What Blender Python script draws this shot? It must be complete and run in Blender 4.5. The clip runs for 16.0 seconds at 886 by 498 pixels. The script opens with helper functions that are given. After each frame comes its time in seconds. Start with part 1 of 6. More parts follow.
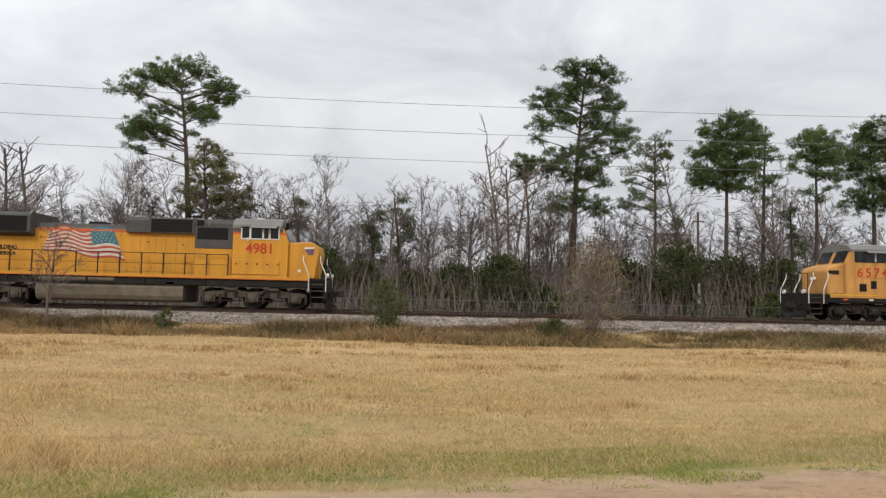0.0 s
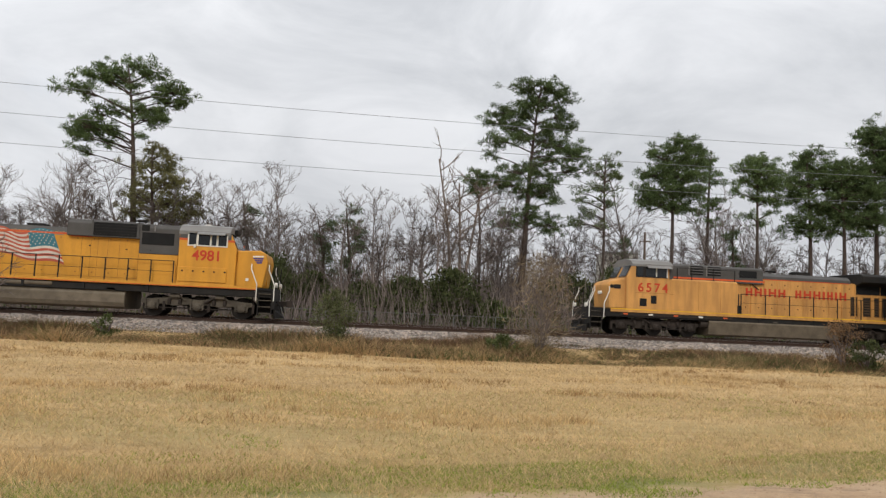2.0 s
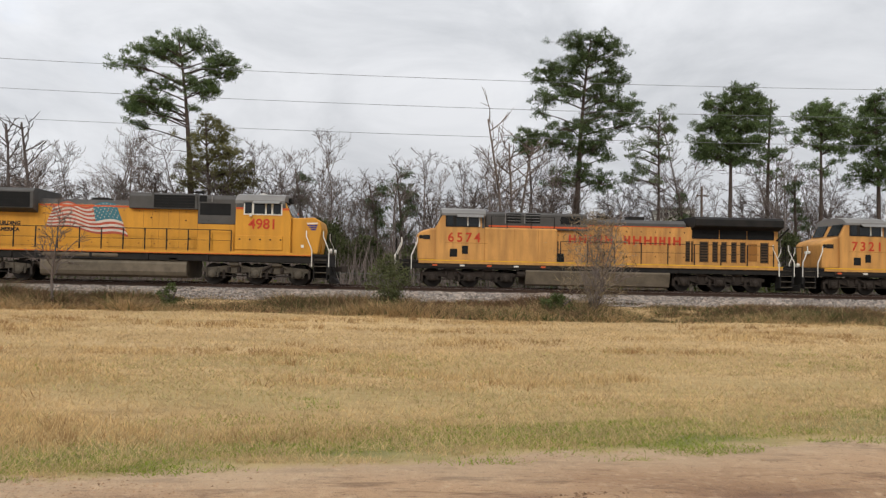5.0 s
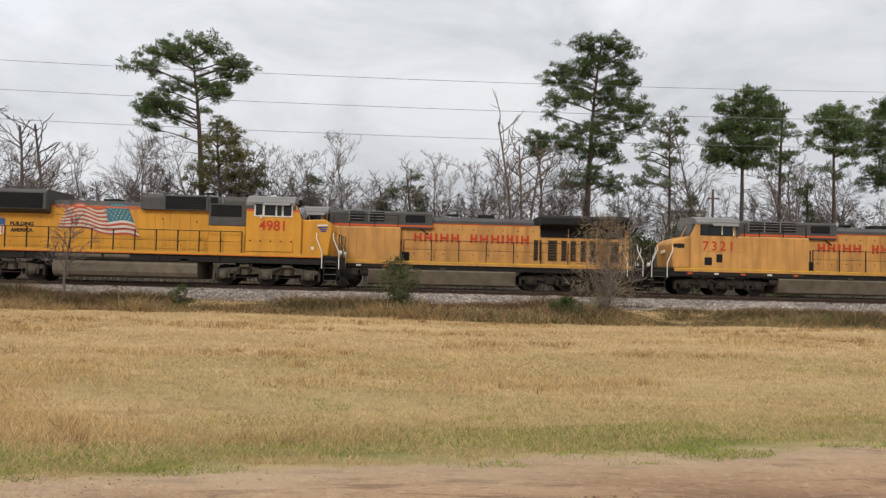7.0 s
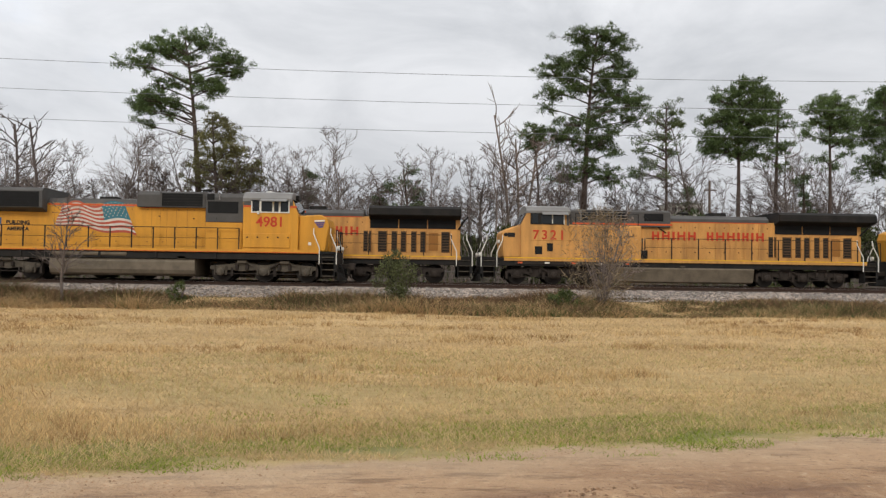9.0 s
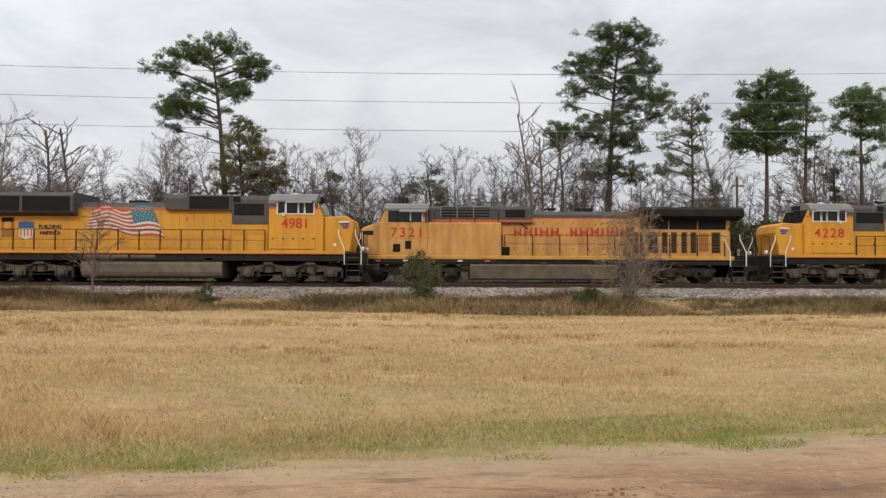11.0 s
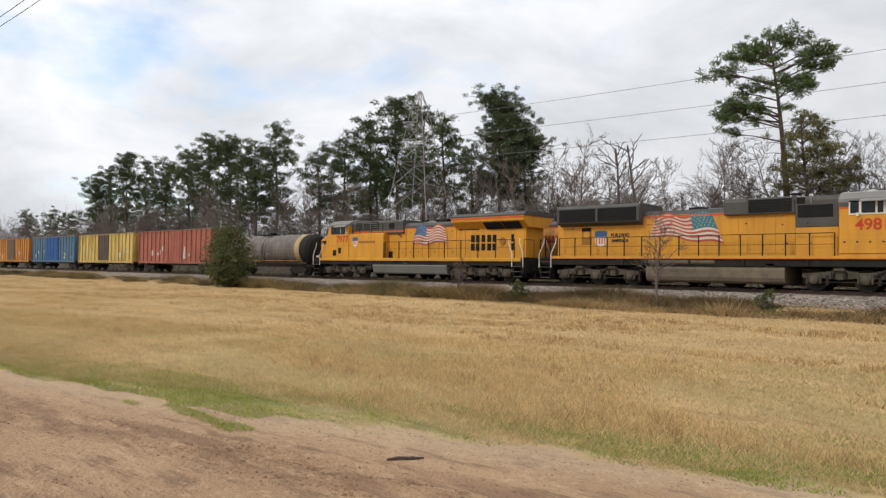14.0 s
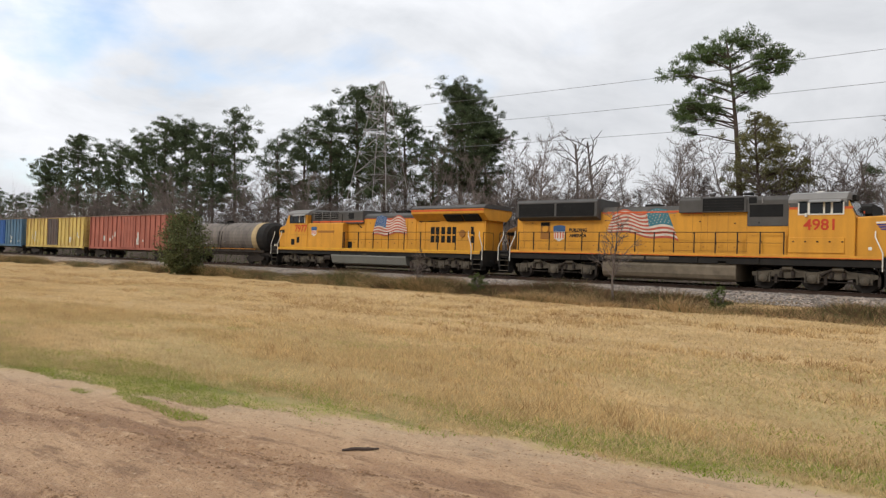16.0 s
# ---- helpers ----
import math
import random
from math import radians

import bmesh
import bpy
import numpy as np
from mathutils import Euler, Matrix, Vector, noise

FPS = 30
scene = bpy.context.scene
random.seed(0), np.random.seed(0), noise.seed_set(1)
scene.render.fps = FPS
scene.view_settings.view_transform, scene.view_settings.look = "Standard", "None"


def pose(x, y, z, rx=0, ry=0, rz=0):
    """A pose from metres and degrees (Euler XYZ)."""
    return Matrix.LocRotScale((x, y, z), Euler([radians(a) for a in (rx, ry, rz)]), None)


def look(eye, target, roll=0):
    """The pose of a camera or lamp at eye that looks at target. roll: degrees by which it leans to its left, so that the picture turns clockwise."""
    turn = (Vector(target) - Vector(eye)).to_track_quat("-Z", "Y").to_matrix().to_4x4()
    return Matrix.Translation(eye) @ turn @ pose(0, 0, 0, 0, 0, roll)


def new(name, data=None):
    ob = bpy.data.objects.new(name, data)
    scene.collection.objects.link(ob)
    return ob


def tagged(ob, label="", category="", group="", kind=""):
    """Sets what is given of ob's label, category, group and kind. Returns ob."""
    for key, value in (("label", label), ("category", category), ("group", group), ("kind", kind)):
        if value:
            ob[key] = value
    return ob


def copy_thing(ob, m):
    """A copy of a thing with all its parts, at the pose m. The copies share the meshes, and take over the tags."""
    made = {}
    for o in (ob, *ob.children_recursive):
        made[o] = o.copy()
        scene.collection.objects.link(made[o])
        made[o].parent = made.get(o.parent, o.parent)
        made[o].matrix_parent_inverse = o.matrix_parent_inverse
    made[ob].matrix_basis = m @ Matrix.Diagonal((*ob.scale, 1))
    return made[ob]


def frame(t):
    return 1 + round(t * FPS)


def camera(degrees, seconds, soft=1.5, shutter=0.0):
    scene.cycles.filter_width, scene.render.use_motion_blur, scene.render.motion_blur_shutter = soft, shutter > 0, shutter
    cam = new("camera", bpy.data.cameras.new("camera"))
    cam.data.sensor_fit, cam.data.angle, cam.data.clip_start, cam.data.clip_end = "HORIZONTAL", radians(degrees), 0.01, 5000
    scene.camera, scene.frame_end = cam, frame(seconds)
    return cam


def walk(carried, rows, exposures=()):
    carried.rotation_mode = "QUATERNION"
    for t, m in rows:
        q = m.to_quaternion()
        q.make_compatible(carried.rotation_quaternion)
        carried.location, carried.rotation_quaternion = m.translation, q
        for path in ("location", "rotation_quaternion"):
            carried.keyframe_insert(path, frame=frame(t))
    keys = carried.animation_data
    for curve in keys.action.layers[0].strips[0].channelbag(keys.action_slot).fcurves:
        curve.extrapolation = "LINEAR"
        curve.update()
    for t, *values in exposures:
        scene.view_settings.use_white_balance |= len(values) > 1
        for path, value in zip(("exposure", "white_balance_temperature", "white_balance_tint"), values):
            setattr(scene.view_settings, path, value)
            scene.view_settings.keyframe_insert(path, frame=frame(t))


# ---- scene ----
cam = camera(63.46, 16.0, soft=1.3)
EYE = (0.0, 0.0, 1.837)
RAIL = 1.0           # top of rail above the field
Y1, Y2 = 37.135, 41.05   # centre lines of the near and the far track
PATH = [
    (0.0, -2.896, 3.817, 1.319),
    (0.5, -4.762, 4.019, 1.305),
    (1.0, -5.251, 4.163, 2.311),
    (1.5, -5.213, 4.392, 2.627),
    (2.0, -6.762, 4.992, 2.653),
    (2.5, -7.660, 5.182, 3.240),
    (3.0, -7.277, 3.302, 2.570),
    (3.5, -5.926, 2.308, 1.677),
    (4.0, -3.714, 1.803, 0.632),
    (6.5, -2.148, 1.887, 1.441),
    (7.0, -1.929, 1.976, 1.411),
    (7.5, -1.923, 1.976, 1.413),
    (8.0, -2.304, 1.848, 1.367),
    (10.5, -1.442, 1.317, -0.004),
    (11.0, -0.190, 1.472, 0.243),
    (11.5, 6.323, 1.876, 0.077),
    (12.0, 15.772, 2.131, 0.772),
    (12.5, 24.015, 2.061, 0.726),
    (13.0, 35.541, 1.930, -0.117),
    (13.5, 41.710, 1.834, -0.386),
    (14.0, 42.452, 1.511, 0.772),
    (14.5, 42.843, 1.203, 1.467),
    (15.0, 43.202, 1.058, 1.883),
    (15.5, 43.192, 0.907, 2.084),
    (16.0, 39.206, 0.920, 1.859),
]


def turned(yaw, pitch, roll):
    """The camera at EYE: yaw to its left, pitch up, roll to its left."""
    y, p = radians(yaw), radians(pitch)
    ahead = Vector((-math.sin(y) * math.cos(p), math.cos(y) * math.cos(p), math.sin(p)))
    return look(EYE, Vector(EYE) + ahead, roll)


walk(cam, [(t, turned(*a)) for t, *a in PATH])

# ---- world, sun ----
world = bpy.data.worlds.new("sky")
scene.world = world
world.use_nodes = True
wn, wl = world.node_tree.nodes, world.node_tree.links
wn.clear()
sky = wn.new("ShaderNodeTexSky")
sky.sky_type, sky.sun_disc = "NISHITA", False
sky.sun_elevation, sky.sun_rotation = radians(38), radians(200)
tc = wn.new("ShaderNodeTexCoord")
sep = wn.new("ShaderNodeSeparateXYZ")
wl.new(tc.outputs["Generated"], sep.inputs[0])
mp = wn.new("ShaderNodeMapping")
mp.inputs["Scale"].default_value = (1.0, 1.0, 2.2)
wl.new(tc.outputs["Generated"], mp.inputs[0])
n1 = wn.new("ShaderNodeTexNoise")
n1.inputs["Scale"].default_value, n1.inputs["Detail"].default_value, n1.inputs["Roughness"].default_value = 2.9, 9, 0.58
n1.inputs["Distortion"].default_value = 0.5
wl.new(mp.outputs[0], n1.inputs["Vector"])
n2 = wn.new("ShaderNodeTexNoise")
n2.inputs["Scale"].default_value, n2.inputs["Detail"].default_value = 4.2, 9
wl.new(mp.outputs[0], n2.inputs["Vector"])
ramp = wn.new("ShaderNodeValToRGB")     # cloud greys, from the dark bellies to the bright edges
ramp.color_ramp.elements[0].position, ramp.color_ramp.elements[0].color = 0.34, (0.65, 0.672, 0.71, 1)
ramp.color_ramp.elements[1].position, ramp.color_ramp.elements[1].color = 0.62, (0.905, 0.92, 0.955, 1)
wl.new(n1.outputs["Fac"], ramp.inputs[0])
gap = wn.new("ShaderNodeMapRange")      # thin places where blue shows
gap.inputs["From Min"].default_value, gap.inputs["From Max"].default_value = 0.52, 0.72
wl.new(n2.outputs["Fac"], gap.inputs["Value"])
west = wn.new("ShaderNodeMapRange")     # the cover breaks up to the west
west.inputs["From Min"].default_value, west.inputs["From Max"].default_value = 0.35, 0.85
neg = wn.new("ShaderNodeMath")
neg.operation = "MULTIPLY"
neg.inputs[1].default_value = -1
wl.new(sep.outputs[0], neg.inputs[0])
wl.new(neg.outputs[0], west.inputs["Value"])
both = wn.new("ShaderNodeMath")
both.operation = "MULTIPLY"
wl.new(gap.outputs[0], both.inputs[0])
wl.new(west.outputs[0], both.inputs[1])
zen = wn.new("ShaderNodeMapRange")      # an overcast sky is brighter overhead
zen.inputs["From Min"].default_value, zen.inputs["From Max"].default_value = 0.0, 1.0
zen.inputs["To Min"].default_value, zen.inputs["To Max"].default_value = 0.80, 1.55
wl.new(sep.outputs[2], zen.inputs["Value"])
bright = wn.new("ShaderNodeVectorMath")
bright.operation = "SCALE"
wl.new(ramp.outputs[0], bright.inputs[0])
clear = wn.new("ShaderNodeMapRange")
clear.inputs["From Min"].default_value, clear.inputs["From Max"].default_value = 0.2, 0.9
clear.inputs["To Min"].default_value, clear.inputs["To Max"].default_value = 0.94, 1.22
wl.new(neg.outputs[0], clear.inputs["Value"])
thin = wn.new("ShaderNodeMath")
thin.operation = "MULTIPLY"
wl.new(zen.outputs[0], thin.inputs[0])
wl.new(clear.outputs[0], thin.inputs[1])
wl.new(thin.outputs[0], bright.inputs["Scale"])
bgc = wn.new("ShaderNodeBackground")
bgc.inputs["Strength"].default_value = 0.98
wl.new(bright.outputs[0], bgc.inputs["Color"])
bgs = wn.new("ShaderNodeBackground")
bgs.inputs["Strength"].default_value = 0.24
wl.new(sky.outputs[0], bgs.inputs["Color"])
mixw = wn.new("ShaderNodeMixShader")
wl.new(both.outputs[0], mixw.inputs[0])
wl.new(bgc.outputs[0], mixw.inputs[1])
wl.new(bgs.outputs[0], mixw.inputs[2])
outw = wn.new("ShaderNodeOutputWorld")
wl.new(mixw.outputs[0], outw.inputs[0])

sun = new("sun", bpy.data.lights.new("sun", "SUN"))
sun.data.energy, sun.data.angle, sun.data.color = 1.5, radians(14), (1.0, 0.95, 0.87)
sun.matrix_basis = look((0, 0, 60), (14, 40, 60 - 33))
scene.view_settings.exposure = 0.0

# ---- materials ----


def mat(name, col, rough=0.7, metal=0.0, var=0.25, scale=2.0, fine=30.0, bump=0.15, grime=None, amount=0.0, streak=False, per_object=0.0, per_island=0.0, stretch=(1, 1, 1), thin=0.0):
    """A surface with broad patches, fine grain, relief and, where given, grime (streak: running down)."""
    m = bpy.data.materials.new(name)
    m.use_nodes = True
    nt = m.node_tree
    ns, ln = nt.nodes, nt.links
    bsdf = ns["Principled BSDF"]
    bsdf.inputs["Roughness"].default_value, bsdf.inputs["Metallic"].default_value = rough, metal
    bsdf.inputs["Specular IOR Level"].default_value = 0.5 if rough < 0.5 else 0.22
    co = ns.new("ShaderNodeTexCoord")
    mapping = ns.new("ShaderNodeMapping")
    mapping.inputs["Scale"].default_value = stretch
    ln.new(co.outputs["Object"], mapping.inputs[0])
    broad, grain = ns.new("ShaderNodeTexNoise"), ns.new("ShaderNodeTexNoise")
    broad.inputs["Scale"].default_value, broad.inputs["Detail"].default_value = scale, 5
    grain.inputs["Scale"].default_value, grain.inputs["Detail"].default_value = fine, 4
    for n in (broad, grain):
        ln.new(mapping.outputs[0], n.inputs["Vector"])
    add = ns.new("ShaderNodeMath")
    add.operation = "ADD"
    ln.new(broad.outputs["Fac"], add.inputs[0])
    ln.new(grain.outputs["Fac"], add.inputs[1])
    value = ns.new("ShaderNodeMapRange")
    value.inputs["From Min"].default_value, value.inputs["From Max"].default_value = 0.65, 1.35
    value.inputs["To Min"].default_value, value.inputs["To Max"].default_value = 1 - var, 1 + var
    ln.new(add.outputs[0], value.inputs["Value"])
    fac = value.outputs[0]
    for socket, spread in (("object", per_object), ("island", per_island)):
        if spread:
            info = ns.new("ShaderNodeObjectInfo" if socket == "object" else "ShaderNodeNewGeometry")
            rnd = info.outputs["Random" if socket == "object" else "Random Per Island"]
            r = ns.new("ShaderNodeMapRange")
            r.inputs["To Min"].default_value, r.inputs["To Max"].default_value = 1 - spread, 1 + spread
            ln.new(rnd, r.inputs["Value"])
            mul = ns.new("ShaderNodeMath")
            mul.operation = "MULTIPLY"
            ln.new(fac, mul.inputs[0])
            ln.new(r.outputs[0], mul.inputs[1])
            fac = mul.outputs[0]
    sc = ns.new("ShaderNodeVectorMath")
    sc.operation = "SCALE"
    sc.inputs[0].default_value = col
    ln.new(fac, sc.inputs["Scale"])
    out = sc.outputs[0]
    if grime:
        g = ns.new("ShaderNodeTexNoise")
        gm = ns.new("ShaderNodeMapping")
        gm.inputs["Scale"].default_value = (2.2, 2.2, 0.30) if streak else (1.3, 1.3, 1.3)
        g.inputs["Scale"].default_value, g.inputs["Detail"].default_value = 1.2, 7
        ln.new(co.outputs["Object"], gm.inputs[0])
        ln.new(gm.outputs[0], g.inputs["Vector"])
        gr = ns.new("ShaderNodeMapRange")
        gr.inputs["From Min"].default_value, gr.inputs["From Max"].default_value = 0.42, 0.78
        gr.inputs["To Max"].default_value = amount
        ln.new(g.outputs["Fac"], gr.inputs["Value"])
        mx = ns.new("ShaderNodeMix")
        mx.data_type = "RGBA"
        ln.new(gr.outputs[0], mx.inputs["Factor"])
        ln.new(out, mx.inputs["A"])
        mx.inputs["B"].default_value = (*grime, 1)
        out = mx.outputs["Result"]
    ln.new(out, bsdf.inputs["Base Color"])
    if thin:    # leaves and blades let light through
        tl, mixer, end = ns.new("ShaderNodeBsdfTranslucent"), ns.new("ShaderNodeMixShader"), ns["Material Output"]
        ln.new(out, tl.inputs["Color"])
        mixer.inputs[0].default_value = thin
        ln.new(bsdf.outputs[0], mixer.inputs[1])
        ln.new(tl.outputs[0], mixer.inputs[2])
        ln.new(mixer.outputs[0], end.inputs["Surface"])
    if bump:
        b = ns.new("ShaderNodeBump")
        b.inputs["Strength"].default_value, b.inputs["Distance"].default_value = bump, 0.02
        ln.new(grain.outputs["Fac"], b.inputs["Height"])
        ln.new(b.outputs[0], bsdf.inputs["Normal"])
    return m


M = {}
GRIME = (0.09, 0.06, 0.035)
M["yellow"] = mat("armour_yellow_paint", (0.61, 0.285, 0.034), 0.5, var=0.14, scale=0.8, bump=0.03, grime=(0.36, 0.165, 0.03), amount=0.5, streak=True)
M["yellow_faded"] = mat("faded_yellow_paint", (0.57, 0.285, 0.082), 0.6, var=0.2, scale=0.8, bump=0.03, grime=(0.27, 0.135, 0.05), amount=0.75, streak=True)
M["bright_yellow"] = mat("bright_yellow_paint", (0.74, 0.42, 0.03), 0.55, var=0.15, bump=0.02, grime=(0.3, 0.15, 0.03), amount=0.5)
M["grey"] = mat("grey_roof_paint", (0.078, 0.074, 0.069), 0.6, var=0.2, scale=1.0, bump=0.03, grime=(0.05, 0.045, 0.04), amount=0.6)
M["pale_grey"] = mat("pale_grey_paint", (0.195, 0.187, 0.175), 0.55, var=0.15, scale=1.0, bump=0.03, grime=(0.12, 0.11, 0.1), amount=0.5)
M["dark"] = mat("black_painted_steel", (0.016, 0.015, 0.014), 0.8, var=0.35, bump=0.05, grime=(0.04, 0.032, 0.025), amount=0.5)
M["void"] = mat("dark_mesh_screen", (0.012, 0.012, 0.012), 0.85, var=0.3, fine=60, bump=0.2)
M["louvre"] = mat("rusty_brown_louvres", (0.085, 0.05, 0.026), 0.8, var=0.3, bump=0.05, grime=(0.03, 0.022, 0.015), amount=0.6)
M["truck"] = mat("dusty_truck_steel", (0.105, 0.088, 0.066), 0.8, var=0.35, scale=2, bump=0.1, grime=(0.04, 0.033, 0.027), amount=0.7)
M["truck_dark"] = mat("greasy_truck_steel", (0.038, 0.029, 0.023), 0.75, var=0.35, scale=2, bump=0.1, grime=(0.02, 0.016, 0.013), amount=0.7)
M["tank"] = mat("dusty_tank_paint", (0.15, 0.12, 0.085), 0.6, var=0.25, scale=0.7, bump=0.03, grime=(0.05, 0.042, 0.03), amount=0.8)
M["tank_grey"] = mat("clean_tank_paint", (0.17, 0.17, 0.15), 0.5, var=0.12, scale=0.7, bump=0.03, grime=(0.1, 0.09, 0.07), amount=0.4)
M["red"] = mat("red_lettering_paint", (0.48, 0.05, 0.02), 0.55, var=0.12, bump=0.02)
M["orange"] = mat("red_stripe_paint", (0.56, 0.10, 0.03), 0.55, var=0.12, bump=0.02)
M["flag_red"] = mat("weathered_flag_red", (0.42, 0.085, 0.05), 0.6, var=0.2, scale=2, bump=0.02, grime=(0.30, 0.16, 0.10), amount=0.5)
M["flag_white"] = mat("weathered_flag_white", (0.56, 0.50, 0.43), 0.6, var=0.2, scale=2, bump=0.02, grime=(0.34, 0.24, 0.16), amount=0.6)
M["white"] = mat("white_paint", (0.70, 0.67, 0.60), 0.55, var=0.12, bump=0.02, grime=(0.35, 0.3, 0.22), amount=0.4)
M["blue"] = mat("blue_paint", (0.045, 0.10, 0.22), 0.55, var=0.12, bump=0.02)
M["teal"] = mat("faded_blue_paint", (0.045, 0.155, 0.19), 0.55, var=0.12, bump=0.02)
M["navy"] = mat("navy_paint", (0.03, 0.045, 0.20), 0.55, var=0.1, bump=0.02)
M["tan"] = mat("brown_lettering_paint", (0.30, 0.13, 0.03), 0.6, var=0.12, bump=0.02)
M["glass"] = mat("dark_window_glass", (0.008, 0.010, 0.011), 0.12, var=0.05, bump=0)
M["glass"].node_tree.nodes["Principled BSDF"].inputs["Specular IOR Level"].default_value = 0.4
M["steel"] = mat("worn_wheel_steel", (0.024, 0.020, 0.017), 0.7, metal=0.1, var=0.2, bump=0.05)
M["rail"] = mat("rusty_rail_steel", (0.055, 0.034, 0.025), 0.7, metal=0.2, var=0.3, scale=4, bump=0.05)
M["railtop"] = mat("polished_rail_head", (0.35, 0.33, 0.31), 0.3, metal=0.9, var=0.1, bump=0)
M["tie"] = mat("creosoted_wood", (0.05, 0.04, 0.033), 0.9, var=0.35, scale=3, bump=0.3, per_object=0.2)
M["grass"] = mat("dry_grass_blades", (0.56, 0.41, 0.215), 0.9, var=0.26, scale=0.5, fine=3, bump=0, per_island=0.22, thin=0.45)
M["grass_green"] = mat("green_grass_blades", (0.235, 0.28, 0.045), 0.9, var=0.15, scale=0.35, fine=3, bump=0, per_island=0.4, thin=0.45)
M["grass_olive"] = mat("half_green_grass_blades", (0.43, 0.36, 0.155), 0.9, var=0.15, scale=0.35, fine=3, bump=0, per_island=0.3, thin=0.45)
M["tuft_dark"] = mat("dark_brown_tufts", (0.33, 0.20, 0.09), 0.95, var=0.15, scale=0.4, fine=3, bump=0, per_island=0.3, thin=0.4)
M["grass_brown"] = mat("brown_dry_tufts", (0.55, 0.39, 0.19), 0.95, var=0.15, scale=0.4, fine=3, bump=0, per_island=0.3, thin=0.4)
M["straw_long"] = mat("long_dead_straw", (0.40, 0.27, 0.135), 0.95, var=0.2, scale=0.5, fine=4, bump=0, per_island=0.35, thin=0.35)
M["brush"] = mat("dead_brush_stems", (0.145, 0.09, 0.05), 0.95, var=0.25, scale=0.6, fine=4, bump=0, per_island=0.5, thin=0.25)
M["brush_green"] = mat("winter_green_leaves", (0.085, 0.105, 0.035), 0.8, var=0.25, scale=0.8, fine=4, bump=0, per_island=0.5, thin=0.35)
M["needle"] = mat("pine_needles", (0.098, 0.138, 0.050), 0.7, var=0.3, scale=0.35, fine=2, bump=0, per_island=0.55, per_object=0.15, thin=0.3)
# the same needles, with the shade of the back rows put into the colour
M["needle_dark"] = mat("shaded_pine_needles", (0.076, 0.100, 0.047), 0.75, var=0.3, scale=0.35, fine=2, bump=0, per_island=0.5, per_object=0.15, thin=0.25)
M["olive"] = mat("olive_evergreen_foliage", (0.15, 0.14, 0.058), 0.8, var=0.3, scale=0.5, fine=3, bump=0, per_island=0.5, thin=0.3)
M["needle_pale"] = mat("pale_pine_needles", (0.12, 0.15, 0.062), 0.7, var=0.3, scale=0.35, fine=2, bump=0, per_island=0.5, thin=0.35)
M["cedar"] = mat("cedar_foliage", (0.062, 0.072, 0.026), 0.8, var=0.3, scale=0.8, fine=4, bump=0, per_island=0.5, thin=0.3)
M["bark"] = mat("pine_bark", (0.072, 0.052, 0.042), 0.95, var=0.35, scale=1.5, fine=9, bump=0.5, stretch=(1, 1, 0.3))
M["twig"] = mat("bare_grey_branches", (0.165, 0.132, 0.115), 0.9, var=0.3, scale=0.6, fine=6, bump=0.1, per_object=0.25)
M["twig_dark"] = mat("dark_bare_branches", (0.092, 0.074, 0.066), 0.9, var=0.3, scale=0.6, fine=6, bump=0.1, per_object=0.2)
M["snag"] = mat("weathered_dead_wood", (0.20, 0.155, 0.125), 0.9, var=0.3, scale=1.0, fine=6, bump=0.2)
M["fence"] = mat("galvanised_steel", (0.17, 0.17, 0.16), 0.5, metal=0.5, var=0.15, bump=0)
M["tower"] = mat("galvanised_lattice_steel", (0.30, 0.28, 0.26), 0.6, var=0.15, bump=0)
M["wire"] = mat("weathered_cable", (0.22, 0.22, 0.23), 0.6, var=0.1, bump=0)
M["wood"] = mat("weathered_pole_wood", (0.12, 0.085, 0.065), 0.95, var=0.25, scale=1, fine=10, bump=0.3, stretch=(1, 1, 0.2))
M["concrete"] = mat("pale_concrete", (0.45, 0.43, 0.38), 0.9, var=0.15, scale=0.2, fine=3, bump=0)
M["stone"] = mat("grey_ballast_stone", (0.26, 0.23, 0.205), 0.95, var=0.3, scale=0.7, fine=6, bump=0.3, per_island=0.5)
M["young_cedar"] = mat("young_cedar_foliage", (0.105, 0.115, 0.048), 0.85, var=0.3, scale=0.8, fine=4, bump=0, per_island=0.5, thin=0.3)
M["leaf_litter_twigs"] = mat("fine_pale_twigs", (0.20, 0.15, 0.09), 0.9, var=0.3, scale=0.8, fine=5, bump=0, per_island=0.3)
M["clod"] = mat("dried_clay_clods", (0.33, 0.21, 0.125), 0.95, var=0.3, scale=2, fine=20, bump=0.3, per_island=0.3)
M["crumb"] = mat("dark_clay_crumbs", (0.235, 0.14, 0.08), 0.95, var=0.3, scale=2, fine=20, bump=0.3, per_island=0.35)
M["leaf_dead"] = mat("clinging_brown_leaves", (0.19, 0.115, 0.06), 0.9, var=0.3, scale=0.8, fine=4, bump=0, per_island=0.4, thin=0.3)


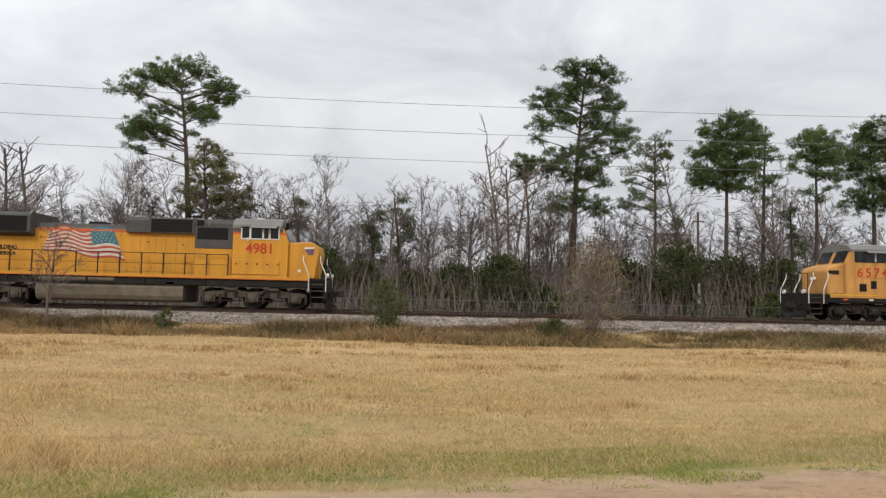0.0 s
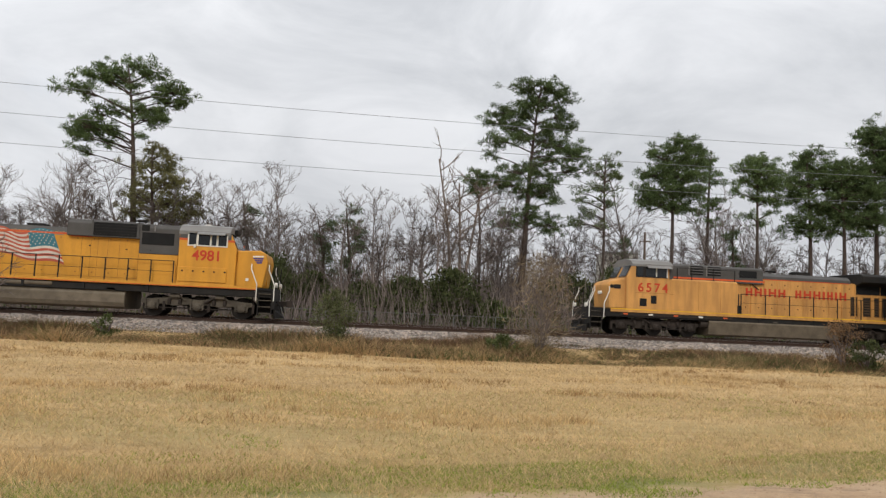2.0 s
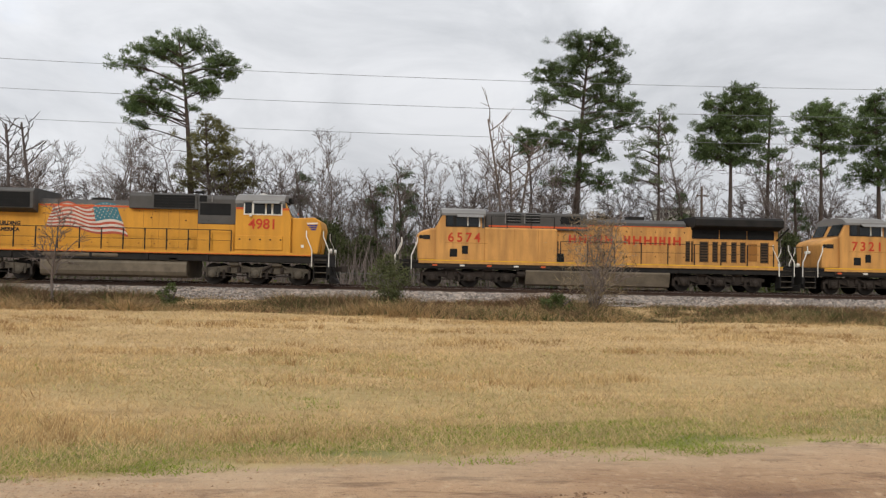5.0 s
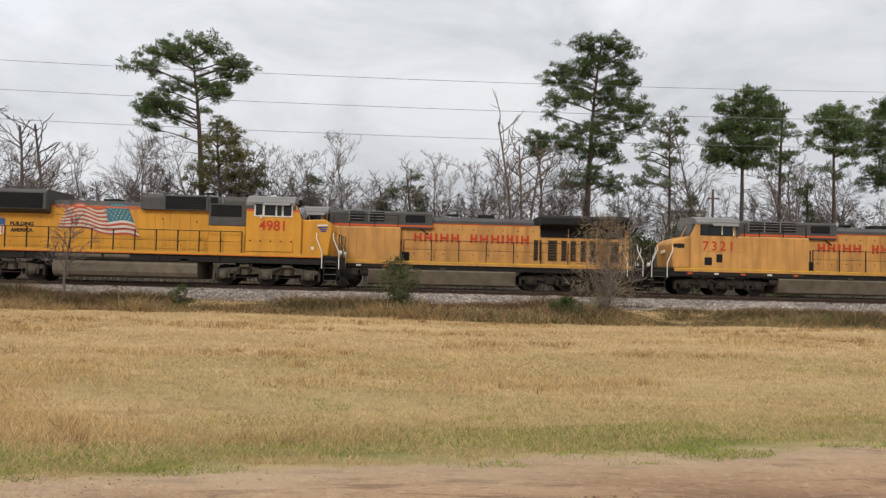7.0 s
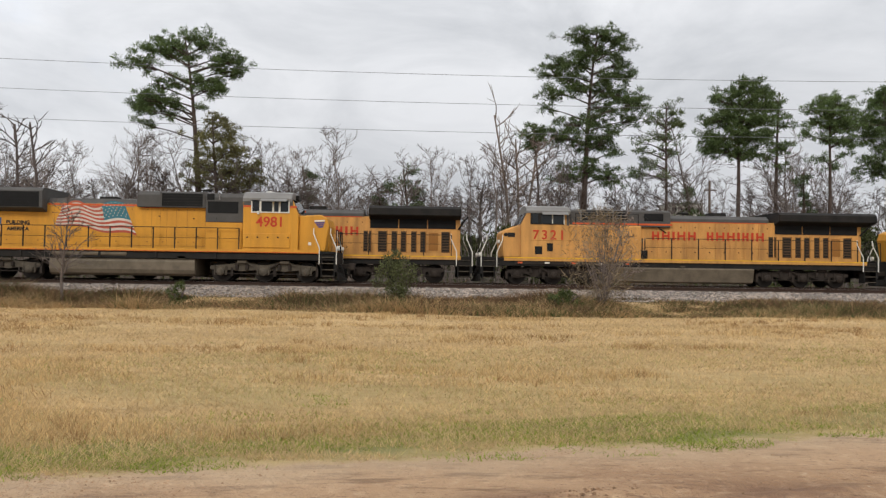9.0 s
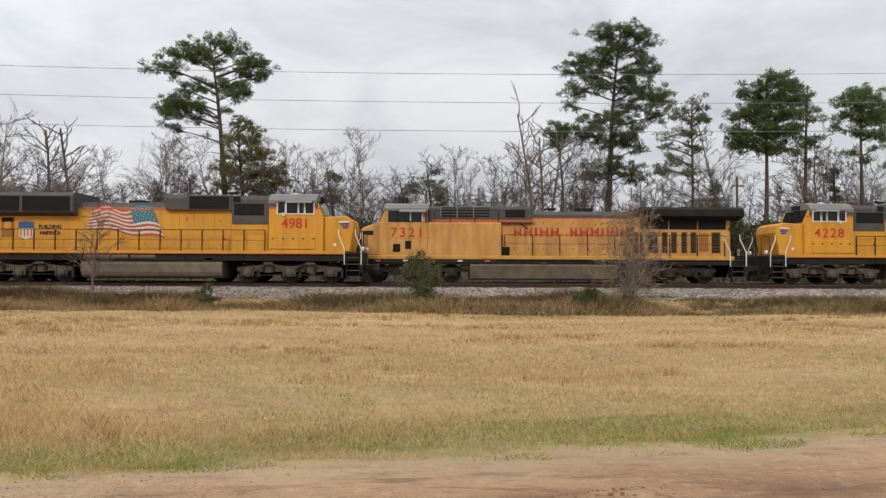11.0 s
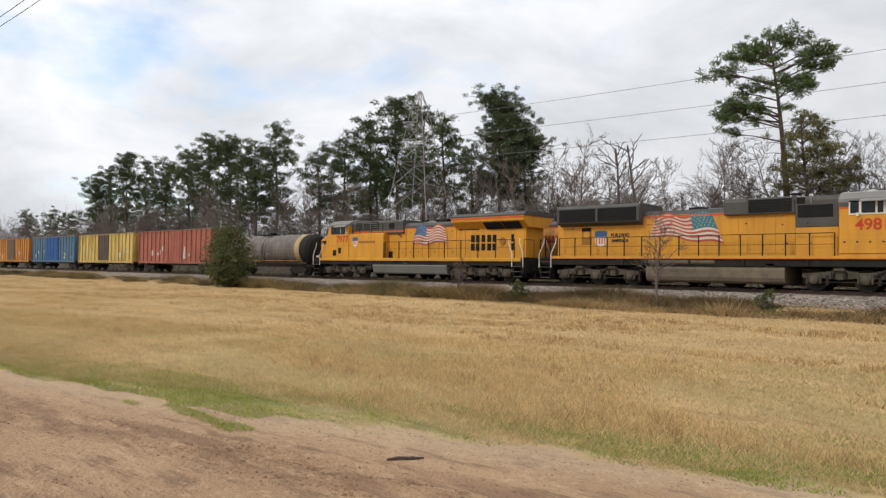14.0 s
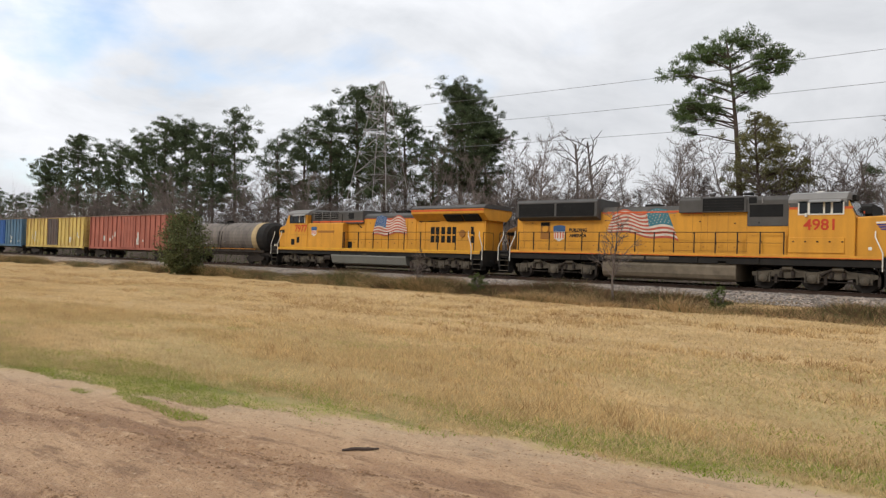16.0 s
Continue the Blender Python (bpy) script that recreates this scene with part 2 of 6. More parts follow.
def ground_material():
    """Mown dry grass, a green verge, and the bare clay track with its ruts, each with a ragged edge."""
    m = bpy.data.materials.new("field")
    m.use_nodes = True
    nt = m.node_tree
    ns, ln = nt.nodes, nt.links
    bsdf = ns["Principled BSDF"]
    bsdf.inputs["Roughness"].default_value = 0.95
    co = ns.new("ShaderNodeTexCoord")
    P = co.outputs["Object"]

    def noise_of(scale, detail=6, stretch=(1, 1, 1), rough=0.55):
        mpn = ns.new("ShaderNodeMapping")
        mpn.inputs["Scale"].default_value = stretch
        ln.new(P, mpn.inputs[0])
        n = ns.new("ShaderNodeTexNoise")
        n.inputs["Scale"].default_value, n.inputs["Detail"].default_value, n.inputs["Roughness"].default_value = scale, detail, rough
        ln.new(mpn.outputs[0], n.inputs["Vector"])
        return n.outputs["Fac"]

    def math_of(op, a, b):
        n = ns.new("ShaderNodeMath")
        n.operation = op
        for i, v in enumerate((a, b)):
            if isinstance(v, (int, float)):
                n.inputs[i].default_value = v
            else:
                ln.new(v, n.inputs[i])
        return n.outputs[0]

    def step_of(v, lo, hi):
        n = ns.new("ShaderNodeMapRange")
        n.interpolation_type = "SMOOTHSTEP"
        n.inputs["From Min"].default_value, n.inputs["From Max"].default_value = lo, hi
        ln.new(v, n.inputs["Value"])
        return n.outputs[0]

    def mix_of(f, a, b):
        n = ns.new("ShaderNodeMix")
        n.data_type = "RGBA"
        ln.new(f, n.inputs["Factor"])
        for key, v in (("A", a), ("B", b)):
            if isinstance(v, tuple):
                n.inputs[key].default_value = (*v, 1)
            else:
                ln.new(v, n.inputs[key])
        return n.outputs["Result"]

    sepn = ns.new("ShaderNodeSeparateXYZ")
    ln.new(P, sepn.inputs[0])
    X, Y = sepn.outputs[0], sepn.outputs[1]
    # metres beyond the edge of the clay track, positive in the grass
    off = math_of("SUBTRACT", Y, math_of("ADD", math_of("MULTIPLY", X, ROAD[1]), ROAD[0]))
    ragged = math_of("ADD", off, math_of("MULTIPLY", math_of("SUBTRACT", noise_of(0.9, 9, (1, 1, 1), 0.62), 0.5), 1.5))
    straw = mix_of(step_of(noise_of(0.22, 7, (0.6, 1.6, 1)), 0.35, 0.68), (0.58, 0.40, 0.19), (0.46, 0.31, 0.14))
    straw = mix_of(step_of(noise_of(2.2, 9, (0.45, 1.7, 1), 0.68), 0.44, 0.72), straw, (0.31, 0.195, 0.08))
    straw = mix_of(math_of("MULTIPLY", step_of(noise_of(3.1, 9, (0.5, 1.5, 1), 0.7), 0.55, 0.72), 0.8), straw, (0.64, 0.45, 0.21))
    straw = mix_of(math_of("MULTIPLY", step_of(noise_of(0.33, 6, (0.5, 1.5, 1)), 0.52, 0.70), 0.3), straw, (0.30, 0.26, 0.09))
    belt = math_of("MULTIPLY", math_of("SUBTRACT", 1.0, step_of(ragged, 3.5, 8.5)), step_of(noise_of(0.25, 6, (0.5, 1.4, 1)), 0.36, 0.62))
    straw = mix_of(math_of("MULTIPLY", belt, 0.35), straw, (0.30, 0.28, 0.095))
    verge = math_of("MULTIPLY", step_of(ragged, -0.2, 0.5), math_of("SUBTRACT", 1.0, step_of(ragged, 0.5, 2.4)))
    straw = mix_of(math_of("MULTIPLY", math_of("MULTIPLY", verge, step_of(noise_of(0.5, 5), 0.35, 0.6)), 0.85), straw, (0.19, 0.19, 0.06))
    clay = mix_of(step_of(noise_of(0.7, 8, (0.4, 1.3, 1)), 0.35, 0.7), (0.45, 0.285, 0.16), (0.33, 0.195, 0.105))
    clay = mix_of(step_of(noise_of(7.0, 7), 0.5, 0.8), clay, (0.55, 0.375, 0.225))
    clay = mix_of(step_of(noise_of(2.0, 9, (0.45, 1.7, 1), 0.68), 0.52, 0.64), clay, (0.24, 0.14, 0.076))
    clay = mix_of(step_of(noise_of(11.0, 6, (0.7, 1.3, 1), 0.7), 0.60, 0.72), clay, (0.50, 0.36, 0.23))
    clay = mix_of(step_of(noise_of(14.0, 7, (0.5, 1.5, 1), 0.72), 0.55, 0.66), clay, (0.22, 0.125, 0.068))
    lane = math_of("ADD", off, math_of("MULTIPLY", math_of("SUBTRACT", noise_of(0.35, 5), 0.5), 1.4))
    for at_, half in ((-1.75, 0.42), (-3.7, 0.5), (-5.6, 0.4)):
        d = math_of("ABSOLUTE", math_of("SUBTRACT", lane, at_), 0.0)
        rutm = math_of("MULTIPLY", math_of("SUBTRACT", 1.0, step_of(d, half * 0.4, half * 1.5)), step_of(noise_of(1.6, 8, (0.5, 1.5, 1), 0.65), 0.40, 0.60))
        clay = mix_of(math_of("MULTIPLY", rutm, 0.75), clay, (0.20, 0.105, 0.058))
    edge = math_of("MULTIPLY", step_of(ragged, -1.1, 0.0), 0.5)
    clay = mix_of(edge, clay, (0.52, 0.39, 0.25))
    col = mix_of(step_of(ragged, -0.12, 0.22), clay, straw)
    # beyond the far track the soil is leaf litter
    col = mix_of(step_of(Y, 43.5, 45.5), col, mix_of(step_of(noise_of(0.4), 0.4, 0.65), (0.16, 0.12, 0.07), (0.11, 0.11, 0.05)))
    ln.new(col, bsdf.inputs["Base Color"])
    b = ns.new("ShaderNodeBump")
    b.inputs["Strength"].default_value, b.inputs["Distance"].default_value = 1.0, 0.09
    ln.new(math_of("ADD", noise_of(5.0, 8), math_of("MULTIPLY", noise_of(28.0, 4), 0.5)), b.inputs["Height"])
    ln.new(b.outputs[0], bsdf.inputs["Normal"])
    return m


ROAD = (6.95, 0.215)     # edge of the clay track: y = a + b x
M["field"] = ground_material()


def ballast_material():
    m = mat("crushed_ballast", (0.275, 0.222, 0.18), 0.95, var=0.25, scale=0.5, fine=14, bump=0.9)
    ns, ln = m.node_tree.nodes, m.node_tree.links
    bsdf = ns["Principled BSDF"]
    old = bsdf.inputs["Base Color"].links[0].from_socket
    vo = ns.new("ShaderNodeTexVoronoi")
    vo.inputs["Scale"].default_value = 9
    ln.new([n for n in ns if n.bl_idname == "ShaderNodeTexCoord"][0].outputs["Object"], vo.inputs["Vector"])
    r = ns.new("ShaderNodeMapRange")
    r.inputs["To Min"].default_value, r.inputs["To Max"].default_value = 0.25, 1.6
    sepc = ns.new("ShaderNodeSeparateXYZ")
    ln.new(vo.outputs["Color"], sepc.inputs[0])
    ln.new(sepc.outputs[0], r.inputs["Value"])
    sc = ns.new("ShaderNodeVectorMath")
    sc.operation = "SCALE"
    ln.new(old, sc.inputs[0])
    ln.new(r.outputs[0], sc.inputs["Scale"])
    ln.new(sc.outputs[0], bsdf.inputs["Base Color"])
    return m


M["ballast"] = ballast_material()

# ---- mesh helpers ----


class Shape:
    """Gathers corners and faces for one mesh."""

    def __init__(self):
        self.v, self.f = [], []

    def add(self, verts, faces):
        n = len(self.v)
        self.v += [tuple(p) for p in verts]
        self.f += [tuple(i + n for i in f) for f in faces]
        return self

    def box(self, x0, x1, y0, y1, z0, z1):
        vs = [(x, y, z) for x in (x0, x1) for y in (y0, y1) for z in (z0, z1)]
        return self.add(vs, [(0, 1, 3, 2), (4, 6, 7, 5), (0, 4, 5, 1), (2, 3, 7, 6), (0, 2, 6, 4), (1, 5, 7, 3)])

    def prism(self, profile, y0, y1):
        """A profile of (x, z) corners, drawn out along y."""
        n = len(profile)
        vs = [(x, y0, z) for x, z in profile] + [(x, y1, z) for x, z in profile]
        faces = [tuple(range(n)), tuple(range(2 * n - 1, n - 1, -1))]
        return self.add(vs, faces + [(i, i + n, (i + 1) % n + n, (i + 1) % n) for i in range(n)])

    def section(self, profile, x0, x1):
        """A profile of (y, z) corners, drawn out along x."""
        n = len(profile)
        vs = [(x0, y, z) for y, z in profile] + [(x1, y, z) for y, z in profile]
        faces = [tuple(range(n)), tuple(range(2 * n - 1, n - 1, -1))]
        return self.add(vs, faces + [(i, (i + 1) % n, (i + 1) % n + n, i + n) for i in range(n)])

    def tube(self, points, radii, sides=6, caps=True):
        pts = [Vector(p) for p in points]
        if isinstance(radii, (int, float)):
            radii = [radii] * len(pts)
        vs, faces = [], []
        for i, p in enumerate(pts):
            d = (pts[min(i + 1, len(pts) - 1)] - pts[max(i - 1, 0)]).normalized()
            u = d.cross(Vector((0, 0, 1)) if abs(d.z) < 0.9 else Vector((1, 0, 0))).normalized()
            w = d.cross(u)
            vs += [p + radii[i] * (math.cos(a) * u + math.sin(a) * w) for a in (2 * math.pi * k / sides for k in range(sides))]
        for i in range(len(pts) - 1):
            for k in range(sides):
                a, b = i * sides + k, i * sides + (k + 1) % sides
                faces.append((a, b, b + sides, a + sides))
        if caps:
            faces += [tuple(range(sides))[::-1], tuple(range((len(pts) - 1) * sides, len(pts) * sides))]
        return self.add(vs, faces)

    def mesh(self, name, material):
        me = bpy.data.meshes.new(name)
        me.from_pydata(self.v, [], self.f)
        bm = bmesh.new()
        bm.from_mesh(me)
        bmesh.ops.recalc_face_normals(bm, faces=bm.faces)
        bm.to_mesh(me)
        bm.free()
        me.materials.append(material)
        return me


def part(name, shape, material, parent=None, label="", bevel=0.0, smooth=False, at=None):
    """One mesh object, under a thing or a part."""
    ob = new(name, shape.mesh(name, material))
    ob.parent = parent
    if at is not None:
        ob.matrix_basis = at
    if label:
        tagged(ob, label)
    if bevel:
        b = ob.modifiers.new("edges", "BEVEL")
        b.width, b.segments, b.limit_method = bevel, 2, "ANGLE"
    if smooth:
        ob.data.shade_smooth()
    return ob


def tri_cloud(name, tris, material, parent=None):
    """Many loose triangles (n, 3, 3) as one mesh."""
    tris = np.asarray(tris, np.float32)
    n = len(tris)
    me = bpy.data.meshes.new(name)
    me.vertices.add(3 * n)
    me.vertices.foreach_set("co", tris.reshape(-1))
    me.loops.add(3 * n)
    me.loops.foreach_set("vertex_index", np.arange(3 * n, dtype=np.int32))
    me.polygons.add(n)
    me.polygons.foreach_set("loop_start", np.arange(0, 3 * n, 3, dtype=np.int32))
    me.update(calc_edges=True)
    me.materials.append(material)
    ob = new(name, me)
    ob.parent = parent
    return ob


def lettering(name, words, size, material, parent, at, label="", space=1.0):
    """Raised letters in the built-in font; size is the height of a capital."""
    cu = bpy.data.curves.new(name, "FONT")
    cu.body, cu.size, cu.extrude, cu.offset = words, size / 0.69, 0.004, 0.012
    cu.align_x, cu.space_character = "CENTER", space
    tmp = bpy.data.objects.new(name, cu)
    scene.collection.objects.link(tmp)
    bpy.context.view_layer.update()
    me = bpy.data.meshes.new_from_object(tmp.evaluated_get(bpy.context.evaluated_depsgraph_get()))
    bpy.data.objects.remove(tmp)
    me.materials.clear()
    me.materials.append(material)
    ob = new(name, me)
    ob.parent, ob.matrix_basis = parent, at
    return tagged(ob, label) if label else ob


rng = np.random.default_rng(7)

# ---- ground and tracks ----


def ground_height(x, y):
    """Flat field, low bank under the tracks, woodland floor behind."""
    s = np.clip((y - 31.0) / 2.6, 0, 1)
    z = 0.34 * s * s * (3 - 2 * s)
    swell = 0.05 * np.sin(x * 0.31 + 1.3 * np.sin(y * 0.23)) * np.sin(y * 0.37 + 0.5) * (y < 31) * (y > 4)
    rut = np.zeros_like(x)
    for off in (-1.6, -2.0, -3.5, -3.9):
        d = y - (ROAD[0] + ROAD[1] * x + off + 0.12 * np.sin(x * 0.7 + off))
        rut = rut - 0.035 * np.exp(-(d / 0.12) ** 2) + 0.02 * np.exp(-((d - 0.22) / 0.1) ** 2)
    return z + swell + rut


def grid_sheet(name, xs, ys, height, material):
    gx, gy = np.meshgrid(xs, ys)
    gz = height(gx, gy)
    v = np.stack([gx, gy, gz], -1).reshape(-1, 3)
    nx, ny = len(xs), len(ys)
    i = (np.arange(ny - 1)[:, None] * nx + np.arange(nx - 1)[None, :]).reshape(-1)
    f = np.stack([i, i + 1, i + nx + 1, i + nx], -1)
    me = bpy.data.meshes.new(name)
    me.from_pydata(v.tolist(), [], f.tolist())
    me.materials.append(material)
    me.shade_smooth()
    return new(name, me)


xs = np.concatenate([np.linspace(-2500, -140, 12), np.linspace(-135, -30, 60), np.linspace(-29.8, 14, 220), np.linspace(14.4, 60, 60), np.linspace(70, 2500, 12)])
ys = np.concatenate([np.linspace(-2500, -40, 8), np.linspace(-36, 0, 10), np.linspace(0.15, 12, 80), np.linspace(12.4, 30, 40), np.linspace(30.5, 48, 36), np.linspace(50, 130, 16), np.linspace(160, 2800, 12)])
ground = tagged(grid_sheet("ground", xs, ys, ground_height, M["field"]), "mown dry tan grass field with a bare clay track", "ground", kind="structure")

TOP = RAIL - 0.19
prof = [(33.5, 0.15), (33.9, 0.36), (35.15, TOP - 0.06), (35.5, TOP), (38.8, TOP), (39.1, TOP - 0.07), (39.4, TOP), (42.7, TOP), (43.0, TOP - 0.05), (44.4, 0.3), (44.8, 0.1)]
bx = np.concatenate([np.arange(-400, -130, 6.0), np.arange(-130, 60, 0.5), np.arange(60, 400, 6.0)])
py = []
for (a, za), (b, zb) in zip(prof, prof[1:]):
    k = max(1, round((b - a) / 0.3))
    py += [(a + (b - a) * i / k, za + (zb - za) * i / k) for i in range(k)]
py.append(prof[-1])
gx, gyi = np.meshgrid(bx, np.arange(len(py)))
yy, zz = np.array([p[0] for p in py])[gyi], np.array([p[1] for p in py])[gyi]
edge = (gyi == 0) | (gyi == len(py) - 1)
zz = zz + np.where(edge, 0, rng.normal(0, 0.022, zz.shape))
yy = yy + np.where(edge, 0, rng.normal(0, 0.05, zz.shape))
nx = len(bx)
i = (np.arange(len(py) - 1)[:, None] * nx + np.arange(nx - 1)[None, :]).reshape(-1)
me = bpy.data.meshes.new("ballast")
me.from_pydata(np.stack([gx, yy, zz], -1).reshape(-1, 3).tolist(), [], np.stack([i, i + 1, i + nx + 1, i + nx], -1).tolist())
me.materials.append(M["ballast"])
tagged(new("ballast", me), "grey crushed stone ballast under two railway tracks", "ballast", kind="structure")


def loose_stones():
    """Stones lying proud on the front shoulder."""
    n = 16000
    x = rng.uniform(-75, 32, n)
    y = 33.6 + rng.beta(1.2, 1.4, n) * 2.1
    z = np.interp(y, [p[0] for p in prof], [p[1] for p in prof])
    c = np.stack([x, y, z], -1)
    r = rng.uniform(0.03, 0.075, n)
    base = np.array([(1, 0, 0), (-0.5, 0.87, 0), (-0.5, -0.87, 0), (0.1, 0, 0.9)])
    pts = c[:, None] + base[None] * r[:, None, None] * rng.uniform(0.7, 1.4, (n, 4, 1)) + rng.normal(0, 0.006, (n, 4, 3))
    faces = [(0, 1, 3), (1, 2, 3), (2, 0, 3)]
    me = bpy.data.meshes.new("ballast_stones")
    me.from_pydata(pts.reshape(-1, 3).tolist(), [], [tuple(4 * k + j for j in f) for k in range(n) for f in faces])
    me.materials.append(M["stone"])
    tagged(new("ballast_stones", me), "loose grey ballast stones on the track shoulder", "stones", kind="stuff")


loose_stones()


def rail_profile(y):
    return [(y - 0.07, RAIL - 0.17), (y + 0.07, RAIL - 0.17), (y + 0.07, RAIL - 0.155), (y + 0.012, RAIL - 0.135), (y + 0.012, RAIL - 0.045), (y + 0.036, RAIL - 0.035),
            (y + 0.036, RAIL - 0.002), (y - 0.036, RAIL - 0.002), (y - 0.036, RAIL - 0.035), (y - 0.012, RAIL - 0.045), (y - 0.012, RAIL - 0.135), (y - 0.07, RAIL - 0.155)]


tie_mesh = Shape().box(-0.115, 0.115, -1.3, 1.3, -0.16, 0.012).mesh("tie", M["tie"])
for yc, side in ((Y1, "near"), (Y2, "far")):
    track = tagged(new("track"), "railway track with rusty steel rails on dark wooden ties", "railway track", "tracks", "structure")
    for s in (-0.7525, 0.7525):
        r = part("rail", Shape().section(rail_profile(yc + s), -420, 420), M["rail"], track)
        part("rail_head", Shape().box(-420, 420, yc + s - 0.03, yc + s + 0.03, RAIL - 0.002, RAIL), M["railtop"], r, "worn bright running surface")
    for k in range(150 if side == "near" else 60):
        t = new("tie", tie_mesh)
        t.parent = track
        t.matrix_basis = pose(-44 + 0.52 * k if side == "near" else 1 + 0.52 * k, yc + random.uniform(-0.05, 0.05), TOP, 0, 0, random.uniform(-1, 1))

# ---- grass ----


def grass_blades(n, near, far, xr, h, material, name, label, keep):
    """Thin blades, denser towards the camera's side of the field."""
    y = near * (far / near) ** rng.random(n)
    x = xr[0] * y + (xr[1] - xr[0]) * y * rng.random(n) if len(xr) == 2 else rng.uniform(xr[0], xr[1], n)
    ok = keep(x, y)
    x, y = x[ok], y[ok]
    n = len(x)
    z = ground_height(x, y)
    hh = h * rng.uniform(0.5, 1.4, n) * (1 + 0.012 * y)
    w = 0.0022 + 0.0007 * y
    a = rng.uniform(0, np.pi, n)
    lean = rng.normal(0, 0.95, (n, 2)) * hh[:, None]
    b = np.stack([x, y, z - 0.01], -1)
    side = np.stack([np.cos(a) * w, np.sin(a) * w * 0.4, 0 * a], -1)
    tip = b + np.concatenate([lean, hh[:, None]], 1)
    return tagged(tri_cloud(name, np.stack([b - side, b + side, tip], 1), material), label, "grass", kind="stuff")


def off_road(x, y):
    return y - ROAD[0] - ROAD[1] * x


TABLE = np.random.default_rng(3).normal(0, 1, (256, 256))


def patchy(x, y, f, seed):
    """Smooth patches at two sizes, longer across the field than into it; about -1.5 to 1.5."""
    total = 0
    for size, weight in ((f * 0.5, 0.9), (f * 1.7, 0.5)):
        u, v = x * size * 0.6 + 37.7 * seed, y * size * 1.5 + 11.3 * seed
        i, j = np.floor(u).astype(int), np.floor(v).astype(int)
        a, b = u - i, v - j
        a, b = a * a * (3 - 2 * a), b * b * (3 - 2 * b)
        at_ = lambda di, dj: TABLE[(i + di) % 256, (j + dj) % 256]
        total = total + weight * (at_(0, 0) * (1 - a) * (1 - b) + at_(1, 0) * a * (1 - b) + at_(0, 1) * (1 - a) * b + at_(1, 1) * a * b)
    return total


grass_blades(800000, 4.2, 33.0, (-4.0, 0.95), 0.058, M["grass"], "dry_grass", "dry tan winter grass, mown short",
             lambda x, y: (off_road(x, y) > 0.35 + 0.35 * patchy(x, y, 1.1, 2.0)) & (rng.random(len(x)) < np.clip(0.72 + 0.25 * patchy(x, y, 0.9, 0.7), 0.35, 1)))
grass_blades(300000, 4.2, 22.0, (-4.0, 0.95), 0.062, M["grass_olive"], "olive_grass", "half-green winter grass near the clay track",
             lambda x, y: (off_road(x, y) > 0.15 + 0.3 * patchy(x, y, 1.1, 2.0)) & (off_road(x, y) < 9) & (rng.random(len(x)) < 0.26 + 0.34 * patchy(x, y, 0.5, 4.2) + 0.35 * np.clip((-8 - x) / 10, 0, 1)))
grass_blades(700000, 4.0, 20.0, (-4.0, 1.0), 0.042, M["grass_green"], "green_grass", "fresh green grass along the clay track",
             lambda x, y: (off_road(x, y) > -0.15 + 0.35 * patchy(x, y, 1.7, 1.0)) & (rng.random(len(x)) < np.where(off_road(x, y) < 1.6, 0.75, np.where(off_road(x, y) < 9, 0.30, 0.10) * (patchy(x, y, 1.5, 8.0) > 0.75)) * np.clip(0.55 + 1.0 * patchy(x, y, 1.2, 3.0), 0, 1.3)))


def tufts():
    """Taller brown tufts that the mower left, in drifts."""
    n = 20000
    y = 4.5 * (30 / 4.5) ** rng.random(n)
    x = (-4.0 + 5.0 * rng.random(n)) * y
    ok = (off_road(x, y) > 1.0) & (patchy(x, y * 1.4, 0.7, 5.0) > 0.15)
    x, y = x[ok], y[ok]
    k = 16
    n = len(x)
    r = rng.uniform(0.08, 0.3, n)
    bx_ = (x[:, None] + rng.normal(0, 1, (n, k)) * r[:, None]).ravel()
    by_ = (y[:, None] + rng.normal(0, 0.6, (n, k)) * r[:, None]).ravel()
    h = (rng.uniform(0.06, 0.17, n)[:, None] * rng.uniform(0.6, 1.3, (n, k))).ravel()
    b = np.stack([bx_, by_, ground_height(bx_, by_) - 0.01], -1)
    tip = b + np.concatenate([rng.normal(0, 0.6, (n * k, 2)) * h[:, None], h[:, None]], 1)
    w = np.stack([0.0025 + 0.0005 * by_, 0 * by_, 0 * by_], -1)
    tr = np.stack([b - w, b + w, tip], 1)
    dark = np.repeat(rng.random(n) < np.where(y > 14, 0.40, 0.06), k)
    tagged(tri_cloud("grass_tufts", tr[~dark], M["grass_brown"]), "taller pale tufts in the dry grass", "grass", kind="stuff")
    tagged(tri_cloud("grass_tufts", tr[dark], M["tuft_dark"]), "low dark brown tufts in the dry grass", "grass", kind="stuff")


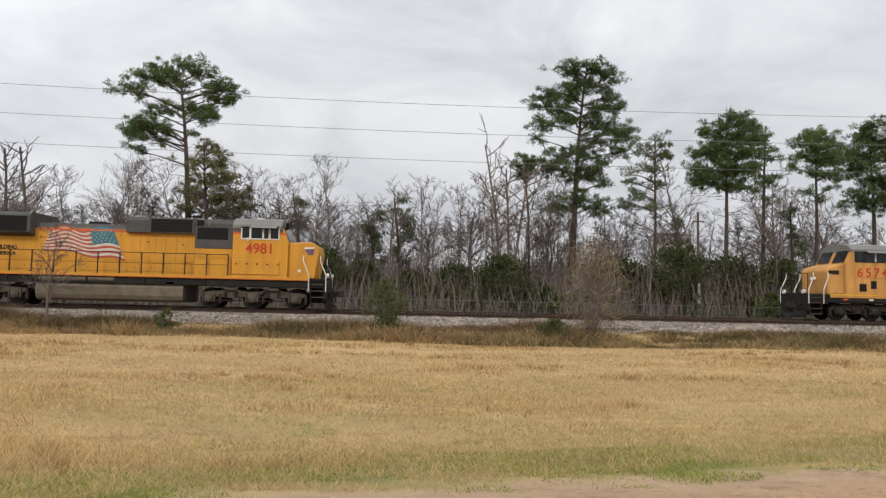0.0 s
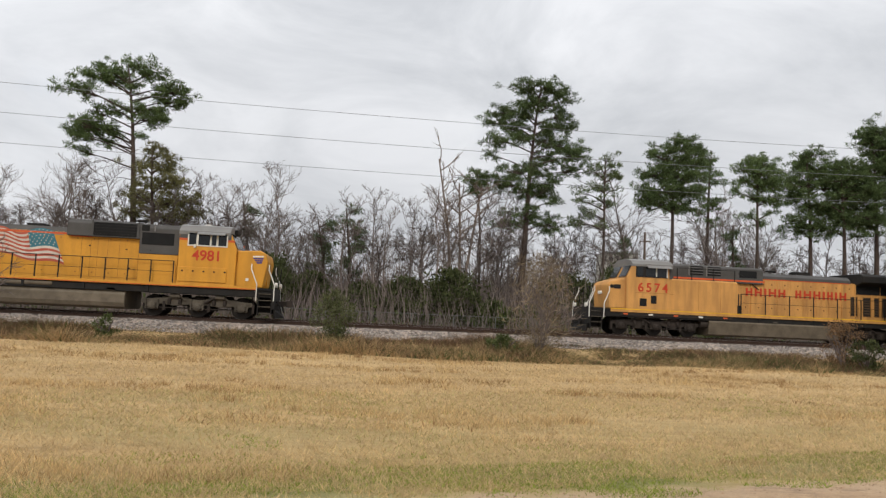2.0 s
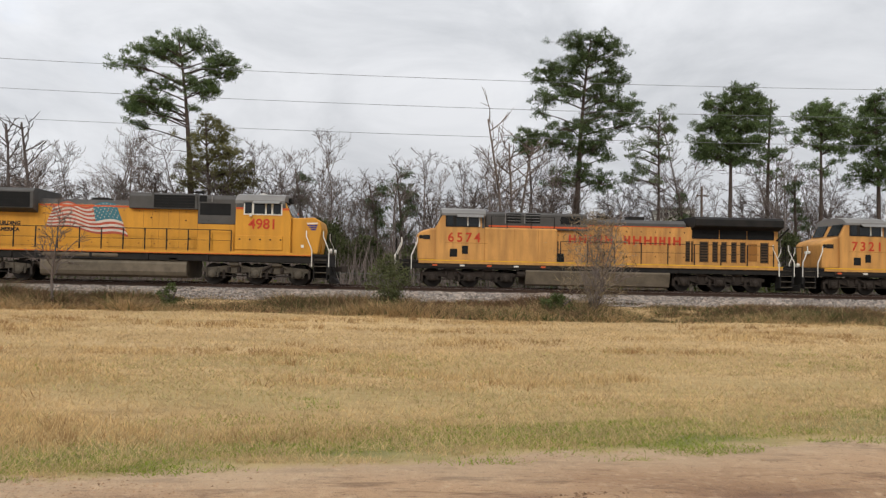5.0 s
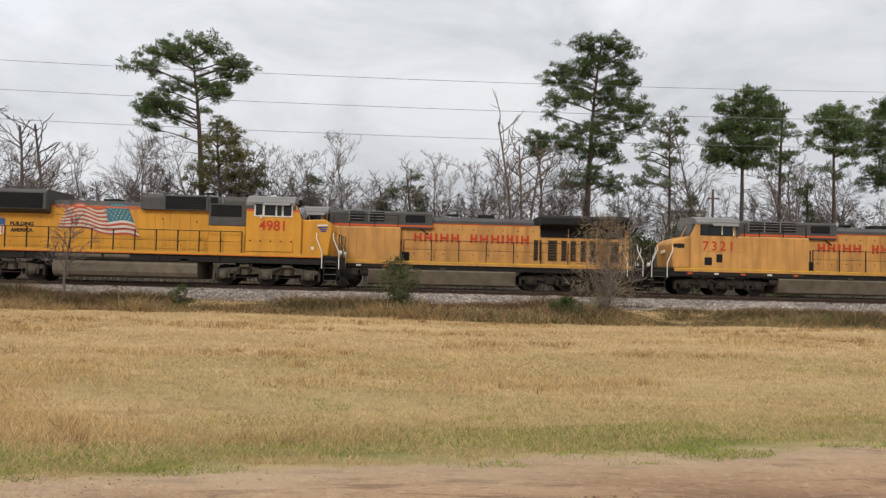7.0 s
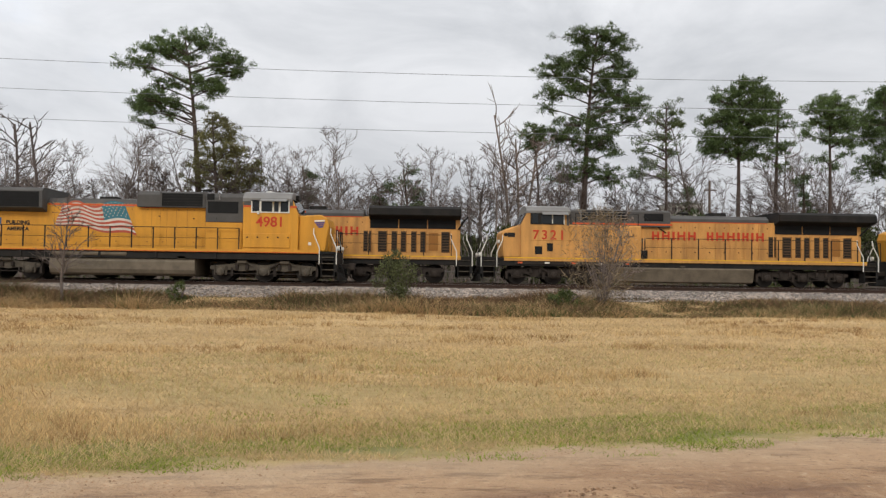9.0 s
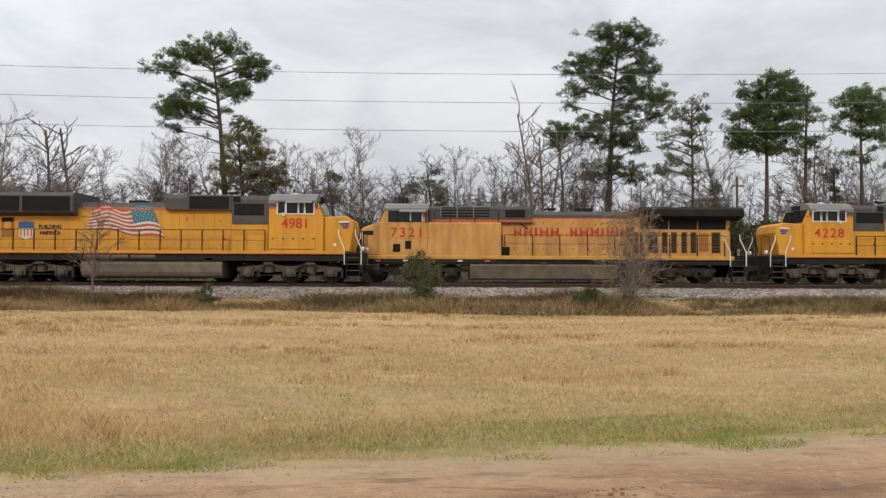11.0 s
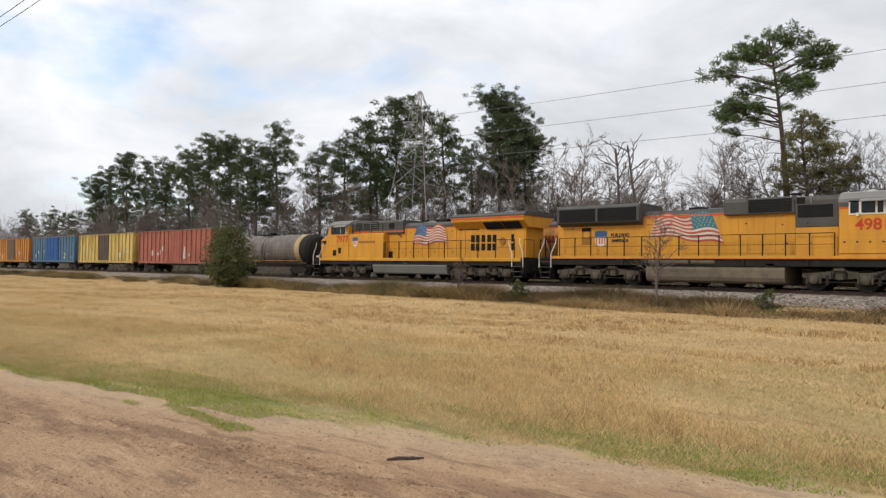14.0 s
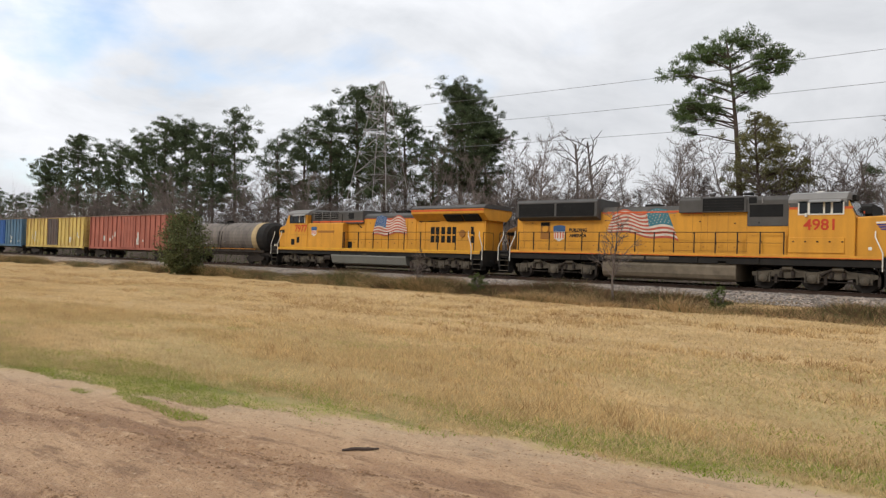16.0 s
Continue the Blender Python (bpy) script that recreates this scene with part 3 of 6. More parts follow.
def clods():
    """Clods and pebbles on the clay track."""
    n = 110000
    y = rng.uniform(1.5, 9.0, n)
    x = rng.uniform(-16, 8, n)
    ok = (off_road(x, y) < 0.1) & (patchy(x * 0.5, y, 2.2, 2.2) + 0.5 * rng.normal(0, 1, n) > 0.6)
    x, y = x[ok], y[ok]
    n = len(x)
    r = np.minimum(rng.exponential(0.004, n) + 0.003, 0.017)
    base = np.array([(1, 0, 0), (-0.5, 0.87, 0), (-0.5, -0.87, 0), (0.1, 0, 0.6)])
    pts = np.stack([x, y, ground_height(x, y)], -1)[:, None] + base[None] * r[:, None, None] * rng.uniform(0.7, 1.5, (n, 4, 1))
    tri = pts[:, [[0, 1, 3], [1, 2, 3], [2, 0, 3]]].reshape(-1, 3, 3)
    n = 60000      # darker crumbs thrown up along the wheel ruts
    x = rng.uniform(-16, 8, n)
    y = ROAD[0] + ROAD[1] * x + rng.choice([-1.7, -2.15, -3.6, -4.0, -5.4], n) + 0.15 * np.sin(x * 0.7) + rng.normal(0, 0.13, n)
    ok = (y > 1.5) & (patchy(x, y, 1.3, 7.0) + 0.4 * rng.normal(0, 1, n) > 0.1)
    x, y = x[ok], y[ok]
    r = np.minimum(rng.exponential(0.006, len(x)) + 0.004, 0.024)
    pts = np.stack([x, y, ground_height(x, y)], -1)[:, None] + base[None] * r[:, None, None] * rng.uniform(0.7, 1.5, (len(x), 4, 1))
    rut = pts[:, [[0, 1, 3], [1, 2, 3], [2, 0, 3]]].reshape(-1, 3, 3)
    tagged(tri_cloud("rut_crumbs", rut, M["crumb"]), "dark crumbled clay thrown up along the wheel ruts", "clods", kind="stuff")
    tagged(tri_cloud("clods", tri, M["clod"]), "small clods and pebbles on the clay track", "clods", kind="stuff")


tufts()
clods()
st = Shape()
st.tube([(-0.17, 0, 0.012), (-0.05, 0.012, 0.02), (0.08, -0.008, 0.018), (0.19, 0.01, 0.012)], [0.012, 0.016, 0.014, 0.008], 7)
st.tube([(0.03, 0, 0.02), (0.10, 0.05, 0.022)], [0.008, 0.004], 5)
stick = part("stick", st, M["bark"], at=pose(-4.93, 4.88, float(ground_height(np.array(-4.93), np.array(4.88))), 0, 0, 55))
tagged(stick, "short dark broken stick lying on the clay", "stick")

# ---- plants ----


def needle_tris(centres, radii, per, size, flat=0.6, slim=0.22):
    """Loose needle tufts in flattened clumps."""
    centres, radii = np.asarray(centres, float), np.asarray(radii, float)
    k = len(centres)
    d = rng.normal(size=(k, per, 3))
    d /= np.linalg.norm(d, axis=-1, keepdims=True)
    rr = rng.random((k, per, 1)) ** 0.45
    p = centres[:, None] + d * rr * radii[:, None, None] * np.array([1, 1, flat])
    p = p.reshape(-1, 3)
    u = rng.normal(size=p.shape) + d.reshape(-1, 3) * 0.7 + np.array([0, 0, 0.35])
    u /= np.linalg.norm(u, axis=-1, keepdims=True)
    w = np.cross(u, rng.normal(size=p.shape))
    w /= np.linalg.norm(w, axis=-1, keepdims=True)
    s = size * rng.uniform(0.6, 1.5, (len(p), 1))
    return np.stack([p - w * s * slim, p + w * s * slim, p + u * s], 1)


def bent_trunk(height, lean, r0, r1, wobble=0.25, steps=8):
    pts = []
    for i in range(steps + 1):
        f = i / steps
        pts.append(Vector((lean[0] * f ** 1.3 + wobble * math.sin(f * 5 + lean[0]) * f, lean[1] * f + wobble * math.cos(f * 4) * f, height * f)))
    return pts, [r0 + (r1 - r0) * (i / steps) ** 0.9 for i in range(steps + 1)]


def along(pts, f):
    f = min(max(f, 0), 0.9999) * (len(pts) - 1)
    i = int(f)
    return pts[i].lerp(pts[i + 1], f - i)


def pine(x, y, height, blobs, lean=(0, 0), r0=0.3, per=620, size=0.24, material="needle", label="", ground=0.2, clump=0.42, dead=6, fill=3.9):
    """blobs: masses of needles as (sideways, height, radius); each breaks into many clumps on limbs of its own."""
    tree = new("pine_tree")
    tree.matrix_basis = pose(x, y, ground)
    tagged(tree, label or "tall pine with a bare trunk and dark green crown", "tree", "pines behind the tracks")
    pts, rad = bent_trunk(height * 0.97, lean, r0, 0.05)
    wood = Shape().tube([p - Vector((0, 0, 0.4 if i == 0 else 0)) for i, p in enumerate(pts)], rad, 8)
    limbs = Shape()
    cs, rs = [], []
    for bx_, bz, br in blobs:
        start = along(pts, max(bz - 0.12 * abs(bx_) - 0.4, 1) / height)
        depth = random.uniform(-0.5, 0.5) * max(br, 0.6 * abs(bx_))
        c = Vector((bx_ * 0.93, depth, bz - 0.25))
        limbs.tube([start, start.lerp(c, 0.55) + Vector((0, 0, 0.12 * br)), c], [0.075, 0.045, 0.02], 5, False)
        k = max(5, int(fill * br * br / (clump * clump)))
        for _ in range(k):
            v = Vector((random.gauss(0, 0.62), random.gauss(0, 0.62), random.gauss(0, 0.34))) * br
            q = c + v
            cs.append(q)
            rs.append(clump * random.uniform(0.55, 1.25))
            if random.random() < 0.6:
                limbs.tube([c.lerp(start, 0.25), c.lerp(q, 0.6) + Vector((0, 0, -0.1)), q], [0.03, 0.022, 0.012], 3, False)
    for _ in range(dead):
        f = random.uniform(0.25, 0.7)
        s = along(pts, f)
        a = random.uniform(0, 6.28)
        e = s + Vector((math.cos(a), math.sin(a), random.uniform(-0.1, 0.5))) * random.uniform(0.6, 1.8)
        limbs.tube([s, s.lerp(e, 0.5) + Vector((0, 0, 0.1)), e], [0.04, 0.025, 0.01], 3, False)
    t = part("trunk", wood, M["bark"], tree, smooth=True)
    tagged(part("limbwork", limbs, M["bark"], t), kind="stuff")
    tri_cloud("crown", needle_tris(cs, rs, max(10, int(per * clump * clump * 0.6)), size, 0.55, 0.11 if size < 0.3 else 0.14), M[material], tree)
    return tree


def at60(x, z, d):
    """A place seen at x, z on the plane 60 m away, moved out to d metres."""
    return x * d / 60, EYE[2] + (z - EYE[2]) * d / 60


def crown(top, base, half, n, seed, shape="oval"):
    """Random needle masses between two heights."""
    r = random.Random(seed)
    out = []
    for i in range(n):
        f = (i + 0.5) / n
        z = base + (top - base) * f
        w = half * {"oval": math.sin(math.pi * (0.18 + 0.74 * f)), "flat": 0.35 + 0.75 * f * (1.25 - f) * 1.7, "cone": 1.1 - 0.85 * f}[shape]
        out.append((r.uniform(-1, 1) * w, z - r.uniform(0, 0.06) * (top - base), half * r.uniform(0.30, 0.52)))
    return out


# the flat-topped pine over the parked locomotive: leaning trunk, broad broken crown
pine(-17.6, 60, 21.3, [(-1.1, 20.7, 1.2), (-2.9, 20.3, 1.1), (-0.0, 20.0, 0.9), (-4.5, 19.5, 1.1), (-3.9, 20.3, 0.8), (-6.0, 18.3, 0.9), (-4.9, 18.0, 0.8), (-3.3, 19.4, 0.9), (-1.4, 19.3, 0.9),
      (1.7, 19.1, 1.0), (2.8, 18.8, 0.8), (2.1, 18.0, 0.9), (0.9, 18.4, 0.7), (0.7, 17.3, 0.7), (2.7, 17.8, 0.6), (-0.7, 17.2, 0.9), (-0.1, 16.4, 0.9), (0.9, 16.5, 0.8),
      (-3.2, 17.2, 0.9), (-4.4, 16.7, 0.7), (-5.5, 16.2, 0.8), (-5.9, 15.6, 0.9), (-4.4, 15.3, 1.0), (-6.8, 15.2, 0.5), (-2.9, 15.3, 0.8), (-4.9, 14.5, 0.9), (-5.2, 13.4, 0.7),
      (-3.7, 14.5, 0.9), (-2.4, 14.7, 0.7), (-0.7, 15.0, 0.5)],
     lean=(-1.9, 0), r0=0.40, label="tall leaning pine with a broad flat broken crown", dead=16)
# the tall full pine
pine(13.8, 60, 22.6, [(-0.0, 21.7, 1.1), (1.6, 21.8, 1.2), (2.9, 21.5, 0.9), (3.8, 20.7, 0.7), (2.1, 20.5, 1.1), (0.5, 20.3, 1.0), (-1.5, 19.7, 1.1), (-2.6, 18.8, 1.1), (-0.3, 19.1, 1.1),
      (3.4, 19.5, 1.0), (4.6, 18.8, 0.8), (2.4, 18.4, 1.1), (-1.1, 18.1, 1.1), (-2.7, 16.9, 1.1), (-3.1, 15.4, 0.6), (0.1, 17.1, 1.1), (2.1, 17.2, 1.1), (3.9, 17.0, 1.1),
      (5.4, 16.7, 0.8), (4.5, 15.8, 1.0), (2.3, 15.7, 1.1), (5.0, 14.8, 1.0), (1.4, 14.7, 1.1), (-0.7, 14.1, 1.2), (2.5, 13.5, 1.0), (-1.7, 13.0, 1.2), (0.2, 12.7, 1.2),
      (1.9, 12.6, 1.0), (3.1, 11.8, 0.6), (-1.3, 9.8, 1.2), (0.6, 10.3, 1.3), (2.9, 9.9, 1.3)],
     lean=(1.3, 0), r0=0.38, label="tall full pine with dense layered green boughs")
# its neighbours
pine(-15.9, 57.5, 13.9, [(-0.5, 13.5, 0.9), (0.6, 13.2, 0.8), (-1.3, 12.1, 0.9), (0.2, 12.0, 1.2), (1.2, 12.2, 0.8), (-0.8, 10.7, 1.3), (0.9, 10.5, 1.3), (2.0, 11.0, 0.9), (-1.6, 9.7, 1.1),
      (0.1, 9.2, 1.5), (1.7, 9.3, 1.3), (2.8, 9.7, 0.9), (3.1, 8.7, 1.0), (-1.8, 8.6, 1.0), (0.9, 8.2, 1.5)],
     lean=(-0.2, 0), r0=0.22, material="olive", label="bushy olive-green evergreen under the leaning pine", fill=2.4)
pine(10.3, 60, 14.3, [(-0.4, 13.8, 0.9), (-1.1, 13.1, 0.6), (0.4, 13.5, 0.6), (-0.1, 12.7, 0.8), (-0.7, 12.2, 0.5)],
     lean=(-0.3, 0), r0=0.14, label="small slender pine with a tuft of green needles")
pine(21.0, 60, 16.2, [(0.4, 16.0, 0.6), (1.0, 15.4, 0.6), (-0.4, 15.1, 0.7), (0.6, 14.6, 0.8), (-1.1, 14.7, 0.6), (1.4, 14.5, 0.5), (0.2, 13.6, 0.8), (-0.8, 13.4, 0.7), (0.9, 13.2, 0.6),
      (-2.0, 12.7, 0.7), (-0.3, 12.4, 0.7), (-2.3, 12.1, 0.5), (-1.8, 11.2, 0.5), (-1.1, 10.9, 0.7), (0.7, 12.0, 0.5), (-2.0, 10.2, 0.6), (-0.3, 10.0, 0.6)],
     lean=(0.3, 0), r0=0.18, material="needle_pale", label="slender pine with thin pale green boughs", fill=2.0)
pine(27.2, 60, 18.5, [(0.8, 18.0, 0.9), (-0.3, 17.5, 0.9), (1.5, 17.4, 0.9), (2.5, 17.2, 0.8), (-1.8, 16.6, 0.7), (-0.5, 16.3, 1.1), (1.0, 16.2, 1.1), (2.7, 16.2, 0.8), (-2.0, 14.9, 0.9),
      (-0.8, 14.9, 1.3), (0.8, 14.8, 1.3), (2.3, 15.0, 1.0), (-2.3, 13.3, 1.0), (-1.0, 13.4, 1.3), (0.5, 13.3, 1.1), (1.8, 13.4, 0.9), (-2.5, 12.3, 0.9), (-1.3, 12.1, 1.1),
      (0.3, 12.0, 1.0), (1.5, 12.1, 0.7)],
     lean=(0.4, 0), r0=0.28, label="dense green pine with a full pointed crown", fill=4.6)
pine(35.2, 60, 17.3, [(0.3, 16.9, 0.8), (-0.9, 16.4, 0.9), (-1.9, 15.8, 0.6), (1.1, 16.5, 0.9), (1.9, 16.0, 0.7), (-0.2, 15.6, 1.1), (1.4, 15.4, 1.0), (2.4, 15.3, 0.5), (-1.2, 14.9, 0.8),
      (0.4, 14.5, 1.0), (1.6, 14.4, 0.9), (-1.9, 13.8, 0.6), (-0.4, 13.4, 0.8), (0.9, 13.2, 0.9), (2.2, 13.4, 0.6), (-0.6, 11.7, 0.6), (0.4, 11.2, 0.6), (1.4, 12.0, 0.5)],
     lean=(0.3, 0), r0=0.24, label="round-headed pine on a bare trunk")
# (x, top at 60 m; distance; crown base, half width, masses, crown shape; 1 for the shaded needle colour)
for k, (px, ptop, d, base, half, n, shape, dark) in enumerate([
        (30.4, 17.8, 68, 0.62, 1.8, 9, "oval", 0),
        (40.5, 18.2, 63, 0.60, 2.6, 18, "oval", 0), (43.8, 17.4, 62, 0.62, 2.4, 15, "flat", 0), (47.0, 21.0, 63, 0.56, 3.0, 22, "oval", 0), (50.5, 17.6, 66, 0.6, 2.6, 15, "oval", 0),
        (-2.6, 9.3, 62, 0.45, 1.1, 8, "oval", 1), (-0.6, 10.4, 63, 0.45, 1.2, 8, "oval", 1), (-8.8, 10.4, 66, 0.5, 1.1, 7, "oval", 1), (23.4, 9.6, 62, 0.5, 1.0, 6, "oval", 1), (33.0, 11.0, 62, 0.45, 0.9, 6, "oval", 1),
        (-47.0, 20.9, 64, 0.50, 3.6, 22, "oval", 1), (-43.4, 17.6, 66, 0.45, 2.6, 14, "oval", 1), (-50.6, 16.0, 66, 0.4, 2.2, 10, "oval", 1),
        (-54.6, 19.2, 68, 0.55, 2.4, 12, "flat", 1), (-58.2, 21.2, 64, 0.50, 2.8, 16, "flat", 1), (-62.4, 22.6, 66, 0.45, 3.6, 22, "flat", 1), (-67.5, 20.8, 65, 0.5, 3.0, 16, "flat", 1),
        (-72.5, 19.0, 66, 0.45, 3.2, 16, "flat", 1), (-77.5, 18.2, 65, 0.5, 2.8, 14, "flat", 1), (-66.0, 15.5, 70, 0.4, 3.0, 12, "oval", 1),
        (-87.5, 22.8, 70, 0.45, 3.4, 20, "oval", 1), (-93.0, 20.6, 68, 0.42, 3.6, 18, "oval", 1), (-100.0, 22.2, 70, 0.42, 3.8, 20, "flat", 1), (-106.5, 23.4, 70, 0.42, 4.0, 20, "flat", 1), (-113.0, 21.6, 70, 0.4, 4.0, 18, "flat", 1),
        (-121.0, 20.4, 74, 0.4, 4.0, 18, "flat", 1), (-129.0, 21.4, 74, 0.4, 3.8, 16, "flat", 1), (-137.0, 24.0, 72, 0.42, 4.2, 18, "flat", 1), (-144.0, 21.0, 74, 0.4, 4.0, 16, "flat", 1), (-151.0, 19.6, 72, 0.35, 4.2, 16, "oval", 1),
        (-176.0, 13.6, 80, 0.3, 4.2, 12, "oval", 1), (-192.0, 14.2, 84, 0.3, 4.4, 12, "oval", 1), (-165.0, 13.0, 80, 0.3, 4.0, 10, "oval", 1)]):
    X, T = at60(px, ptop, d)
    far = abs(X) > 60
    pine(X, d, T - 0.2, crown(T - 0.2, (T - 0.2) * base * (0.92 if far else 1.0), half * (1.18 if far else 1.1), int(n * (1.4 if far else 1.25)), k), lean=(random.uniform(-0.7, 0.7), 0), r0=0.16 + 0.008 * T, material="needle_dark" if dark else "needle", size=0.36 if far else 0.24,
         clump=0.72 if far else 0.44, per=210 if far else 620, fill=1.7 if far else 3.0, label="dark pine with a bare trunk in the far wood" if far else "")


def bare_tree(height, seed, spread=0.5, material="twig", snag=False, r0=None, trunks=1, fine_r=0.013):
    """Leafless tree: forking limbs that thin out to fine twigs."""
    r = random.Random(seed)
    tree = new("dead_tree" if snag else "bare_tree")
    wood, fine = Shape(), Shape()
    r0 = r0 or 0.012 * height

    def shoot(p, d, length, rad, level, up):
        """One limb that wanders and turns upward; returns its points."""
        steps = (7, 4, 2, 1)[level]
        pts, q, dd = [p], p, d
        for _ in range(steps):
            g = (0.03 if snag else 0.10) if level == 0 else 0.24
            dd = (dd + Vector((r.gauss(0, g), r.gauss(0, g), up + r.gauss(0, 0.08)))).normalized()
            q = q + dd * (length / steps)
            pts.append(q)
        end = max(rad * (0.10 if level == 0 and not snag else 0.35), fine_r * 0.6)
        (wood if level < (1 if height < 6 else 2) else fine).tube(pts, [rad + (end - rad) * i / steps for i in range(steps + 1)], (7, 5, 3, 3)[level], False)
        return pts

    def side_of(pts, f, angle):
        a = along(pts, f)
        d = (along(pts, min(f + 0.08, 0.999)) - along(pts, max(f - 0.08, 0))).normalized()
        w = Vector((r.gauss(0, 1), r.gauss(0, 1), r.gauss(0, 0.5)))
        w = (w - d * w.dot(d)).normalized()
        return a, (d * math.cos(angle) + w * math.sin(angle)).normalized()

    for t in range(trunks):
        lead = shoot(Vector((0.3 * t, 0, -0.3)), Vector((r.uniform(-0.05, 0.05) + 0.05 * (t % 2 * 2 - 1) * (trunks > 1), r.uniform(-0.08, 0.08), 1)).normalized(), height * (1.0 if t == 0 else 0.85), r0, 0, 0.03)
        for k in range(15 if snag else 19):
            f = r.uniform(0.5 if snag else 0.28, 0.98)
            p, d = side_of(lead, f, r.uniform(0.5, 1.0) + 0.35 * spread)
            ln = height * r.uniform(0.10, 0.20) if snag else height * r.uniform(0.22, 0.42) * (1.15 - 0.75 * f)
            limb = shoot(p, d, ln, max(r0 * (1.05 - f) * r.uniform(0.4, 0.6), fine_r * 2.2), 1, 0.10 if not snag else 0.06)
            for _ in range(3 if snag else 6):
                p2, d2 = side_of(limb, r.uniform(0.25, 1.0), r.uniform(0.4, 0.95))
                twig = shoot(p2, d2, ln * r.uniform(0.25, 0.55), fine_r * 1.5, 2, 0.06)
                for _ in range(0 if snag else 5):
                    p3, d3 = side_of(twig, r.uniform(0.2, 1.0), r.uniform(0.35, 0.9))
                    shoot(p3, d3, ln * r.uniform(0.12, 0.26), fine_r, 3, 0.03)
    zmax = max(v[2] for v in wood.v + fine.v)
    for sh in (wood, fine):
        sh.v = [(x * height / zmax, y * height / zmax, z * height / zmax) for x, y, z in sh.v]
    t = part("trunk", wood, M[material], tree)
    if fine.v:
        tagged(part("twigwork", fine, M[material], tree), kind="stuff")
    return tree


spots = []
for k in range(112):
    f = k / 111
    X = -150 + 205 * f + random.uniform(-1, 1)
    spots.append((X, random.uniform(54, 76), random.uniform(8.5, 13.5)))
for k in range(26):
    spots.append((2 + 2.5 * k + random.uniform(-1, 1), random.uniform(66, 84), random.uniform(10.5, 13.5)))
for k in range(46):    # close ranks behind the parked locomotives
    spots.append((-48 + 1.05 * k + random.uniform(-0.6, 0.6), random.uniform(55, 72), random.uniform(8.5, 12.5)))
for k in range(60):    # and under the far pines
    spots.append((-155 + 1.75 * k + random.uniform(-0.8, 0.8), random.uniform(56, 70), random.uniform(9.5, 14.5)))
for k in range(34):
    spots.append((-160 - 5.0 * k + random.uniform(-2, 2), random.uniform(62, 90), random.uniform(13, 17)))
for X, T, d in ((-25.8, 14.3, 60), (-23.0, 12.4, 63), (-28.4, 12.0, 62), (-37.4, 17.0, 60), (-41.0, 14.5, 62), (3.6, 11.4, 62), (5.2, 11.0, 60), (1.6, 10.6, 64), (-6.8, 11.4, 62), (-9.8, 11.8, 63), (-12.0, 12.2, 61), (-13.4, 13.4, 64),
                (-34.6, 12.0, 62), (17.4, 10.5, 62), (24.5, 15.8, 66), (31.6, 15.4, 66), (33.2, 13.6, 64), (37.6, 13.0, 64), (-53.0, 17.0, 61), (-58.0, 15.0, 60), (-45.0, 15.5, 60), (-70.0, 14.0, 62), (-83.0, 14.5, 63), (6.8, 12.6, 66), (12.0, 11.0, 58)):
    gx_, T_ = at60(X, T, d)
    spots.append((gx_, d, T_))
kinds = [bare_tree(h, s, sp, m) for h, s, sp, m in ((9.5, 11, 0.45, "twig"), (10.5, 12, 0.6, "twig"), (8.5, 13, 0.7, "twig_dark"), (12.5, 14, 0.4, "twig"), (14.0, 15, 0.5, "twig"), (11.0, 16, 0.35, "twig_dark"), (7.5, 17, 0.8, "twig"))]
heights = (9.5, 10.5, 8.5, 12.5, 14.0, 11.0, 7.5)
for k in kinds:
    tagged(k, "leafless grey hardwood with fine bare twigs", "tree", "bare trees behind the tracks")
used = set()
for X, d, h in spots:
    i = min(range(7), key=lambda j: abs(heights[j] - h) + random.uniform(0, 1.5))
    m = pose(X, d, 0.2, 0, 0, random.uniform(0, 360))
    if i in used:
        ob = copy_thing(kinds[i], m)
        s = min(max(h / heights[i], 0.75), 1.3)
        ob.scale = (s, s, s)
    else:
        used.add(i)
        kinds[i].matrix_basis = m

for i in set(range(7)) - used:
    kinds[i].matrix_basis = pose(-60 + 14 * i, 57, 0.2)

# three dead trees: the double snag and the forked ones
for X, d, T, seed, sp, tr, mt, lb in ((8.3, 60, 17.4, 31, 0.35, 3, "snag", "dead pine snag with broken limbs and peeling bark"), (-32.4, 58, 14.0, 33, 0.25, 1, "twig_dark", "dead forked tree with blunt broken limbs"), (-30.2, 58, 14.0, 37, 0.25, 1, "twig_dark", "dead forked tree with blunt broken limbs")):
    gx_, T_ = at60(X, T, d)
    ob = bare_tree(T_ - 0.2, seed, sp, mt, True, 0.2, tr, fine_r=0.03)
    ob.matrix_basis = pose(gx_, d, 0.2)
    tagged(ob, lb, "tree")


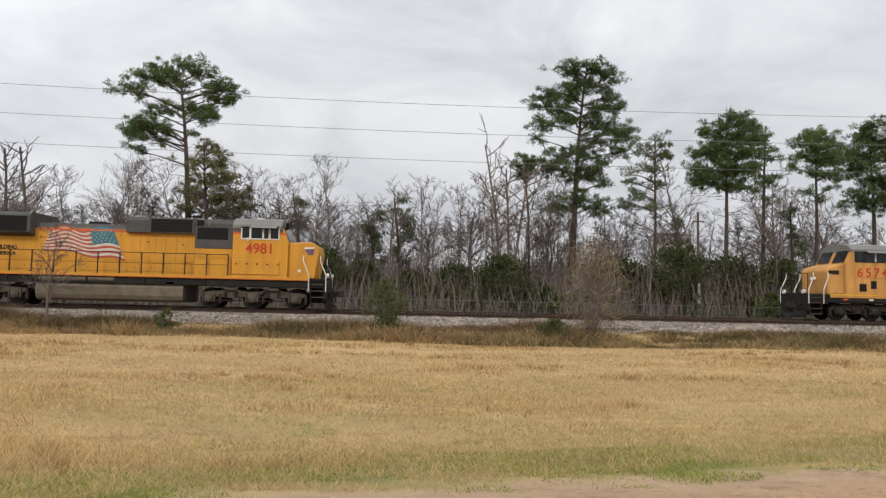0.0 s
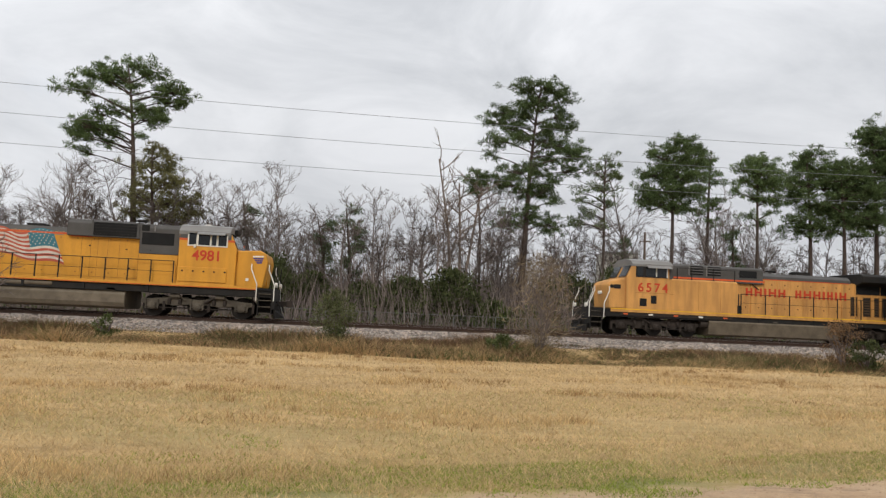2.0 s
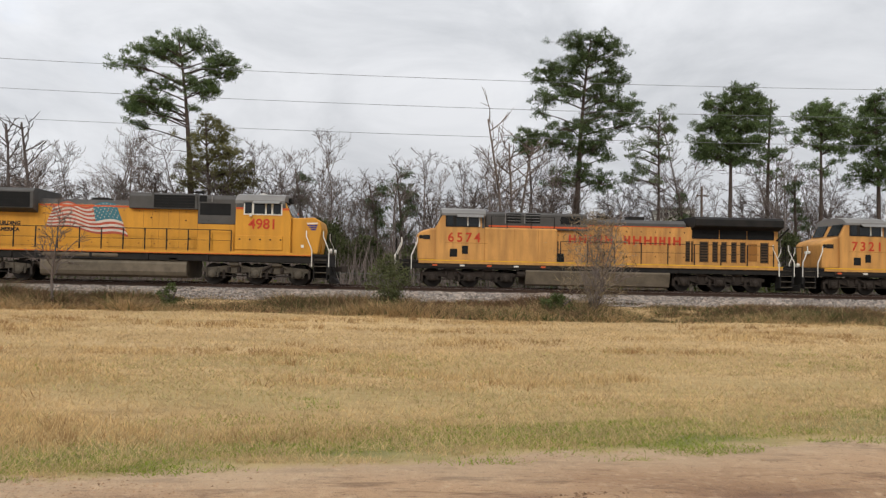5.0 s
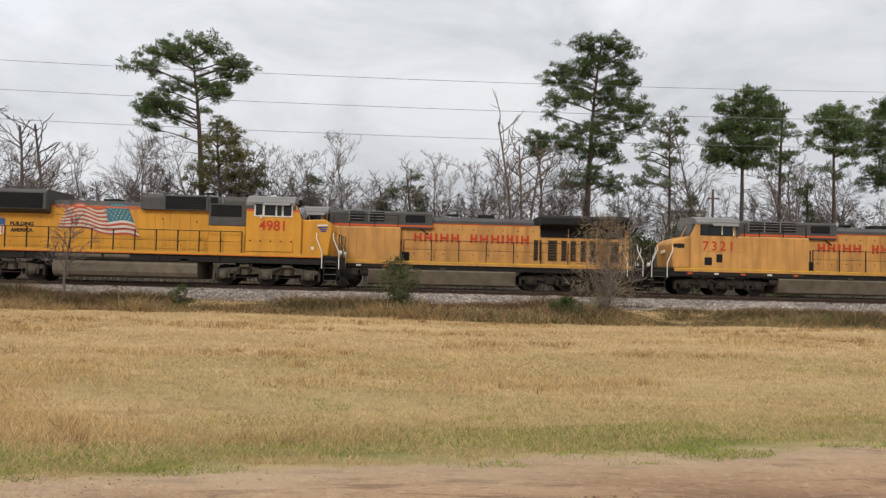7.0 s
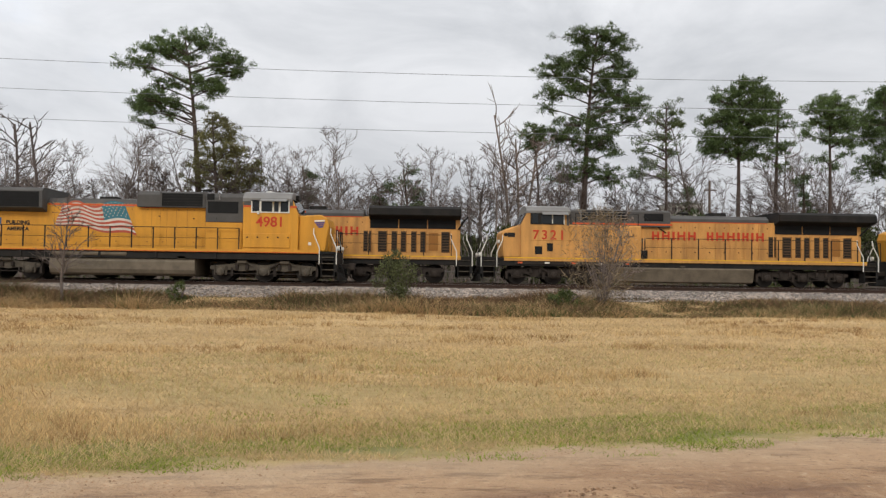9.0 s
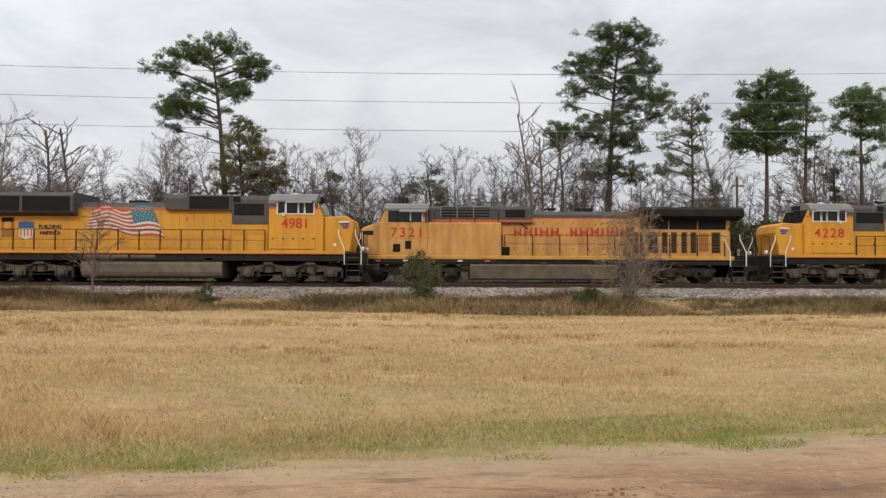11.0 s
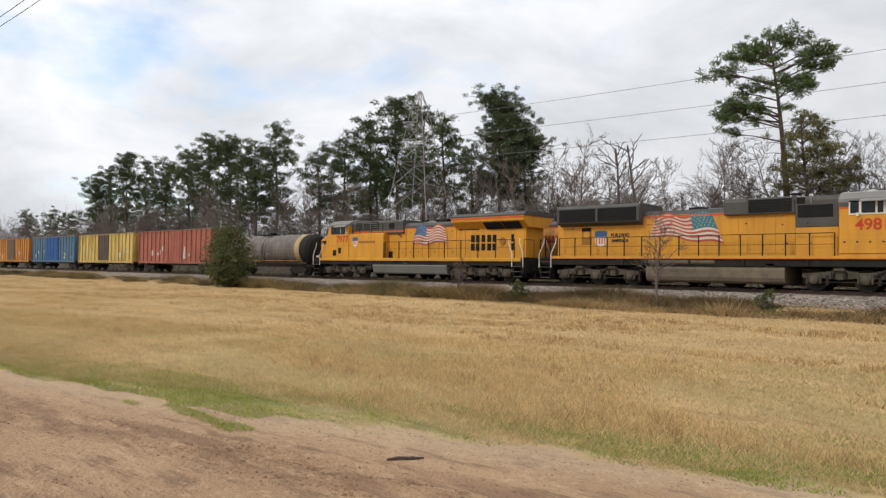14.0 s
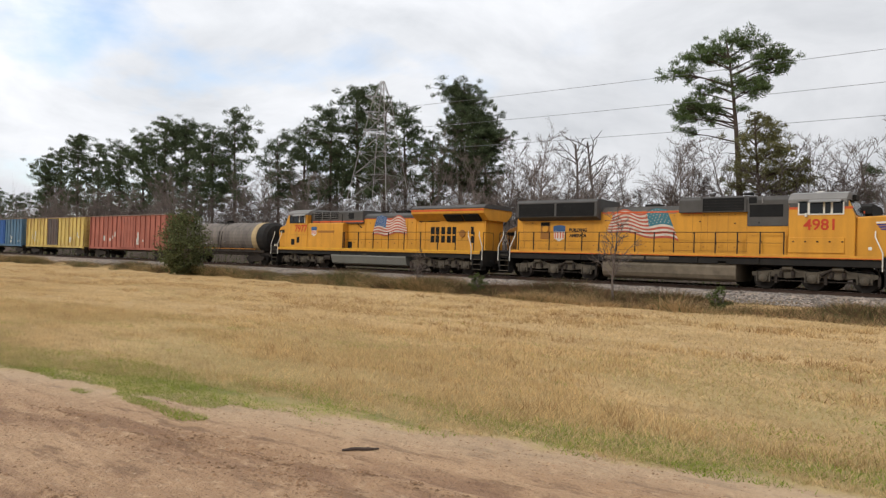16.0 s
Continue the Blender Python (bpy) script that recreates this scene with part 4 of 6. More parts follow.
def undergrowth(name, x0, x1, y0, y1, n, h, material, label, leaf=0.0, lean=0.25, low=0.3, width=0.014):
    """A thicket: thin stems, or leaves where leaf is their length."""
    x, y = rng.uniform(x0, x1, n), rng.uniform(y0, y1, n)
    top = h * (0.75 + 0.25 * np.sin(x * 0.35 + 2) * np.sin(x * 0.13)) * rng.uniform(low, 1.0, n)
    z0 = np.full(n, 0.2)
    if leaf:
        z0 = 0.2 + top * rng.random(n)
        u = rng.normal(size=(n, 3))
        u /= np.linalg.norm(u, axis=-1, keepdims=True)
        w = np.cross(u, rng.normal(size=(n, 3)))
        w /= np.linalg.norm(w, axis=-1, keepdims=True)
        p = np.stack([x, y, z0], -1)
        s = leaf * rng.uniform(0.5, 1.5, (n, 1))
        tr = np.stack([p - w * s * 0.35, p + w * s * 0.35, p + u * s], 1)
    else:
        start = np.where(rng.random(n) < 0.5, 0.2, 0.2 + top * rng.uniform(0, 0.6, n))
        p = np.stack([x, y, start], -1)
        ln_ = (top * rng.uniform(0.3, 1.0, n))[:, None]
        tip = p + np.concatenate([rng.normal(0, lean, (n, 2)), np.ones((n, 1))], 1) * ln_
        w = width * rng.uniform(0.5, 1.6, (n, 1)) * np.array([[1, 0, 0]])
        tr = np.stack([p - w, p + w, tip], 1)
    return tagged(tri_cloud(name, tr, M[material]), label, "undergrowth", kind="stuff")


undergrowth("thicket", -150, 70, 52, 74, 80000, 6.6, "twig", "dense grey tangle of bare saplings and vines", lean=0.22, width=0.022)
undergrowth("thicket", -170, -38, 58, 76, 30000, 10.0, "twig", "tall grey tangle of bare saplings under the far pines", lean=0.2, width=0.022)
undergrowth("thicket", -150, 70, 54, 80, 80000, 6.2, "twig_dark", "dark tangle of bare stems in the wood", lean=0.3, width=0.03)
undergrowth("evergreen_undergrowth", -150, 70, 53, 62, 36000, 3.6, "brush_green", "olive green evergreen shrubs at the wood's edge", leaf=0.30)
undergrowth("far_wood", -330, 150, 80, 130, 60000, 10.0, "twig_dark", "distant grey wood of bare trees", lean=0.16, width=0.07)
undergrowth("trackside_weeds", -150, 70, 45.0, 52.0, 42000, 0.95, "brush", "brown weeds between the far track and the fence", lean=0.5, width=0.03)
undergrowth("trackside_weeds", -150, 70, 46.5, 53.0, 22000, 1.1, "brush_green", "green weeds along the fence", leaf=0.16)
undergrowth("far_wood", -380, -150, 64, 100, 40000, 15.0, "twig", "distant grey wood of bare trees", lean=0.16, width=0.06)
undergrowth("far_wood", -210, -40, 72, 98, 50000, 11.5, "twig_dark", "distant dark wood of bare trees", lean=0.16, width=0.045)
undergrowth("far_wood", -210, -60, 72, 98, 30000, 7.0, "needle_dark", "distant dark evergreen understorey", leaf=0.7)
undergrowth("far_wood", -330, 150, 84, 130, 60000, 7.5, "needle_dark", "distant dark evergreen understorey", leaf=0.9)


def bush(x, y, z0, height, half, material, n, label, name="bush", size=0.16, stems=5, category="bush", stem_r=0.05, per=46, slim=0.2):
    """A shrub: splayed stems and small clumps of leaves."""
    b = new(name)
    b.matrix_basis = pose(x, y, z0)
    tagged(b, label, category)
    st = Shape()
    cs, rs = [], []
    for k in range(stems):
        a = random.uniform(0, 6.28)
        e = Vector((math.cos(a) * half * 0.6, math.sin(a) * half * 0.6, height * random.uniform(0.6, 0.95)))
        st.tube([(0, 0, -0.3), e * 0.5 + Vector((0, 0, 0.1)), e], [stem_r, stem_r * 0.7, stem_r * 0.25], 5, False)
    for k in range(n):
        f = random.random()
        w = half * math.sin(math.pi * (0.12 + 0.80 * f)) * random.uniform(0.2, 1.0)
        a = random.uniform(0, 6.28)
        c = Vector((math.cos(a) * w, math.sin(a) * w, height * (0.06 + 0.90 * f)))
        cs.append(c)
        rs.append(height * 0.13 * random.uniform(0.6, 1.3))
        if k % 3 == 0:
            st.tube([(0, 0, c.z * 0.4), c], [min(0.02, stem_r * 0.5), 0.006], 3, False)
    tagged(part("stemwork", st, M["twig"], b), kind="stuff")
    tri_cloud("leaves", needle_tris(cs, rs, per, size, 0.9, slim), M[material], b)
    return b


for X, d, h, w, mt in ((7.4, 55, 4.2, 3.4, "needle_dark"), (4.0, 56, 3.6, 2.6, "cedar"), (21.5, 55, 5.2, 3.2, "needle_dark"), (26.0, 56, 4.6, 3.0, "needle_dark"), (30.0, 55, 4.4, 3.2, "needle_dark"), (17.0, 56, 4.4, 3.0, "cedar"), (-6.5, 55, 4.6, 2.4, "cedar"),
                        (11.0, 54, 2.2, 1.8, "brush_green"), (35.0, 57, 4.8, 3.2, "needle_dark"), (39.0, 56, 4.0, 3.0, "cedar"), (0.5, 56, 3.0, 2.2, "needle_dark"), (14.0, 54.5, 2.0, 1.6, "brush_green"), (29.0, 53.0, 2.0, 1.6, "brush_green"), (-3.5, 57, 3.6, 2.2, "cedar")):
    bush(X * d / 60 * 1.07, d, 0.2, h * 1.15, w, "cedar" if mt == "needle_dark" else mt, 140, "dark evergreen shrub at the wood's edge", size=0.28, name="evergreen_shrub")

# in front of the tracks
bush(-0.85, 31.0, 0.12, 2.45, 0.95, "young_cedar", 90, "young bushy cedar growing beside the ballast", "young_cedar", 0.11, stem_r=0.02, per=40)
bush(-51.8, 31.0, 0.0, 5.0, 2.2, "young_cedar", 170, "broad dark cedar bush beside the tracks", "cedar_bush", 0.22, 8)
bush(22.6, 31.0, 0.1, 2.3, 1.3, "leaf_dead", 40, "scraggly half-bare shrub beside the tracks", "shrub", 0.10)
bush(23.4, 30.6, 0.0, 1.4, 1.2, "cedar", 50, "low green shrub beside the tracks", "shrub", 0.12)
bush(6.3, 30.2, 0.0, 0.95, 1.0, "brush_green", 50, "low dark green bramble clump", "bramble", 0.10)
bush(-10.1, 31.0, 0.1, 1.0, 0.6, "brush_green", 30, "small dark green shrub in the brush", "shrub", 0.10)
bush(-23.6, 32.0, 0.15, 1.0, 0.7, "brush_green", 30, "small green shrub in the brush", "shrub", 0.10)
for X, y, h, seed, sp in ((8.15, 31, 4.7, 51, 0.9), (-14.95, 31, 4.6, 52, 0.3), (-27.5, 31.5, 2.4, 53, 0.6)):
    ob = bare_tree(h, seed, sp, "twig", r0=0.075, fine_r=0.008)
    ob.name = "sapling"
    ob.matrix_basis = pose(X, y, 0.15)
    tagged(ob, "thin bare sapling with fine twigs beside the ballast", "sapling", "saplings beside the track")
bush(8.15, 31.0, 0.2, 4.3, 2.0, "leaf_litter_twigs", 170, "bushy pale twigs round a thin sapling", "twiggy_bush", 0.34, 30, stem_r=0.014, per=12, slim=0.035)


def front_brush():
    n = 215000
    x = np.where(rng.random(n) < 0.6, rng.uniform(-30, 34, n), rng.uniform(-120, -25, n))
    edge = np.interp(x, [-120, -94, -45, -17, -5, 5, 14, 34], [31.6, 31.6, 31.6, 30.0, 28.6, 27.8, 27.6, 28.0]) + 0.35 * np.sin(x * 1.3) * np.sin(x * 0.37)
    y = edge + (34.3 - edge) * rng.random(n) ** 1.1
    z = np.maximum(ground_height(x, y), np.interp(y, [33.5, 33.9, 35.15], [0, 0.36, 0.75]) * (y > 33.6))
    h = (0.22 + 0.30 * rng.random(n)) * (0.95 + 0.75 * patchy(x, y, 0.9, 1.2)) * np.interp(y, [27.5, 30, 31.5, 33.0, 34.3], [0.55, 0.95, 1.05, 0.75, 0.2])
    h = np.clip(h * np.where(x < -25, 1.35, 1.0), 0.06, 0.9)
    p = np.stack([x, y, z - 0.03], -1)
    tip = p + np.concatenate([rng.normal(0, 0.9, (n, 2)) * h[:, None], h[:, None]], 1)
    w = np.stack([rng.uniform(0.006, 0.022, n), 0 * x, 0 * x], -1)
    tr = np.stack([p - w, p + w, tip], 1)
    pick = rng.random(n)
    green = pick < np.where(x < -40, 0.42, 0.20) + 0.15 * patchy(x, y, 0.35, 4.0)
    straw = (pick > np.where(x < -10, 0.95, 0.80) + 0.25 * patchy(x, y, 0.6, 2.0)) | (y < edge + 0.5 + 0.5 * patchy(x, y, 1.6, 6.0))
    for sel, mt, lb in ((green, "brush_green", "green weeds growing along the track bank"), (straw & ~green, "straw_long", "long unmown straw grass along the track bank"), (~green & ~straw, "brush", "brown dead brush and brambles along the track bank")):
        tagged(tri_cloud("track_brush", tr[sel], M[mt]), lb, "brush", kind="stuff")


front_brush()

# ---- fence, poles, wires, tower, far building ----


def chain_fence():
    f = tagged(new("chain_link_fence"), "low galvanised chain-link fence at the wood's edge", "fence")
    y = 50.5
    post = Shape().tube([(0, 0, -0.3), (0, 0, 1.42)], 0.025, 6).mesh("fence_post", M["fence"])
    for k in range(28):
        p = new("fence_post", post)
        p.parent, p.matrix_basis = f, pose(-14 + 3.0 * k, y, 0.2)
    part("top_rail", Shape().tube([(-14, y, 1.6), (67, y, 1.6)], 0.016, 6), M["fence"], f)
    wires = Shape()
    for k in range(1, 6):
        wires.tube([(-14, y - 0.04, 0.2 + 0.23 * k), (67, y - 0.04, 0.2 + 0.23 * k)], 0.004, 3)
    for k in range(324):
        x = -14 + 0.25 * k
        wires.tube([(x, y - 0.04, 0.25), (x + 0.25, y - 0.04, 1.6)], 0.003, 3, False)
        wires.tube([(x + 0.25, y - 0.04, 0.25), (x, y - 0.04, 1.6)], 0.003, 3, False)
    part("mesh_wire", wires, M["fence"], f, "thin wire mesh")


chain_fence()


def utility_pole():
    p = tagged(new("utility_pole"), "short weathered wooden pole with a crossarm and pale lower half", "pole")
    X, Z = at60(24.9, 9.6, 54)
    p.matrix_basis = pose(X, 54, 0.2)
    part("shaft", Shape().tube([(0, 0, -0.4), (0, 0, Z - 0.2)], [0.13, 0.09], 8), M["wood"], p)
    part("crossarm", Shape().box(-0.5, 0.5, -0.17, -0.11, Z - 1.0, Z - 0.9), M["wood"], p)
    part("cable_guard", Shape().box(-0.1, 0.1, -0.22, -0.145, 0.3, 3.1), M["concrete"], p, "pale cable guard")


utility_pole()


def lattice_tower(x, label):
    t = tagged(new("transmission_tower"), label, "tower", "towers of the power line")
    d = 57.5
    X, Z = at60(x, 22.6, d)
    t.matrix_basis = pose(X, d, 0.2, 0, 0, 12)
    H = Z - 0.2
    lv = [0, 0.2, 0.36, 0.5, 0.62, 0.72, 0.81, 0.89, 1.0]
    half = [3.8 - 3.4 * f for f in lv]
    half[-1] = 0.15
    legs, braces = Shape(), Shape()
    for sx in (-1, 1):
        for sy in (-1, 1):
            legs.tube([(sx * w, sy * w, f * H) for w, f in zip(half, lv)], 0.05, 4)
    for (fa, wa), (fb, wb) in zip(zip(lv, half), zip(lv[1:], half[1:])):
        for s in (-1, 1):
            for e in (-1, 1):
                braces.tube([(-e * wa, s * wa, fa * H), (e * wb, s * wb, fb * H)], 0.024, 4)
                braces.tube([(s * wa, -e * wa, fa * H), (s * wb, e * wb, fb * H)], 0.024, 4)
            braces.tube([(-wb, s * wb, fb * H), (wb, s * wb, fb * H)], 0.024, 4)
            braces.tube([(s * wb, -wb, fb * H), (s * wb, wb, fb * H)], 0.024, 4)
    for f in (0.72, 0.81, 0.89):
        braces.tube([(0, -0.6, f * H + 0.5), (0, -3.4, f * H)], 0.07, 4)
        braces.tube([(0, -0.6, f * H - 0.4), (0, -3.4, f * H)], 0.06, 4)
    part("leg_frame", legs, M["tower"], t)
    tagged(part("bracework", braces, M["tower"], t), kind="stuff")


lattice_tower(-58.9, "galvanised steel lattice transmission tower behind the pines")
lattice_tower(-222.0, "distant lattice transmission tower far down the line")


def power_lines():
    """Three long conductors on the line of towers behind the wood."""
    d = 57.5
    for za, zb, zc in ((19.3, 17.9, 20.1), (16.8, 15.5, 17.4), (14.3, 13.1, 14.9)):
        pts = []
        for k in range(41):
            f = k / 40
            x = -58 + 150 * f
            z = za * (1 - f) + zc * f - 4 * (0.5 * (za + zc) - zb) * f * (1 - f) * 0.85
            X, Z = at60(x, z, d)
            pts.append((X, d, Z))
        w = part("power_line", Shape().tube(pts, 0.018, 4), M["wire"])
        tagged(w, "thin sagging overhead power cable against the sky", "power line", "overhead power lines")
    # service wires that pass overhead beside the clay track
    for y in (6.05, 5.80):
        w = part("service_wire", Shape().tube([(-80 + 10 * k, y + 0.004 * (-80 + 10 * k + 20), 8.2 + 0.0006 * (-80 + 10 * k + 21) ** 2) for k in range(12)], 0.008, 5), M["dark"])
        tagged(w, "thin black overhead service wire", "wire", "service wires")


power_lines()


def far_building():
    b = tagged(new("apartment_building"), "pale multi-storey building seen far off between the trees", "building")
    d = 260.0
    X, Z = at60(22.4, 7.4, d)
    b.matrix_basis = pose(X, d, 0)
    part("wall", Shape().box(-6, 6, -6, 6, -2, Z), M["concrete"], b)
    part("roof", Shape().box(-6.3, 6.3, -6.3, 6.3, Z, Z + 0.6), M["pale_grey"], b)
    win = Shape().box(-0.8, 0.8, -0.06, 0.02, -0.8, 0.8).mesh("window", M["glass"])
    for i in range(4):
        for j in range(8):
            w = new("window", win)
            w.parent, w.matrix_basis = b, pose(-4.5 + 3 * i, -6.0, Z - 2.0 - 3.0 * j)


far_building()

# ---- locomotives ----


def slab(parent, name, material, x0, x1, y0, y1, z0, z1, label="", bevel=0.0):
    return part(name, Shape().box(x0, x1, y0, y1, z0, z1), material, parent, label, bevel)


def plate(parent, name, material, x0, x1, z0, z1, y, s, label="", proud=0.012, bevel=0.0):
    """A flat piece on the side s (-1 or 1) of a body whose side lies at y."""
    a, b = sorted((s * (y - 0.01), s * (y + proud)))
    return slab(parent, name, material, x0, x1, a, b, z0, z1, label, bevel)


def side_frame(spacing, emd):
    e = spacing + 0.52
    p = [(-e, 0.80), (-e, 0.62)]
    for k in (-1, 0, 1):
        c = k * spacing
        p += [(c - 0.36, 0.60), (c - 0.24, 0.34), (c + 0.24, 0.34), (c + 0.36, 0.60)]
        if k < 1:
            p += [(c + spacing / 2, 0.52 if emd else 0.42)]
    p += [(e, 0.62), (e, 0.80)]
    p += [(spacing * 0.75, 0.90), (spacing * 0.5, 1.04 if emd else 0.98), (0.2, 0.86), (-0.2, 0.86), (-spacing * 0.5, 1.04 if emd else 0.98), (-spacing * 0.75, 0.90)]
    return p


def wheel_shape():
    s = Shape()
    for sd in (-1, 1):
        s.tube([(0, sd * 0.69, 0), (0, sd * 0.705, 0), (0, sd * 0.83, 0), (0, sd * 0.84, 0)], [0.53, 0.545, 0.51, 0.40], 20)
        s.tube([(0, sd * 0.84, 0), (0, sd * 0.93, 0)], [0.16, 0.12], 10)
    s.tube([(0, -0.7, 0), (0, 0.7, 0)], 0.1, 8)
    return s


def loco_truck(loco, x, spacing, material, emd, wheels):
    t = part("truck", Shape().box(x - spacing - 0.3, x + spacing + 0.3, -0.6, 0.6, 0.62, 0.95), material, loco, "three-axle truck caked in dust and grease", at=pose(0, 0, 0))
    for s in (-1, 1):
        y0, y1 = sorted((s * 0.97, s * 1.13))
        part("side_frame", Shape().prism([(x + a, b) for a, b in side_frame(spacing, emd)], y0, y1), material, t, bevel=0.025)
        for k in (-1, 0, 1):
            c = x + k * spacing
            part("axle_box", Shape().tube([(c, s * 1.1, 0.52), (c, s * 1.2, 0.52), (c, s * 1.25, 0.52)], [0.2, 0.2, 0.12], 12).box(c - 0.24, c + 0.24, *sorted((s * 1.09, s * 1.17)), 0.60, 0.80), material, t, bevel=0.012)
        for k in (-0.5, 0.5):
            c = x + k * spacing
            for q in (c - 0.25, c + 0.25):
                part("spring", Shape().tube([(q, s * 1.16, 0.62), (q, s * 1.16, 0.86)], 0.09, 8), M["truck_dark"], t)
            part("brake_cylinder", Shape().tube([(c - 0.2, s * 1.22, 1.0), (c + 0.25, s * 1.22, 1.0)], 0.10, 10).tube([(c + 0.25, s * 1.22, 1.0), (c + 0.5, s * 1.22, 0.8)], 0.03, 6), material, t)
        part("brake_rod", Shape().tube([(x - spacing - 0.3, s * 1.16, 0.42), (x + spacing + 0.3, s * 1.16, 0.42)], 0.025, 6), M["truck_dark"], t)
        for k in (-1, 0, 1):
            c = x + k * spacing
            part("journal_cover", Shape().tube([(c, s * 1.25, 0.52), (c, s * 1.275, 0.52)], [0.10, 0.08], 10), material, t)
            part("brake_shoe", Shape().box(c + 0.50, c + 0.62, *sorted((s * 0.9, s * 1.16)), 0.30, 0.72), M["truck_dark"], t)
            part("pedestal_rib", Shape().box(c - 0.31, c - 0.26, *sorted((s * 1.12, s * 1.19)), 0.36, 0.84), material, t)
            part("pedestal_rib", Shape().box(c + 0.26, c + 0.31, *sorted((s * 1.12, s * 1.19)), 0.36, 0.84), material, t)
        part("damper", Shape().tube([(x + 0.35, s * 1.2, 0.7), (x + 0.95, s * 1.22, 1.05)], 0.06, 8), M["truck_dark"], t)
        part("sand_pipe", Shape().tube([(x + spacing + 0.45, s * 1.05, 1.2), (x + spacing + 0.6, s * 1.0, 0.6), (x + spacing + 0.5, s * 0.85, 0.2)], 0.03, 6), M["truck_dark"], t)
    if "wheel" not in MESHES:
        MESHES["wheel"] = wheel_shape().mesh("wheelset", M["steel"])
    for k in (-1, 0, 1):
        w = new("wheelset", MESHES["wheel"])
        w.parent, w.matrix_basis = t, pose(x + k * spacing, 0, 0.515)
        wheels.append((w, x + k * spacing))
    return t


MESHES = {}


def stair(loco, x, s, end, material):
    """Steps up to the deck at one corner, with treads and white grab rails."""
    y0, y1 = sorted((s * 0.95, s * 1.5))
    st = part("stair", Shape().box(x - 0.34, x - 0.30, y0, y1, 0.30, 1.5).box(x + 0.30, x + 0.34, y0, y1, 0.30, 1.5).box(x - 0.3, x + 0.3, *sorted((s * 0.95, s * 1.0)), 0.32, 1.5), material, loco)
    for k in range(4):
        part("tread", Shape().box(x - 0.3, x + 0.3, *sorted((s * (1.06 + 0.03 * (3 - k)), s * 1.52)), 0.34 + 0.31 * k, 0.375 + 0.31 * k), M["truck"], st, "worn metal tread")
    for dx in (-0.42, 0.42):
        part("grab_rail", Shape().tube([(x + dx, s * 1.53, 0.95), (x + dx, s * 1.53, 1.75), (x + dx + 0.30 * (-end if dx * end > 0 else -end), s * 1.47, 2.45), (x + dx - 0.30 * end, s * 1.45, 2.72)], 0.028, 6), M["white"], st, "white painted grab rail")
    return st


def ends(loco, emd, dark, out=0.0):
    for e in (-1, 1):
        slab(loco, "pilot_plate", dark, *sorted((e * (10.28 + out), e * (10.42 + out))), -1.48, 1.48, 0.55, 1.55, bevel=0.02)
        part("coupler", Shape().box(*sorted((e * 10.4, e * 10.95)), -0.12, 0.12, 0.72, 0.98).box(*sorted((e * 10.9, e * 11.2)), -0.2, 0.2, 0.68, 1.02), M["truck_dark"], loco, bevel=0.03)
        for y in (-0.7, -0.5, 0.5, 0.7):
            part("air_hose", Shape().tube([(e * (10.44 + out), y, 0.95), (e * (10.62 + out), y, 0.75), (e * (10.72 + out), y, 0.4)], 0.035, 6), M["dark"], loco)
        for y in (-1, 1):
            part("end_handrail", Shape().tube([(e * (10.38 + out), y * 1.4, 1.55), (e * (10.38 + out), y * 1.4, 2.65), (e * (10.38 + out), y * 0.35, 2.65), (e * (10.38 + out), y * 0.35, 1.55)], 0.025, 6), M["dark"], loco)
        for s in (-1, 1):
            stair(loco, e * (9.98 + out), s, e, dark)
    part("snow_plow", Shape().section([(-1.4, 0.55), (1.4, 0.55), (1.3, 0.12), (-1.3, 0.12)], 10.42 + out, 10.5 + out).add([(10.5 + out, -1.35, 0.5), (10.5 + out, 1.35, 0.5), (10.85 + out, 0, 0.12), (10.5 + out, -1.3, 0.12), (10.5 + out, 1.3, 0.12)], [(0, 2, 3), (0, 1, 2), (1, 4, 2), (3, 2, 4)]), dark, loco)


def railing(loco, x0, x1, y, s, n, material):
    for k in range(n):
        x = x0 + (x1 - x0) * k / (n - 1)
        part("handrail_post", Shape().box(x - 0.025, x + 0.025, *sorted((s * (y - 0.02), s * (y + 0.02))), 1.45, 2.66), material, loco)
    part("handrail", Shape().tube([(x0, s * y, 2.66), (x1, s * y, 2.66)], 0.02, 6), material, loco)
    part("handrail", Shape().tube([(x0, s * y, 2.15), (x1, s * y, 2.15)], 0.010, 5), material, loco)


